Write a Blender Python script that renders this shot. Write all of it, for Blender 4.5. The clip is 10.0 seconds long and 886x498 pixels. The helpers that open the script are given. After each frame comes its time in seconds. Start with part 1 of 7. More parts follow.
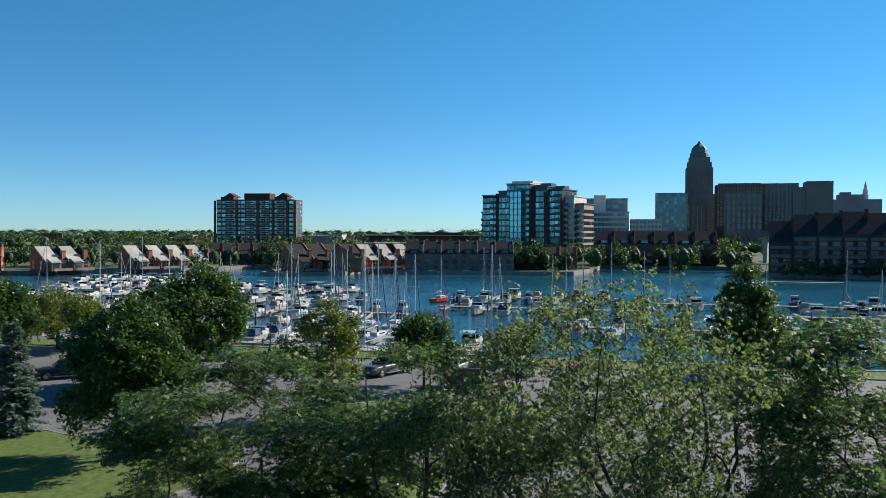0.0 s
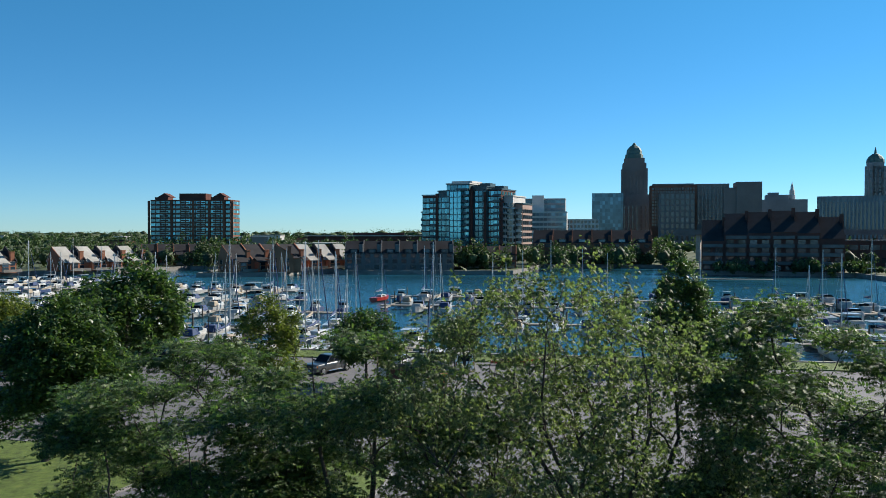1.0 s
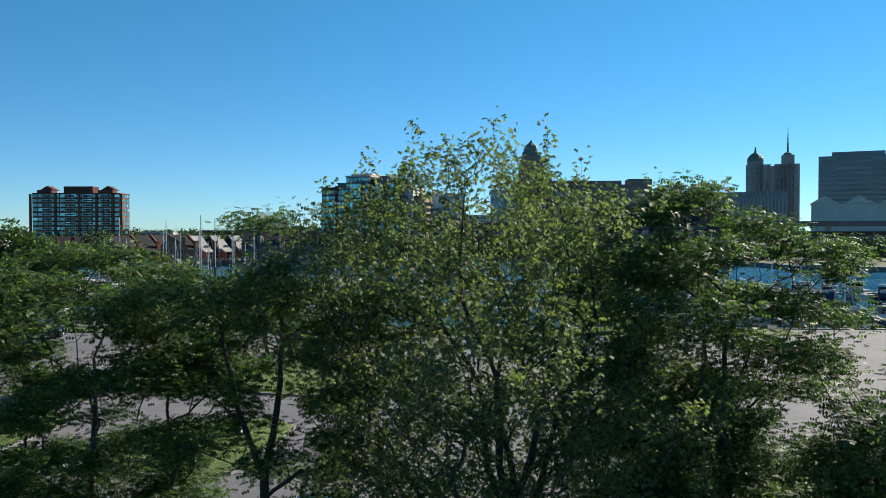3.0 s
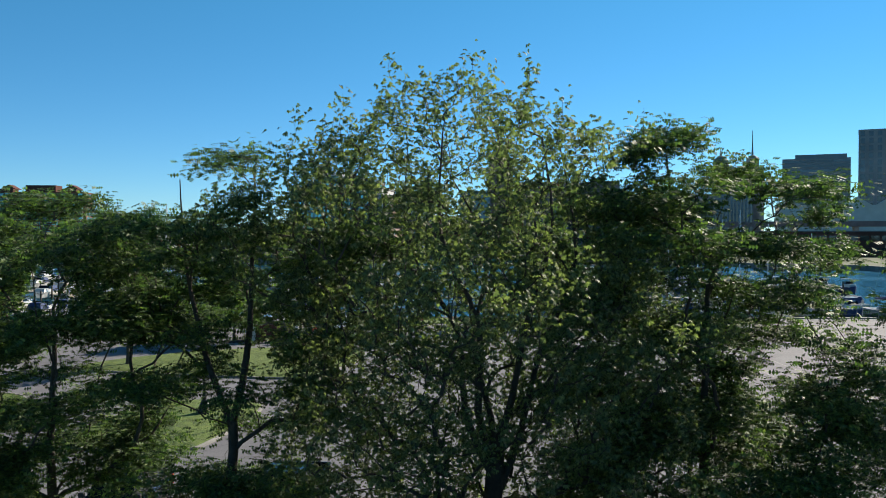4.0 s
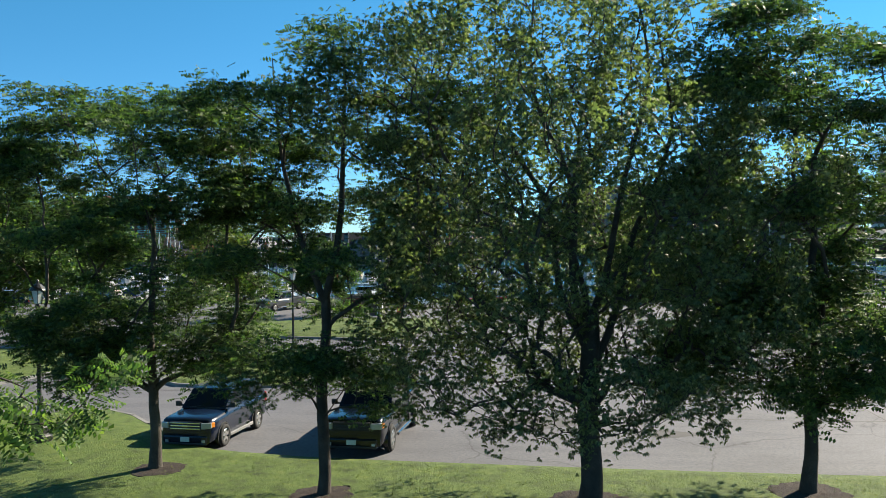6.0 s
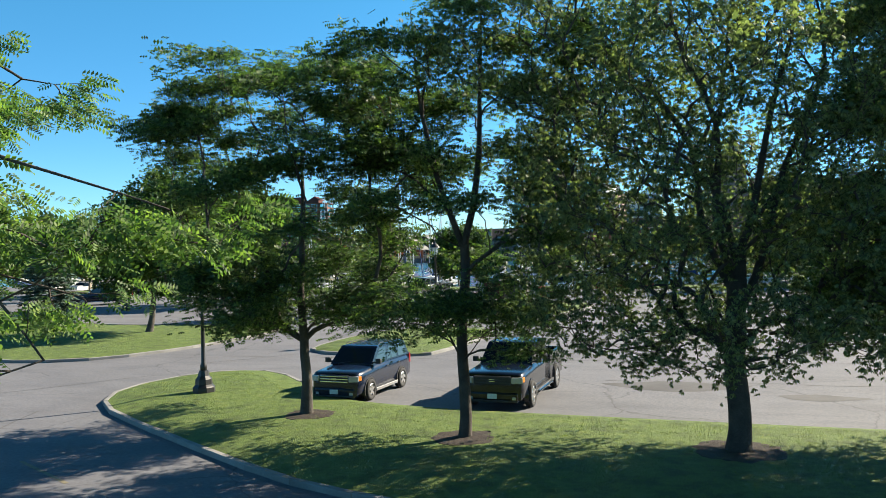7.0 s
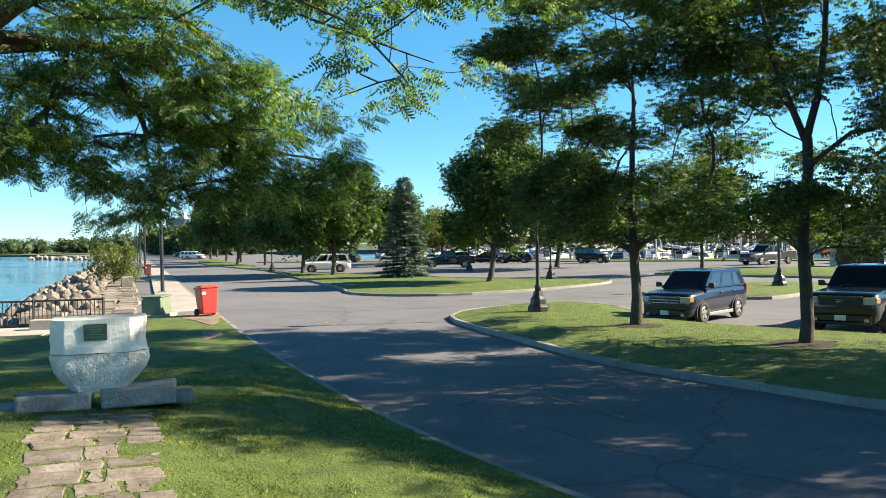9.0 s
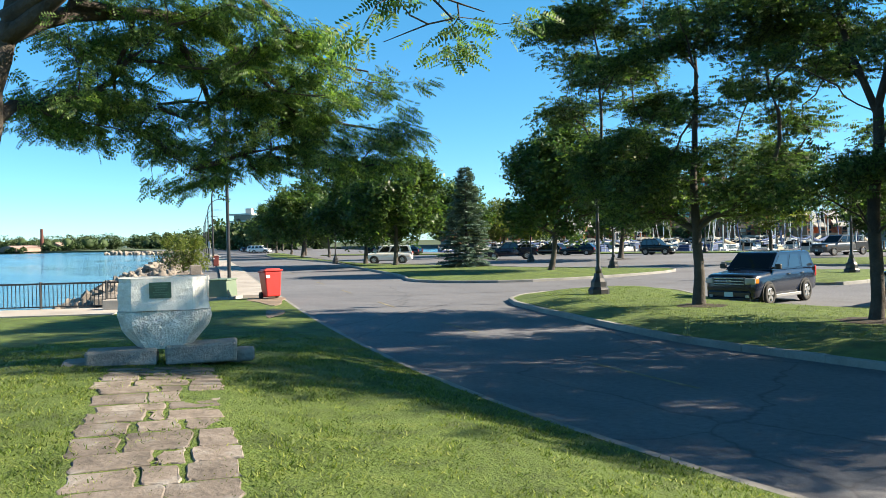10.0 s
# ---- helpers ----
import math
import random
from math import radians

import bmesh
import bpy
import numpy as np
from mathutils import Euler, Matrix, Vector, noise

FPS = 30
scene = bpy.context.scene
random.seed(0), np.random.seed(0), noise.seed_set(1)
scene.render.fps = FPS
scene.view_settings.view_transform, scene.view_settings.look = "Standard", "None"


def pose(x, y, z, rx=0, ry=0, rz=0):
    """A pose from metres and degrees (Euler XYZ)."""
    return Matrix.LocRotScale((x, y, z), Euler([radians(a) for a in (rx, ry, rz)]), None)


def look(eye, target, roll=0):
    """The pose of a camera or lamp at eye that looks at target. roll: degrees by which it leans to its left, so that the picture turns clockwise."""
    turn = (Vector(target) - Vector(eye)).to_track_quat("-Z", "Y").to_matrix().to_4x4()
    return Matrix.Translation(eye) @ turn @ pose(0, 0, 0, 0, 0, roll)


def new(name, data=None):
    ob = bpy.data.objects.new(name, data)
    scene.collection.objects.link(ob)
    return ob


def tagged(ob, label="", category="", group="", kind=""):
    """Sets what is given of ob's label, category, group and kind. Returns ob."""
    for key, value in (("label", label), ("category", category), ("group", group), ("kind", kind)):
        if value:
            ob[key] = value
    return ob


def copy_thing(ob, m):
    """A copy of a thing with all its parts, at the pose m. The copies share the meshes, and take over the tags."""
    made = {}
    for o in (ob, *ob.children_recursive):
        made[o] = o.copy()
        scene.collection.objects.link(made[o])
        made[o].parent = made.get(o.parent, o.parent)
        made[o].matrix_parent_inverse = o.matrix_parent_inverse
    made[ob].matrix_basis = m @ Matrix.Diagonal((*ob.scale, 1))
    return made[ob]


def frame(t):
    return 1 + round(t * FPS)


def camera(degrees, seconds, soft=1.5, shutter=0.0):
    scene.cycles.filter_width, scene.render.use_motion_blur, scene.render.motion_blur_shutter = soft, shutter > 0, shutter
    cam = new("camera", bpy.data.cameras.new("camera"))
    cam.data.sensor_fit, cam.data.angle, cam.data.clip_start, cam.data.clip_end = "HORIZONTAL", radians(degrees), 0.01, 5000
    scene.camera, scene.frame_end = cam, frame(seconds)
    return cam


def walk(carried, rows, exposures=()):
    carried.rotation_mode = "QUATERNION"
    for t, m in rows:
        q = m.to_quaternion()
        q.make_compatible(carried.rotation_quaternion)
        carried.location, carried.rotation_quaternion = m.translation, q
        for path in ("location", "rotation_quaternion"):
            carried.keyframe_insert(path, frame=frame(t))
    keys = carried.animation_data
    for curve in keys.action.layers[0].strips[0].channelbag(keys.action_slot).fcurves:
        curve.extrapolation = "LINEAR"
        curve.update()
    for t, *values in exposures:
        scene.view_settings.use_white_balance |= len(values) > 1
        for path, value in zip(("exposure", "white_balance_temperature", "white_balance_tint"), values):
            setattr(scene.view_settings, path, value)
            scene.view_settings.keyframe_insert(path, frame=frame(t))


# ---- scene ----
cam = camera(56.1, 10.0, soft=0.4)
PATH = [
    (0, (0.844, -1.717, 15.015), (0.366, 0.225, 14.975), 0.2),
    (0.5, (0.774, -1.769, 15.067), (0.37, 0.19, 15.027), -0.0),
    (1, (0.67, -1.813, 14.564), (0.334, 0.158, 14.526), -0.0),
    (1.5, (0.572, -1.829, 13.804), (0.305, 0.153, 13.767), -0.0),
    (2, (0.448, -1.693, 12.979), (0.255, 0.298, 12.939), -0.0),
    (2.5, (0.316, -1.418, 12.169), (0.174, 0.576, 12.127), -0.0),
    (2.7, (0.278, -1.248, 11.866), (0.156, 0.748, 11.823), -0.1),
    (3.8, (0.037, -0.464, 10.16), (-0.002, 1.535, 10.126), 0.1),
    (4, (-0.014, -0.339, 9.849), (-0.036, 1.66, 9.814), -0.0),
    (4.5, (-0.247, -0.194, 9.101), (-0.245, 1.805, 9.064), -0.1),
    (5, (-0.394, -0.108, 8.423), (-0.454, 1.891, 8.384), -0.2),
    (5.2, (-0.409, -0.061, 8.137), (-0.478, 1.937, 8.096), -0.3),
    (6.3, (-0.232, -0.172, 6.063), (-0.526, 1.806, 6.057), -1.0),
    (6.5, (-0.17, -0.187, 5.844), (-0.522, 1.781, 5.833), -1.3),
    (7, (-0.182, -0.271, 5.192), (-0.732, 1.651, 5.183), -1.4),
    (7.5, (-0.148, -0.383, 4.566), (-0.883, 1.477, 4.557), -1.3),
    (8, (-0.131, -0.486, 3.952), (-1.041, 1.295, 3.944), -1.2),
    (8.5, (0.0, -0.69, 3.468), (-1.083, 0.992, 3.453), -1.3),
    (9, (0.103, -0.713, 2.922), (-1.147, 0.848, 2.904), -1.3),
    (9.5, (0.173, -0.72, 2.526), (-1.177, 0.756, 2.504), -1.4),
    (10, (0.232, -0.693, 2.416), (-1.132, 0.769, 2.392), -1.4),
]
walk(cam, [(t, look(eye, target, roll)) for t, eye, target, roll in PATH], [(0, 0.72, 6550, 10), (2.5, 0.76, 6700, 10), (5.2, 1.0, 7100, 9), (6.5, 1.34, 7100, 8), (8.0, 1.68, 7750, 9), (9.0, 1.72, 7850, 9), (9.5, 1.8, 7650, 9), (10, 1.64, 7400, 9)])

# ---- world, sun ----
SUN_AZ, SUN_EL = radians(46), radians(30.5)
world = bpy.data.worlds.new("sky")
scene.world = world
world.use_nodes = True
wn = world.node_tree.nodes
sky = wn.new("ShaderNodeTexSky")
sky.sky_type, sky.sun_disc = "NISHITA", False
sky.sun_elevation, sky.sun_rotation = SUN_EL, SUN_AZ
sky.air_density, sky.dust_density, sky.ozone_density = 0.7, 0.0, 3.0
wn["Background"].inputs[1].default_value = 0.085
vivid = wn.new("ShaderNodeHueSaturation")
vivid.inputs["Saturation"].default_value = 1.22
world.node_tree.links.new(sky.outputs[0], vivid.inputs["Color"])
clear = wn.new("ShaderNodeMixRGB")
clear.blend_type = "MULTIPLY"
clear.inputs[0].default_value = 1.0
tco = wn.new("ShaderNodeTexCoord")
sxyz = wn.new("ShaderNodeSeparateXYZ")
tintr = wn.new("ShaderNodeValToRGB")
world.node_tree.links.new(tco.outputs["Generated"], sxyz.inputs[0])
world.node_tree.links.new(sxyz.outputs["Z"], tintr.inputs[0])
tintr.color_ramp.elements[0].position, tintr.color_ramp.elements[0].color = 0.0, (0.46, 0.67, 0.86, 1)
tintr.color_ramp.elements[1].position, tintr.color_ramp.elements[1].color = 0.4, (0.66, 1.22, 1.04, 1)
zenith = tintr.color_ramp.elements.new(1.0)
zenith.color = (0.24, 0.42, 0.46, 1)
world.node_tree.links.new(tintr.outputs[0], clear.inputs[2])
world.node_tree.links.new(vivid.outputs[0], clear.inputs[1])
world.node_tree.links.new(clear.outputs[0], wn["Background"].inputs[0])
sun = new("sun", bpy.data.lights.new("sun", "SUN"))
sun.data.energy, sun.data.angle, sun.data.color = 5.0, radians(0.53), (1.0, 0.93, 0.82)
SUN_DIR = Vector((math.sin(SUN_AZ) * math.cos(SUN_EL), math.cos(SUN_AZ) * math.cos(SUN_EL), math.sin(SUN_EL)))
sun.matrix_world = look((0, 0, 60), Vector((0, 0, 60)) - SUN_DIR)


# ---- materials ----
def shader(name):
    m = bpy.data.materials.new(name)
    m.use_nodes = True
    return m, m.node_tree.nodes, m.node_tree.links, m.node_tree.nodes["Principled BSDF"]


def noise_at(n, l, scale, detail=4.0, stretch=(1, 1, 1), rough=0.6):
    geo = n.new("ShaderNodeNewGeometry")
    mp = n.new("ShaderNodeMapping")
    mp.inputs["Scale"].default_value = stretch
    t = n.new("ShaderNodeTexNoise")
    t.inputs["Scale"].default_value, t.inputs["Detail"].default_value = scale, detail
    t.inputs["Roughness"].default_value = rough
    l.new(geo.outputs["Position"], mp.inputs["Vector"])
    l.new(mp.outputs[0], t.inputs["Vector"])
    return t


def ramp(n, l, src, stops):
    r = n.new("ShaderNodeValToRGB")
    e = r.color_ramp.elements
    while len(e) < len(stops):
        e.new(0.5)
    for k, (p, c) in enumerate(stops):
        e[k].position, e[k].color = p, (*c, 1)
    l.new(src, r.inputs[0])
    return r


def mixed(n, l, mode, fac, a, b):
    m = n.new("ShaderNodeMixRGB")
    m.blend_type = mode
    for sock, v in ((m.inputs[0], fac), (m.inputs[1], a), (m.inputs[2], b)):
        if isinstance(v, (int, float)):
            sock.default_value = v
        elif isinstance(v, tuple):
            sock.default_value = (*v, 1)
        else:
            l.new(v, sock)
    return m


def bumped(n, l, b, height, strength, dist=0.02):
    bp = n.new("ShaderNodeBump")
    bp.inputs["Strength"].default_value, bp.inputs["Distance"].default_value = strength, dist
    l.new(height, bp.inputs["Height"])
    l.new(bp.outputs[0], b.inputs["Normal"])


def tint(c, k):
    return tuple(min(1, v * k) for v in c)


def surface(name, c, rough=0.7, var=0.3, coarse=0.4, fine=14.0, metal=0.0, bump=0.3, dist=0.01, rnd=0.0, warm=None, coat=0.0):
    """A surface with stains (coarse), grain (fine), and an own shade for each piece (rnd)."""
    m, n, l, b = shader(name)
    a = noise_at(n, l, coarse, 5)
    f = noise_at(n, l, fine, 6)
    r1 = ramp(n, l, a.outputs[0], [(0.3, tint(c, 1 - var)), (0.55, c), (0.75, warm or tint(c, 1 + var))])
    r2 = ramp(n, l, f.outputs[0], [(0.25, tint((1, 1, 1), 1 - var * 0.9)), (0.7, (1, 1, 1))])
    col = mixed(n, l, "MULTIPLY", 0.8, r1.outputs[0], r2.outputs[0])
    if rnd:
        oi = n.new("ShaderNodeObjectInfo")
        r3 = ramp(n, l, oi.outputs["Random"], [(0, tint((1, 1, 1), 1 - rnd)), (1, (1, 1, 1))])
        col = mixed(n, l, "MULTIPLY", 1.0, col.outputs[0], r3.outputs[0])
    l.new(col.outputs[0], b.inputs["Base Color"])
    b.inputs["Roughness"].default_value, b.inputs["Metallic"].default_value = rough, metal
    b.inputs["Coat Weight"].default_value = coat
    b.inputs["Coat Roughness"].default_value = 0.05
    if bump:
        bumped(n, l, b, f.outputs[0], bump, dist)
    return m


def leafy(name, c, trans=0.45, spread=0.45, rough=0.45, yellow=None, patch=0.6, deep=0.75):
    """Leaves: each its own shade, light passing through."""
    m, n, l, b = shader(name)
    geo = n.new("ShaderNodeNewGeometry")
    r = ramp(n, l, geo.outputs["Random Per Island"], [(0, tint(c, 1 - spread)), (0.6, c), (1, yellow or tint(c, 1 + spread))])
    big = noise_at(n, l, patch, 2)
    rb = ramp(n, l, big.outputs[0], [(0.3, (deep, deep + 0.05, deep)), (0.7, (1.15, 1.1, 1.0))])
    col = mixed(n, l, "MULTIPLY", 1.0, r.outputs[0], rb.outputs[0])
    l.new(col.outputs[0], b.inputs["Base Color"])
    b.inputs["Roughness"].default_value = rough
    b.inputs["Specular IOR Level"].default_value = 0.5
    tr = n.new("ShaderNodeBsdfTranslucent")
    tc = mixed(n, l, "MULTIPLY", 1.0, col.outputs[0], (1.3, 1.5, 0.8))
    l.new(tc.outputs[0], tr.inputs[0])
    mx = n.new("ShaderNodeMixShader")
    mx.inputs[0].default_value = trans
    l.new(b.outputs[0], mx.inputs[1])
    l.new(tr.outputs[0], mx.inputs[2])
    l.new(mx.outputs[0], n["Material Output"].inputs[0])
    return m


def asphalt(name, c):
    m, n, l, b = shader(name)
    a = noise_at(n, l, 0.12, 6)
    g = noise_at(n, l, 60, 3)
    s = noise_at(n, l, 0.9, 6, (0.35, 1, 1))
    r = ramp(n, l, a.outputs[0], [(0.3, tint(c, 0.78)), (0.5, c), (0.7, tint(c, 1.2))])
    r2 = ramp(n, l, g.outputs[0], [(0.3, (0.7, 0.7, 0.7)), (0.7, (1.1, 1.1, 1.1))])
    r3 = ramp(n, l, s.outputs[0], [(0.35, (0.8, 0.8, 0.82)), (0.55, (1, 1, 1))])
    pebble = noise_at(n, l, 9, 5, (1, 1, 1), 0.75)
    r4 = ramp(n, l, pebble.outputs[0], [(0.32, (0.62, 0.62, 0.63)), (0.5, (0.95, 0.95, 0.95)), (0.7, (1.25, 1.24, 1.22))])
    col = mixed(n, l, "MULTIPLY", 1, r.outputs[0], r2.outputs[0])
    col = mixed(n, l, "MULTIPLY", 0.8, col.outputs[0], r3.outputs[0])
    col = mixed(n, l, "MULTIPLY", 0.8, col.outputs[0], r4.outputs[0])
    # cracks
    geo = n.new("ShaderNodeNewGeometry")
    w = noise_at(n, l, 0.5, 4)
    ad = mixed(n, l, "ADD", 1, geo.outputs["Position"], w.outputs["Color"])
    v = n.new("ShaderNodeTexVoronoi")
    v.feature = "DISTANCE_TO_EDGE"
    v.inputs["Scale"].default_value = 0.16
    l.new(ad.outputs[0], v.inputs["Vector"])
    cr = ramp(n, l, v.outputs["Distance"], [(0.0, (0.45, 0.45, 0.45)), (0.006, (1, 1, 1))])
    col = mixed(n, l, "MULTIPLY", 0.75, col.outputs[0], cr.outputs[0])
    l.new(col.outputs[0], b.inputs["Base Color"])
    b.inputs["Roughness"].default_value = 0.85
    bumped(n, l, b, g.outputs[0], 0.35, 0.01)
    return m


def water_surface(name, deep, scale):
    m, n, l, b = shader(name)
    a = noise_at(n, l, scale, 4, (0.45, 1.0, 1))
    s = noise_at(n, l, 0.02, 3, (0.4, 1, 1))
    r = ramp(n, l, s.outputs[0], [(0.35, tint(deep, 0.75)), (0.65, tint(deep, 1.3))])
    l.new(r.outputs[0], b.inputs["Base Color"])
    rr = ramp(n, l, s.outputs[0], [(0.4, (0.06, 0.06, 0.06)), (0.6, (0.16, 0.16, 0.16))])
    l.new(rr.outputs[0], b.inputs["Roughness"])
    b.inputs["IOR"].default_value = 1.33
    bumped(n, l, b, a.outputs[0], 0.8, 0.35)
    return m


def pane_mat(name, c, rough=0.06, metal=0.0, rnd=0.5, spec=0.7):
    m, n, l, b = shader(name)
    oi = n.new("ShaderNodeObjectInfo")
    r = ramp(n, l, oi.outputs["Random"], [(0, tint(c, 1 - rnd)), (0.8, c), (1, tint(c, 1 + rnd * 2))])
    l.new(r.outputs[0], b.inputs["Base Color"])
    b.inputs["Roughness"].default_value, b.inputs["Metallic"].default_value = rough, metal
    b.inputs["Specular IOR Level"].default_value = spec
    return m


ASPHALT = asphalt("asphalt_lot", (0.148, 0.149, 0.163))
GRASS = surface("grass_turf", (0.105, 0.165, 0.024), 0.9, 0.5, 2.2, 26, bump=1.0, dist=0.06, warm=(0.16, 0.2, 0.04))
BLADE = leafy("grass_blade", (0.125, 0.19, 0.03), 0.4, 0.6, 0.6, (0.33, 0.35, 0.11), 2.6, 0.62)
KERB = surface("kerb_concrete", (0.27, 0.262, 0.245), 0.85, 0.3, 0.7, 25, rnd=0.15)
CONCRETE = surface("concrete_walk", (0.40, 0.36, 0.32), 0.85, 0.25, 0.5, 22, rnd=0.12)
SEAWALL = surface("seawall_concrete", (0.22, 0.21, 0.19), 0.85, 0.4, 0.3, 8)
MULCH = surface("mulch", (0.045, 0.03, 0.022), 0.95, 0.5, 3, 40, bump=1.0, dist=0.05)
SOIL = surface("bare_soil", (0.24, 0.18, 0.13), 0.95, 0.4, 1.5, 30, bump=0.6, dist=0.03)
FARLAND = surface("far_ground", (0.06, 0.085, 0.03), 0.95, 0.4, 0.02, 0.4, bump=0)
BED = surface("lake_bed", (0.08, 0.08, 0.06), 0.95, 0.3, 0.05, 1, bump=0)
WATER = water_surface("water", (0.012, 0.08, 0.125), 0.7)
BARK = surface("bark_dark", (0.075, 0.06, 0.05), 0.95, 0.45, 2.5, 22, bump=1.0, dist=0.04)
BARK_GREY = surface("bark_grey", (0.09, 0.076, 0.064), 0.95, 0.45, 2.5, 22, bump=1.0, dist=0.04)
LOCUST = leafy("locust_leaf", (0.066, 0.122, 0.046), 0.44, 0.65, 0.6, (0.15, 0.22, 0.065))
LOCUST_NEAR = leafy("locust_leaf_bright", (0.095, 0.178, 0.054), 0.5, 0.65, 0.6, (0.19, 0.27, 0.07))
BUCKEYE = leafy("broad_leaf", (0.125, 0.165, 0.078), 0.5, 0.65, 0.6, (0.2, 0.235, 0.115))
MAPLE = leafy("maple_leaf", (0.056, 0.112, 0.036), 0.4, 0.6, 0.45, (0.12, 0.18, 0.04))
MAPLE_LIGHT = leafy("light_leaf", (0.11, 0.15, 0.03), 0.4, 0.45, 0.5, (0.2, 0.22, 0.05))
SPRUCE = leafy("spruce_needles", (0.085, 0.145, 0.115), 0.15, 0.4, 0.6, (0.2, 0.28, 0.25))
WOODS = leafy("far_leaf", (0.05, 0.085, 0.03), 0.25, 0.5, 0.7)
BLACK = surface("black_metal", (0.022, 0.022, 0.024), 0.45, 0.3, 2, 40, bump=0.05)
STEEL = surface("galvanised_steel", (0.30, 0.30, 0.30), 0.5, 0.2, 2, 30, metal=0.6, bump=0.05)
BRICK = surface("brick_brown", (0.21, 0.095, 0.065), 0.9, 0.3, 0.15, 4, bump=0.1)
BRICK_DARK = surface("brick_dark", (0.13, 0.06, 0.05), 0.9, 0.3, 0.1, 3, bump=0.1)
BRICK_RED = surface("brick_orange", (0.34, 0.15, 0.09), 0.9, 0.25, 0.15, 4, bump=0.1)
BRICK_PINK = surface("brick_pale", (0.36, 0.24, 0.2), 0.9, 0.25, 0.15, 4, bump=0.1)
SLATE = surface("roof_dark", (0.04, 0.04, 0.044), 0.8, 0.3, 0.2, 5, bump=0.1)
ROOF_PALE = surface("roof_weathered", (0.40, 0.39, 0.36), 0.85, 0.25, 0.2, 5, bump=0.1)
ROOF_GREY = surface("roof_grey", (0.17, 0.165, 0.16), 0.85, 0.25, 0.2, 5, bump=0.1)
for matt in (SLATE, ROOF_PALE, ROOF_GREY, BRICK, BRICK_DARK, BRICK_RED):
    matt.node_tree.nodes["Principled BSDF"].inputs["Specular IOR Level"].default_value = 0.12
STONE_TAN = surface("limestone", (0.2, 0.175, 0.165), 0.9, 0.2, 0.04, 0.8, bump=0)
STONE_GREY = surface("grey_cladding", (0.24, 0.25, 0.26), 0.8, 0.2, 0.04, 0.8, bump=0)
PALE = surface("pale_cladding", (0.55, 0.53, 0.50), 0.8, 0.15, 0.1, 2, bump=0)
GLASS_TEAL = pane_mat("teal_glass", (0.075, 0.25, 0.3), 0.1, 0.5, 0.6)
GLASS_DARK = pane_mat("dark_glass", (0.03, 0.045, 0.055), 0.06, 0.0, 0.6)
GLASS_BLUE = pane_mat("blue_glass", (0.07, 0.14, 0.18), 0.12, 0.4, 0.5)
TEAL_DARK = surface("dark_teal_metal", (0.035, 0.075, 0.085), 0.4, 0.2, 0.2, 2, bump=0)
COPPER = surface("green_copper", (0.10, 0.17, 0.15), 0.7, 0.3, 0.3, 2, bump=0)
WHITE_GEL = surface("boat_white", (0.43, 0.43, 0.41), 0.3, 0.08, 0.5, 5, bump=0, coat=0.4)
NAVY = surface("navy_canvas", (0.02, 0.05, 0.14), 0.8, 0.3, 1, 20, bump=0.1)
TAN_CANVAS = surface("tan_canvas", (0.32, 0.27, 0.2), 0.85, 0.2, 1, 20, bump=0.1)
BOAT_RED = surface("boat_red", (0.42, 0.04, 0.03), 0.35, 0.2, 1, 8, bump=0, coat=0.3)
ALU = surface("mast_aluminium", (0.55, 0.55, 0.54), 0.4, 0.1, 1, 20, metal=0.5, bump=0)
DOCK = surface("dock_planks", (0.26, 0.235, 0.2), 0.9, 0.35, 0.5, 6, bump=0.2)
PILE = surface("dock_pile", (0.12, 0.10, 0.08), 0.9, 0.35, 1, 6, bump=0.3)
TYRE = surface("tyre_rubber", (0.018, 0.018, 0.018), 0.85, 0.2, 2, 40, bump=0.1)
RIM = surface("alloy_rim", (0.5, 0.5, 0.5), 0.3, 0.1, 2, 20, metal=0.85, bump=0)
CHROME = surface("chrome", (0.65, 0.65, 0.65), 0.12, 0.1, 2, 20, metal=1.0, bump=0)
PLASTIC = surface("black_plastic", (0.02, 0.02, 0.021), 0.6, 0.2, 2, 40, bump=0.05)
SIDEGLASS = pane_mat("car_side_glass", (0.012, 0.015, 0.02), 0.02, 0.0, 0.2, 1.0)
CARGLASS = pane_mat("car_glass", (0.008, 0.01, 0.012), 0.03, 0.0, 0.2, 0.22)
LENS = surface("lamp_lens", (0.33, 0.35, 0.36), 0.12, 0.1, 5, 30, bump=0, coat=0.8)
AMBER = surface("amber_lens", (0.7, 0.22, 0.03), 0.2, 0.1, 5, 30, bump=0)
TAIL = surface("red_lens", (0.4, 0.02, 0.015), 0.2, 0.1, 5, 30, bump=0)
PLATE = surface("number_plate", (0.5, 0.58, 0.56), 0.5, 0.1, 5, 30, bump=0)
PAINT_NAVY = surface("paint_navy", (0.006, 0.011, 0.026), 0.2, 0.1, 0.8, 30, bump=0, coat=0.35)
PAINT_BLACK = surface("paint_black", (0.005, 0.007, 0.012), 0.2, 0.1, 0.8, 30, bump=0, coat=0.35)
PAINT_WHITE = surface("paint_white", (0.82, 0.82, 0.81), 0.3, 0.05, 0.8, 30, bump=0, coat=1.0)
PAINT_SILVER = surface("paint_silver", (0.30, 0.31, 0.32), 0.3, 0.05, 0.8, 30, metal=0.5, bump=0, coat=1.0)
PAINT_GREY = surface("paint_grey", (0.07, 0.075, 0.08), 0.3, 0.05, 0.8, 30, metal=0.3, bump=0, coat=0.5)
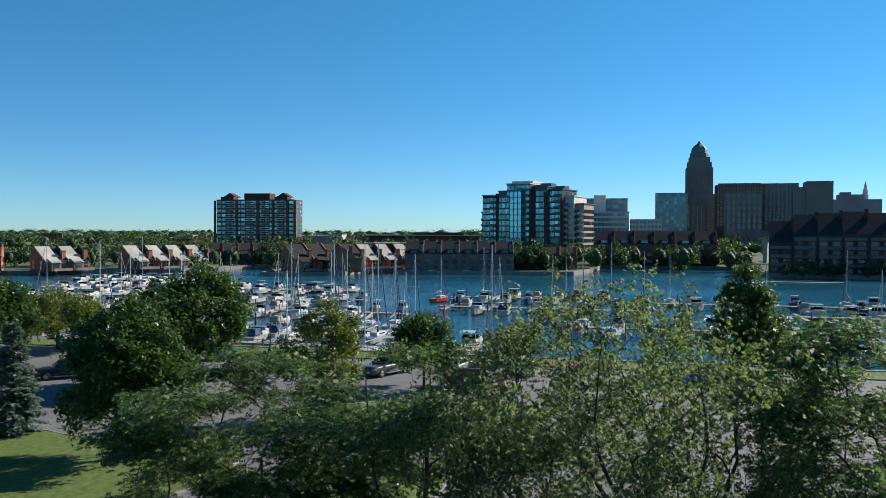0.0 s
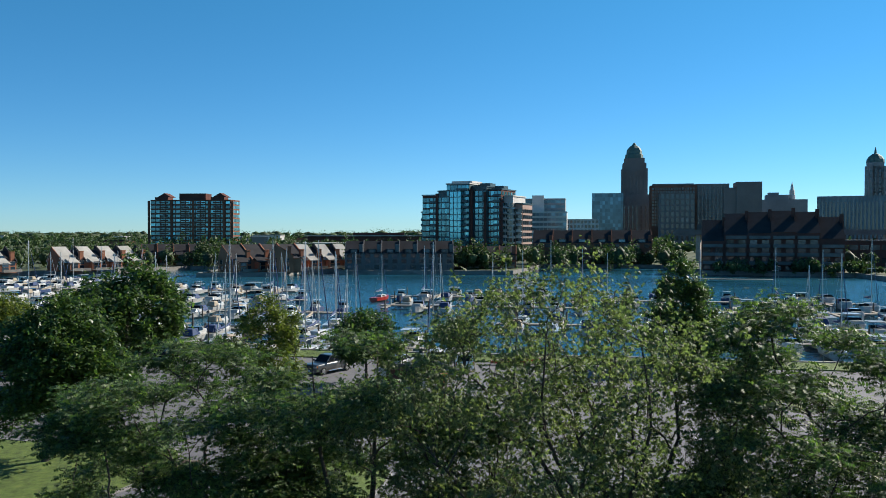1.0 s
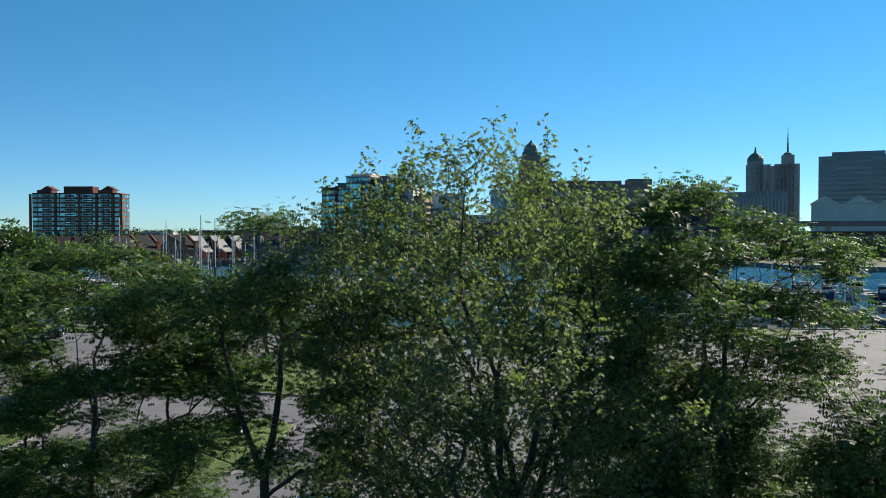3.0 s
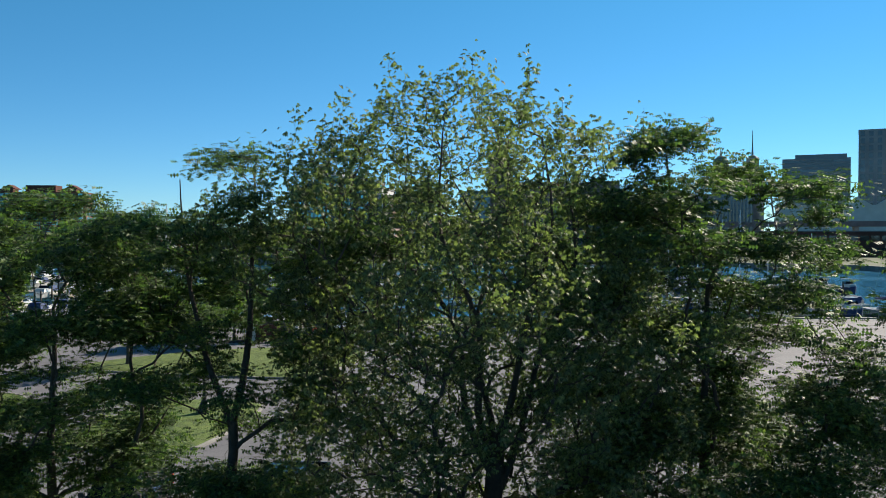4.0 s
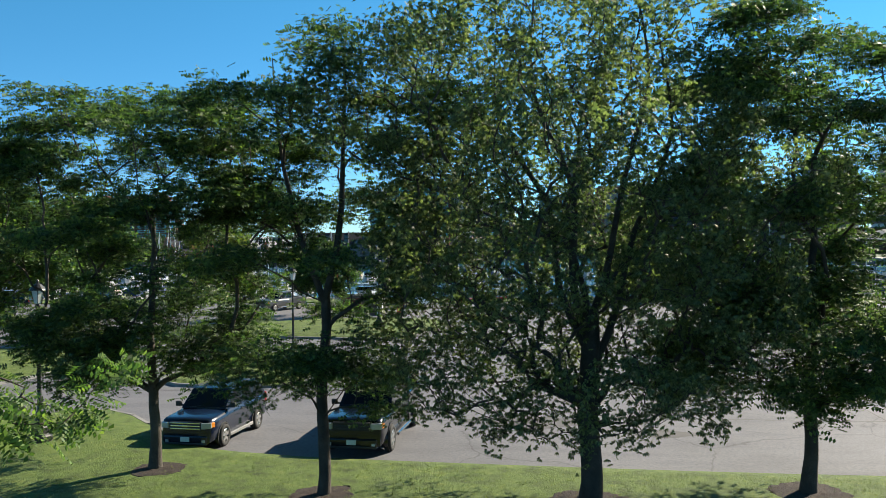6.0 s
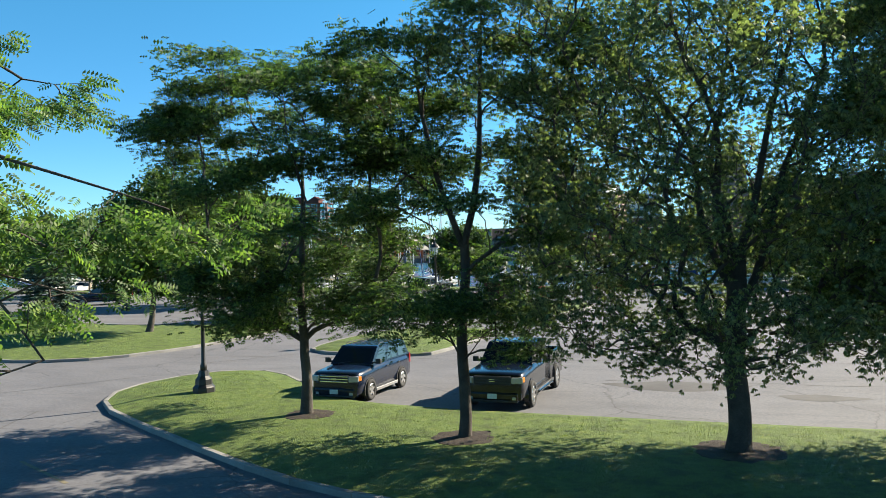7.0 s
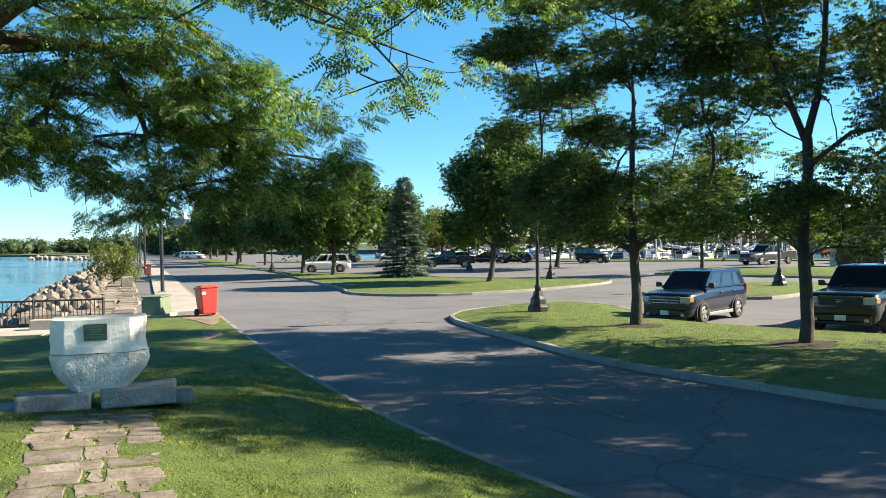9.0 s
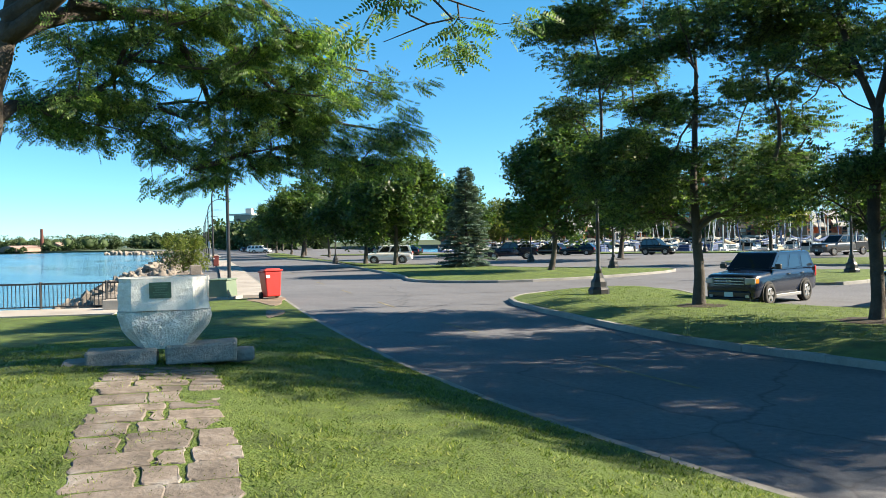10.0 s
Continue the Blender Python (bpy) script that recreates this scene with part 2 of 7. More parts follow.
PAINT_RED = surface("paint_red", (0.22, 0.02, 0.02), 0.3, 0.05, 0.8, 30, bump=0, coat=1.0)
for dark in (PAINT_NAVY, PAINT_BLACK):
    dark.node_tree.nodes["Principled BSDF"].inputs["Specular IOR Level"].default_value = 0.35
BIN_RED = surface("bin_red", (0.62, 0.035, 0.03), 0.45, 0.12, 1.5, 20, bump=0.05)
BOX_GREEN = surface("cabinet_green", (0.14, 0.19, 0.13), 0.55, 0.15, 1.5, 20, bump=0.05)
WHITE_STONE = surface("white_stone", (0.74, 0.735, 0.71), 0.85, 0.22, 1.6, 18, bump=0.5, dist=0.02)
WHITE_ROUGH = surface("white_rough_stone", (0.78, 0.775, 0.74), 0.9, 0.35, 4, 26, bump=1.0, dist=0.05)
GREY_STONE = surface("grey_granite", (0.26, 0.255, 0.245), 0.85, 0.35, 1.5, 22, bump=0.8, dist=0.03)
BRONZE = surface("green_bronze", (0.045, 0.115, 0.085), 0.5, 0.35, 6, 40, metal=0.3, bump=0.3)
FLAG = surface("flagstone", (0.26, 0.215, 0.185), 0.9, 0.5, 2.6, 16, bump=0.9, dist=0.02, rnd=0.42, warm=(0.36, 0.34, 0.32))
ROCK = surface("riprap_rock", (0.31, 0.265, 0.225), 0.9, 0.4, 0.8, 8, bump=0.8, dist=0.06, rnd=0.4)
YELLOW = surface("faded_yellow_paint", (0.22, 0.19, 0.12), 0.85, 0.4, 2, 25, bump=0)
WHITE_PAINT = surface("faded_white_paint", (0.34, 0.33, 0.32), 0.85, 0.5, 2, 25, bump=0)
LANTERN = surface("lantern_glass", (0.6, 0.62, 0.62), 0.25, 0.1, 4, 20, bump=0)


# ---- building blocks ----
def link_mesh(name, bm, material, smooth=False):
    me = bpy.data.meshes.new(name)
    bm.to_mesh(me)
    bm.free()
    me.materials.append(material)
    if smooth:
        me.polygons.foreach_set("use_smooth", [True] * len(me.polygons))
    return me


def part(name, bm, material, parent, label="", smooth=False):
    ob = new(name, link_mesh(name, bm, material, smooth))
    ob.parent = parent
    if label:
        tagged(ob, label)
    return ob


def thing(name, label, category, group="", kind="", m=None):
    ob = new(name)
    ob.empty_display_size = 0.2
    if m is not None:
        ob.matrix_world = m
    return tagged(ob, label, category, group, kind)


def whole(name, bm, material, label="", category="", group="", kind="", m=None, smooth=False):
    ob = new(name, link_mesh(name, bm, material, smooth))
    if m is not None:
        ob.matrix_world = m
    return tagged(ob, label, category, group, kind)


def box(bm, c, s, rz=0.0, taper=(1, 1), bevel=0.0):
    """A box about c of size s; taper scales its top."""
    m = Matrix.Translation(c) @ Matrix.Rotation(rz, 4, "Z")
    vs = []
    for z in (-0.5, 0.5):
        kx, ky = taper if z > 0 else (1, 1)
        for x, y in ((-0.5, -0.5), (0.5, -0.5), (0.5, 0.5), (-0.5, 0.5)):
            vs.append(bm.verts.new(m @ Vector((x * s[0] * kx, y * s[1] * ky, z * s[2]))))
    fs = [bm.faces.new([vs[k] for k in q]) for q in
          ((3, 2, 1, 0), (4, 5, 6, 7), (0, 1, 5, 4), (1, 2, 6, 5), (2, 3, 7, 6), (3, 0, 4, 7))]
    if bevel:
        es = list({e for f in fs for e in f.edges})
        bmesh.ops.bevel(bm, geom=es, offset=bevel, segments=2, profile=0.5, affect="EDGES")


def boxed(*boxes, bevel=0.0):
    bm = bmesh.new()
    for b in boxes:
        box(bm, *b, bevel=bevel)
    return bm


def tube(bm, pts, radii, sides=8, cap=True):
    """A tapered tube along pts."""
    rings = []
    for k, p in enumerate(pts):
        p = Vector(p)
        d = (Vector(pts[min(k + 1, len(pts) - 1)]) - Vector(pts[max(k - 1, 0)])).normalized()
        a = d.orthogonal().normalized() if abs(d.z) < 0.999 else Vector((1, 0, 0))
        if k and rings:
            a = (rings[-1][1] - d * rings[-1][1].dot(d)).normalized()
        b = d.cross(a)
        r = radii[k]
        rings.append(([bm.verts.new(p + (a * math.cos(2 * math.pi * j / sides) + b * math.sin(2 * math.pi * j / sides)) * r) for j in range(sides)], a))
    for (r0, _), (r1, _) in zip(rings, rings[1:]):
        for j in range(sides):
            bm.faces.new((r0[j], r0[(j + 1) % sides], r1[(j + 1) % sides], r1[j]))
    if cap:
        bm.faces.new(rings[0][0][::-1])
        bm.faces.new(rings[-1][0])


def tubed(pts, radii, sides=8):
    bm = bmesh.new()
    tube(bm, pts, radii, sides)
    return bm


def lathe(bm, profile, sides=16, c=(0, 0, 0)):
    """A solid of revolution about z: profile of (radius, z)."""
    rings = [[bm.verts.new((c[0] + r * math.cos(2 * math.pi * j / sides), c[1] + r * math.sin(2 * math.pi * j / sides), c[2] + z)) for j in range(sides)]
             for r, z in profile]
    for r0, r1 in zip(rings, rings[1:]):
        for j in range(sides):
            bm.faces.new((r0[j], r0[(j + 1) % sides], r1[(j + 1) % sides], r1[j]))
    bm.faces.new(rings[0][::-1])
    bm.faces.new(rings[-1])


def prism(bm, outline, z0, z1, taper=1.0):
    """An outline (counter-clockwise) pulled up from z0 to z1."""
    cx = sum(p[0] for p in outline) / len(outline)
    cy = sum(p[1] for p in outline) / len(outline)
    lo = [bm.verts.new((x, y, z0)) for x, y in outline]
    hi = [bm.verts.new((cx + (x - cx) * taper, cy + (y - cy) * taper, z1)) for x, y in outline]
    n = len(outline)
    bm.faces.new(lo[::-1])
    bm.faces.new(hi)
    for k in range(n):
        bm.faces.new((lo[k], lo[(k + 1) % n], hi[(k + 1) % n], hi[k]))


def prismed(outline, z0, z1, taper=1.0):
    bm = bmesh.new()
    prism(bm, outline, z0, z1, taper)
    return bm


def rounded(pts, closed=True, steps=6):
    """A smooth line through pts (Catmull-Rom)."""
    out, n = [], len(pts)
    for k in range(n if closed else n - 1):
        g = (lambda i: pts[i % n]) if closed else (lambda i: pts[max(0, min(n - 1, i))])
        p0, p1, p2, p3 = (Vector((*g(k + j)[:2], 0)) for j in (-1, 0, 1, 2))
        for s in range(steps):
            t = s / steps
            q = 0.5 * (2 * p1 + (p2 - p0) * t + (2 * p0 - 5 * p1 + 4 * p2 - p3) * t * t + (3 * p1 - p0 - 3 * p2 + p3) * t ** 3)
            out.append((q.x, q.y))
    if not closed:
        out.append(tuple(pts[-1][:2]))
    return out


def mesh_np(name, verts, quads, material, smooth=False):
    """A mesh from numpy arrays of corners and faces of equal corners."""
    c = quads.shape[1]
    me = bpy.data.meshes.new(name)
    me.vertices.add(len(verts))
    me.vertices.foreach_set("co", np.ascontiguousarray(verts, dtype=np.float32).ravel())
    me.loops.add(quads.size)
    me.loops.foreach_set("vertex_index", quads.astype(np.int32).ravel())
    me.polygons.add(len(quads))
    me.polygons.foreach_set("loop_start", np.arange(0, quads.size, c, dtype=np.int32))
    me.polygons.foreach_set("loop_total", np.full(len(quads), c, dtype=np.int32))
    me.update(calc_edges=True)
    me.materials.append(material)
    return me


# ---- trees ----
def leaf_template(kind):
    """One leaf as small rhombs: x along it, y across, z its face."""
    v = []
    if kind == "pinnate":
        for k in range(3):
            x, w = 0.04 + 0.078 * k, 0.075 * (1.0 - 0.5 * abs(k - 1.0) / 3)
            v += [(x - 0.022, 0, 0), (x + 0.018, -w, -0.016), (x + 0.052, 0, 0), (x + 0.018, w, -0.016)]
    elif kind == "feather":
        for k in range(5):
            x, w = 0.02 + 0.046 * k, 0.072 * (1.0 - 0.4 * abs(k - 1.8) / 3.2)
            for q in (-1, 1):
                v += [(x, 0, 0), (x + 0.002, q * w * 0.55, -0.006), (x + 0.03, q * w, -0.022), (x + 0.036, q * w * 0.45, -0.004)][::q]
    elif kind == "palmate":
        for k in range(5):
            a = (k - 2) * 0.62
            c, s, ln = math.cos(a), math.sin(a), 0.23 - 0.022 * abs(k - 2)
            for x, y, z in ((0.02, 0, 0), (ln * 0.62, -0.042, -0.03), (ln, 0, -0.1), (ln * 0.62, 0.042, -0.03)):
                v.append((x * c - y * s, x * s + y * c, z))
    elif kind == "spray":
        for k in range(2):
            a = (k - 0.5) * 1.3
            c, s = math.cos(a), math.sin(a)
            for x, y, z in ((0.0, 0, 0), (0.15, -0.09, 0.01), (0.28, 0, -0.04), (0.15, 0.09, 0.01)):
                v.append((x * c - y * s, x * s + y * c, z))
    else:
        v += [(0, 0, 0), (0.5, -0.35, 0.05), (1, 0, 0), (0.5, 0.35, 0.05)]
    return np.array(v)


def leaves_mesh(name, kind, pos, way, material, rng, size=1.0, up=0.6):
    t = leaf_template(kind)
    n = len(pos)
    x = way / np.linalg.norm(way, axis=1, keepdims=True)
    z = rng.normal(size=(n, 3)) * (0.55 if up < 1.5 else 0.4) + np.array([0, 0, up])
    y = np.cross(z, x)
    y /= np.linalg.norm(y, axis=1, keepdims=True) + 1e-9
    z = np.cross(x, y)
    k = size * rng.uniform(0.7, 1.25, size=(n, 1, 1))
    v = pos[:, None, :] + k * (t[None, :, 0:1] * x[:, None, :] + t[None, :, 1:2] * y[:, None, :] + t[None, :, 2:3] * z[:, None, :])
    v = v.reshape(-1, 3)
    return mesh_np(name, v, np.arange(len(v)).reshape(-1, 4), material)


def fill_crown(rng, n, prof, pads=0, pad_r=1.3, thick=0.12, shell=1.0, gaps=0.0, keep=None, axis=(0, 0), tilt=0.12, lobes=0.3):
    """Places of leaf sprays inside a crown: prof gives its radius by height; pads gathers them into flat tiers."""
    zs, rs = [p[0] for p in prof], [p[1] for p in prof]
    phase = rng.uniform(0, 50)

    def inside(p, k=1.0):
        x, y = p[0] - axis[0] * p[2] / zs[-1], p[1] - axis[1] * p[2] / zs[-1]
        a = math.atan2(y, x)
        edge = np.interp(p[2], zs, rs, 0.0, 0.0) * k * (1 + lobes * noise.noise(Vector((math.cos(a) * 1.6 + phase, math.sin(a) * 1.6, p[2] * 0.45))))
        r = math.hypot(x, y)
        return (r / edge if edge > 0.05 else 9.0) if r <= edge else 9.0

    def one(k=1.0):
        while True:
            p = np.array([rng.uniform(-1.3, 1.3) * max(rs) + axis[0] * 0.6, rng.uniform(-1.3, 1.3) * max(rs) + axis[1] * 0.6, rng.uniform(zs[0], zs[-1])])
            q = inside(p, k)
            if q < 1.0 and rng.uniform() < 0.22 + 0.78 * q ** shell and (keep is None or keep(p)):
                if gaps and noise.noise(Vector((p[0] * 0.7 + phase, p[1] * 0.7, p[2] * 0.8))) < gaps - 0.6:
                    continue
                return p

    if not pads:
        return np.zeros((0, 3)), np.array([one() for _ in range(n)])
    centres = np.array([one(0.93) for _ in range(pads)])
    tips = []
    while len(tips) < n:
        c = centres[rng.integers(0, pads)]
        a, d = rng.uniform(0, 2 * math.pi), math.sqrt(rng.uniform()) * pad_r * rng.uniform(0.7, 1.2)
        off = np.array([math.cos(a) * d, math.sin(a) * d, rng.normal() * thick])
        out = c[:2] / (np.linalg.norm(c[:2]) + 0.3)
        p = c + off - np.array([0, 0, tilt * float(off[:2] @ out)])
        if inside(p, 1.1) < 1.0 and (keep is None or keep(p)):
            tips.append(p)
    return centres, np.array(tips)


def branch_out(rng, stems, steps, rise=(0.55, 0.0), reuse=0.3, r0=0.0055, fork=2.0):
    """Joins every place in steps to the nearest wood. stems: lines of (x, y, z, radius); the first one is the trunk.
    Gives tubes of points and radii, and the end and way of each twig of the last step."""
    pos, parent, length, chains, least = [], [], [], [], []

    def add(p, par, r=0.0):
        pos.append(Vector(p))
        parent.append(par)
        length.append(0.0 if par < 0 else length[par] + (pos[-1] - pos[par]).length)
        least.append(r)
        return len(pos) - 1

    for k, line in enumerate(stems):
        run, ends4 = [], [line[0], *line, line[-1]]
        if k:
            fine = []
            for p0, p1, p2, p3 in zip(ends4, ends4[1:], ends4[2:], ends4[3:]):
                for t in (0, 0.34, 0.67):
                    fine.append(tuple(0.5 * (2 * b + (c - a) * t + (2 * a - 5 * b + 4 * c - d) * t * t + (3 * b - a - 3 * c + d) * t ** 3) for a, b, c, d in zip(p0, p1, p2, p3)))
            line = [(*p[:3], max(p[3], 0.006)) for p in fine] + [line[-1]]
        par = -1 if k == 0 else min(range(len(pos)), key=lambda i: (pos[i] - Vector(line[0][:3])).length)
        if par >= 0:
            run.append(par)
        for a, b in zip(line, line[1:]):
            m = max(1, int((Vector(b[:3]) - Vector(a[:3])).length / 0.4))
            for j in range(m if b is not line[-1] else m + 1):
                f = j / m
                q = [a[i] + (b[i] - a[i]) * f for i in range(4)]
                w = 0.05 if j and k == 0 else 0.02
                par = add((q[0] + rng.normal() * w * 0.5, q[1] + rng.normal() * w * 0.5, q[2]), par, q[3])
                run.append(par)
        chains.append(run)
    ends = []
    for level, places in enumerate(steps):
        start = Vector(stems[0][0][:3]) + Vector((0, 0, fork))
        places = sorted((Vector(p) for p in places), key=lambda p: (p - start).length)
        ends = []
        for p in places:
            P = np.array([v[:] for v in pos])
            d = np.array(p[:]) - P
            hd, dz = np.hypot(d[:, 0], d[:, 1]), d[:, 2]
            cost = np.sqrt(hd * hd + dz * dz) + reuse * np.array(length) + 0.9 * np.maximum(0, rise[level] * hd - dz)
            cost[P[:, 2] < fork] += 50
            i = int(np.argmin(cost))
            a = pos[i]
            ln = (p - a).length
            before = (a - pos[parent[i]]).normalized() if parent[i] >= 0 else Vector((0, 0, 1))
            way = (p - a).normalized()
            c = a + (before * 0.35 + way * 0.65 + Vector((0, 0, 0.12 - 0.1 * level))) * ln * 0.5
            m = max(2, int(ln / 0.38))
            run, par = [i], i
            for j in range(1, m + 1):
                f = j / m
                q = a * (1 - f) ** 2 + c * 2 * f * (1 - f) + p * f * f
                if j < m:
                    q = q + Vector(rng.normal(size=3)) * 0.035 * min(1.5, ln)
                par = add(q, par)
                run.append(par)
            chains.append(run)
            ends.append(par)
    count = [0] * len(pos)
    for e in ends:
        while e >= 0:
            count[e] += 1
            e = parent[e]
    rad = [max(l, r0 * max(1, c) ** 0.46) for l, c in zip(least, count)]
    tubes = []
    for run in chains:
        r = [rad[i] for i in run]
        r[0] = min(r[0], r[1] * 1.15)
        r[-1] = min(r[-1], r0 * 0.7) if least[run[-1]] == 0 else r[-1]
        tubes.append(([pos[i] for i in run], r, 12 if run is chains[0] else 8 if r[0] > 0.07 else 5 if r[0] > 0.02 else 3))
    tip = np.array([pos[e][:] for e in ends])
    way = np.array([(pos[e] - pos[parent[e]]).normalized()[:] for e in ends])
    return tubes, tip, way


def tree(name, label, rng, stems, steps, leaf, leaf_mat, bark, per, size=1.0, m=None, group="", spray=(0.9, 0.5), droop=0.15, up=1.5, flat=0.05, star=False, rise=(0.55, 0.0), reuse=0.3, fork=2.0, category="tree"):
    """A tree: wood that reaches every spray, and leaves set along each spray or, as a star, round its tip."""
    tubes, tip, way = branch_out(rng, stems, steps, rise, reuse, fork=fork)
    ob = thing(name, label, category, group, m=m)
    bm = bmesh.new()
    for pts, rad, sides in tubes:
        tube(bm, pts, rad, sides, cap=False)
    part("trunk", bm, bark, ob, smooth=True)
    n = len(tip)
    k = np.repeat(np.arange(n), per)
    ax = way * np.array([1, 1, 0.35]) + rng.normal(size=(n, 3)) * np.array([0.25, 0.25, 0.05])
    ax /= np.linalg.norm(ax, axis=1, keepdims=True) + 1e-9
    lat = np.stack([-ax[:, 1], ax[:, 0], np.zeros(n)], 1)
    lat /= np.linalg.norm(lat, axis=1, keepdims=True) + 1e-9
    if star:
        pos = tip[k] + rng.normal(size=(len(k), 3)) * flat
        a = rng.uniform(0, 2 * math.pi, len(k))
        lw = np.stack([np.cos(a), np.sin(a), rng.normal(size=len(k)) * 0.25 - droop], 1)
    else:
        big = rng.uniform(0.7, 1.3, (n, 1))[k]
        s = rng.uniform(-0.55, 0.65, (len(k), 1)) * spray[0]
        t = rng.uniform(-1, 1, (len(k), 1)) * spray[1] * np.clip(1.0 - np.abs(s) / spray[0] * 0.9, 0.2, 1)
        pos = tip[k] + (ax[k] * s + lat[k] * t) * big + rng.normal(size=(len(k), 3)) * flat
        pos[:, 2] -= droop * (np.maximum(s[:, 0], 0) ** 2 + t[:, 0] ** 2)
        lw = ax[k] * 0.55 + lat[k] * np.sign(t) * 0.75 + rng.normal(size=(len(k), 3)) * 0.35
        lw[:, 2] = lw[:, 2] * 0.4 - droop
    crown = new("crown", leaves_mesh("crown", leaf, pos, lw, leaf_mat, rng, size, up))
    crown.parent = ob
    return ob


# ---- ground, water, land ----
def sheet(name, size, z, material, label, category):
    bm = bmesh.new()
    bm.faces.new([bm.verts.new((x * size, y * size, z)) for x, y in ((-1, -1), (1, -1), (1, 1), (-1, 1))])
    return whole(name, bm, material, label, category, kind="structure")


sheet("ground", 4800, -4.0, BED, "dark bed under the lake and marina", "ground")
sheet("water", 4700, -1.5, WATER, "blue rippled lake and marina water", "water")

KERB_LEFT = rounded([(60, 5.5), (30, 4.9), (10, 5.1), (1, 5.9), (-7.1, 8.4), (-16.8, 13.4), (-29, 20.6), (-47.2, 31.5), (-80, 51.5), (-160, 99), (-300, 182)], False, 8)
LAND = [(140, -80), (140, 97), (-78, 97), (-135, 128), (-330, 248), (-420, 262), (-420, 205), (-310, 176), (-165, 92.5), (-86, 45), (-50, 24), (-36.5, 16.2), (-29.4, 14.9), (-47.3, -4.4), (-62, -20), (-62, -80)]
whole("pavement", prismed(LAND[::1], -4.2, 0.0), ASPHALT, "grey worn asphalt of the marina car park", "car park", kind="structure")
FAR = [(4000, 100), (4000, 4300), (-4200, 4300), (-4200, 900), (-900, 330), (-300, 252), (-228, 262), (-205, 288), (-182, 300), (-172, 342), (-150, 342),
       (-138, 281), (-110, 293), (-112, 316), (-97, 326), (-94, 310), (-50, 318), (-27, 320), (-22, 350), (-20, 392), (36, 390), (43, 334), (98, 322), (104, 268), (130, 266), (140, 100)]
whole("far_ground", prismed(FAR, -4.1, -0.2), FARLAND, "green and grey city land across the water", "land", kind="structure")
SHORE = [(-421, 204), (-421, 262), (-520, 420), (-760, 470), (-1600, 900), (-2400, 700), (-2400, 100), (-1500, 120), (-900, 235), (-850, 300), (-800, 400), (-640, 395)]
whole("far_shore", prismed(SHORE[::-1], -4.1, 0.0), FARLAND, "low green shore across the lake", "land", kind="structure")


def offset_line(pts, d):
    """pts moved d to the left of their way."""
    out = []
    for k, p in enumerate(pts):
        a, b = pts[max(k - 1, 0)], pts[min(k + 1, len(pts) - 1)]
        w = Vector((b[0] - a[0], b[1] - a[1])).normalized()
        out.append((p[0] - w.y * d, p[1] + w.x * d))
    return out


def resample(pts, step):
    out, acc = [Vector(pts[0])], 0.0
    for a, b in zip(pts, pts[1:]):
        a, b = Vector(a), Vector(b)
        ln = (b - a).length
        while acc + ln >= step:
            a = a.lerp(b, (step - acc) / ln)
            ln = (b - a).length
            out.append(a.copy())
            acc = 0.0
        acc += ln
    return [tuple(p) for p in out]


def kerb_run(name, line, label, step=1.9, width=0.16, height=0.14, flush=None):
    """Kerb stones, one by one along a line, to its left."""
    ob = thing(name, label, "kerb", kind="structure")
    pts = resample(line, step)
    inner = offset_line(pts, width)
    for k in range(len(pts) - 1):
        if flush and flush(*pts[k]):
            continue
        a, b, c, d = Vector(pts[k]), Vector(pts[k + 1]), Vector(inner[k + 1]), Vector(inner[k])
        g = (b - a).normalized() * 0.006
        a, d, b, c = a + g, d + g, b - g, c - g
        bm = bmesh.new()
        lo = [bm.verts.new((p.x, p.y, -0.05)) for p in (a, b, c, d)]
        q = 0.018
        n = (d - a).normalized() * q
        dz = 0.006 * math.sin(k * 2.7)
        mid = [bm.verts.new((p.x, p.y, height - q + dz)) for p in (a, b)]
        hi = [bm.verts.new((p.x, p.y, height + dz)) for p in (a + n, b + n, c, d)]
        bm.faces.new((lo[0], lo[1], mid[1], mid[0]))
        bm.faces.new((mid[0], mid[1], hi[1], hi[0]))
        bm.faces.new(hi)
        bm.faces.new((lo[2], lo[3], hi[3], hi[2]))
        bm.faces.new((lo[1], lo[2], hi[2], hi[1], mid[1]))
        bm.faces.new((lo[3], lo[0], mid[0], hi[0], hi[3]))
        part("kerb_stone", bm, KERB, ob)
    return ob


def island(name, outline, label, kerb_label, mound=0.1, z=0.12, flush=None, slope=1.3):
    line = rounded(outline, True, 5)
    kerb_run("kerb", line + [line[0], line[1]], kerb_label, flush=flush)
    inner = offset_line(line + [line[0]], 0.14)[:-1]
    bm = bmesh.new()
    rings = [[bm.verts.new((*p, 0.0 if flush and flush(*p) else z)) for p in inner]]
    cx, cy = sum(p[0] for p in inner) / len(inner), sum(p[1] for p in inner) / len(inner)
    for d in (0.38 * slope, slope):
        r = offset_line(inner + [inner[0]], d)[:-1]
        rings.append([bm.verts.new((*p, z + mound * d / slope)) for p in r])
    n = len(inner)
    for r0, r1 in zip(rings, rings[1:]):
        for k in range(n):
            bm.faces.new((r0[k], r0[(k + 1) % n], r1[(k + 1) % n], r1[k]))
    f = bm.faces.new(rings[-1])
    bmesh.ops.triangulate(bm, faces=[f])
    bmesh.ops.recalc_face_normals(bm, faces=bm.faces)
    ob = whole(name, bm, GRASS, label, "grass", kind="structure", smooth=True)
    if ob.data.polygons[0].normal.z < 0:
        ob.data.flip_normals()
    return inner


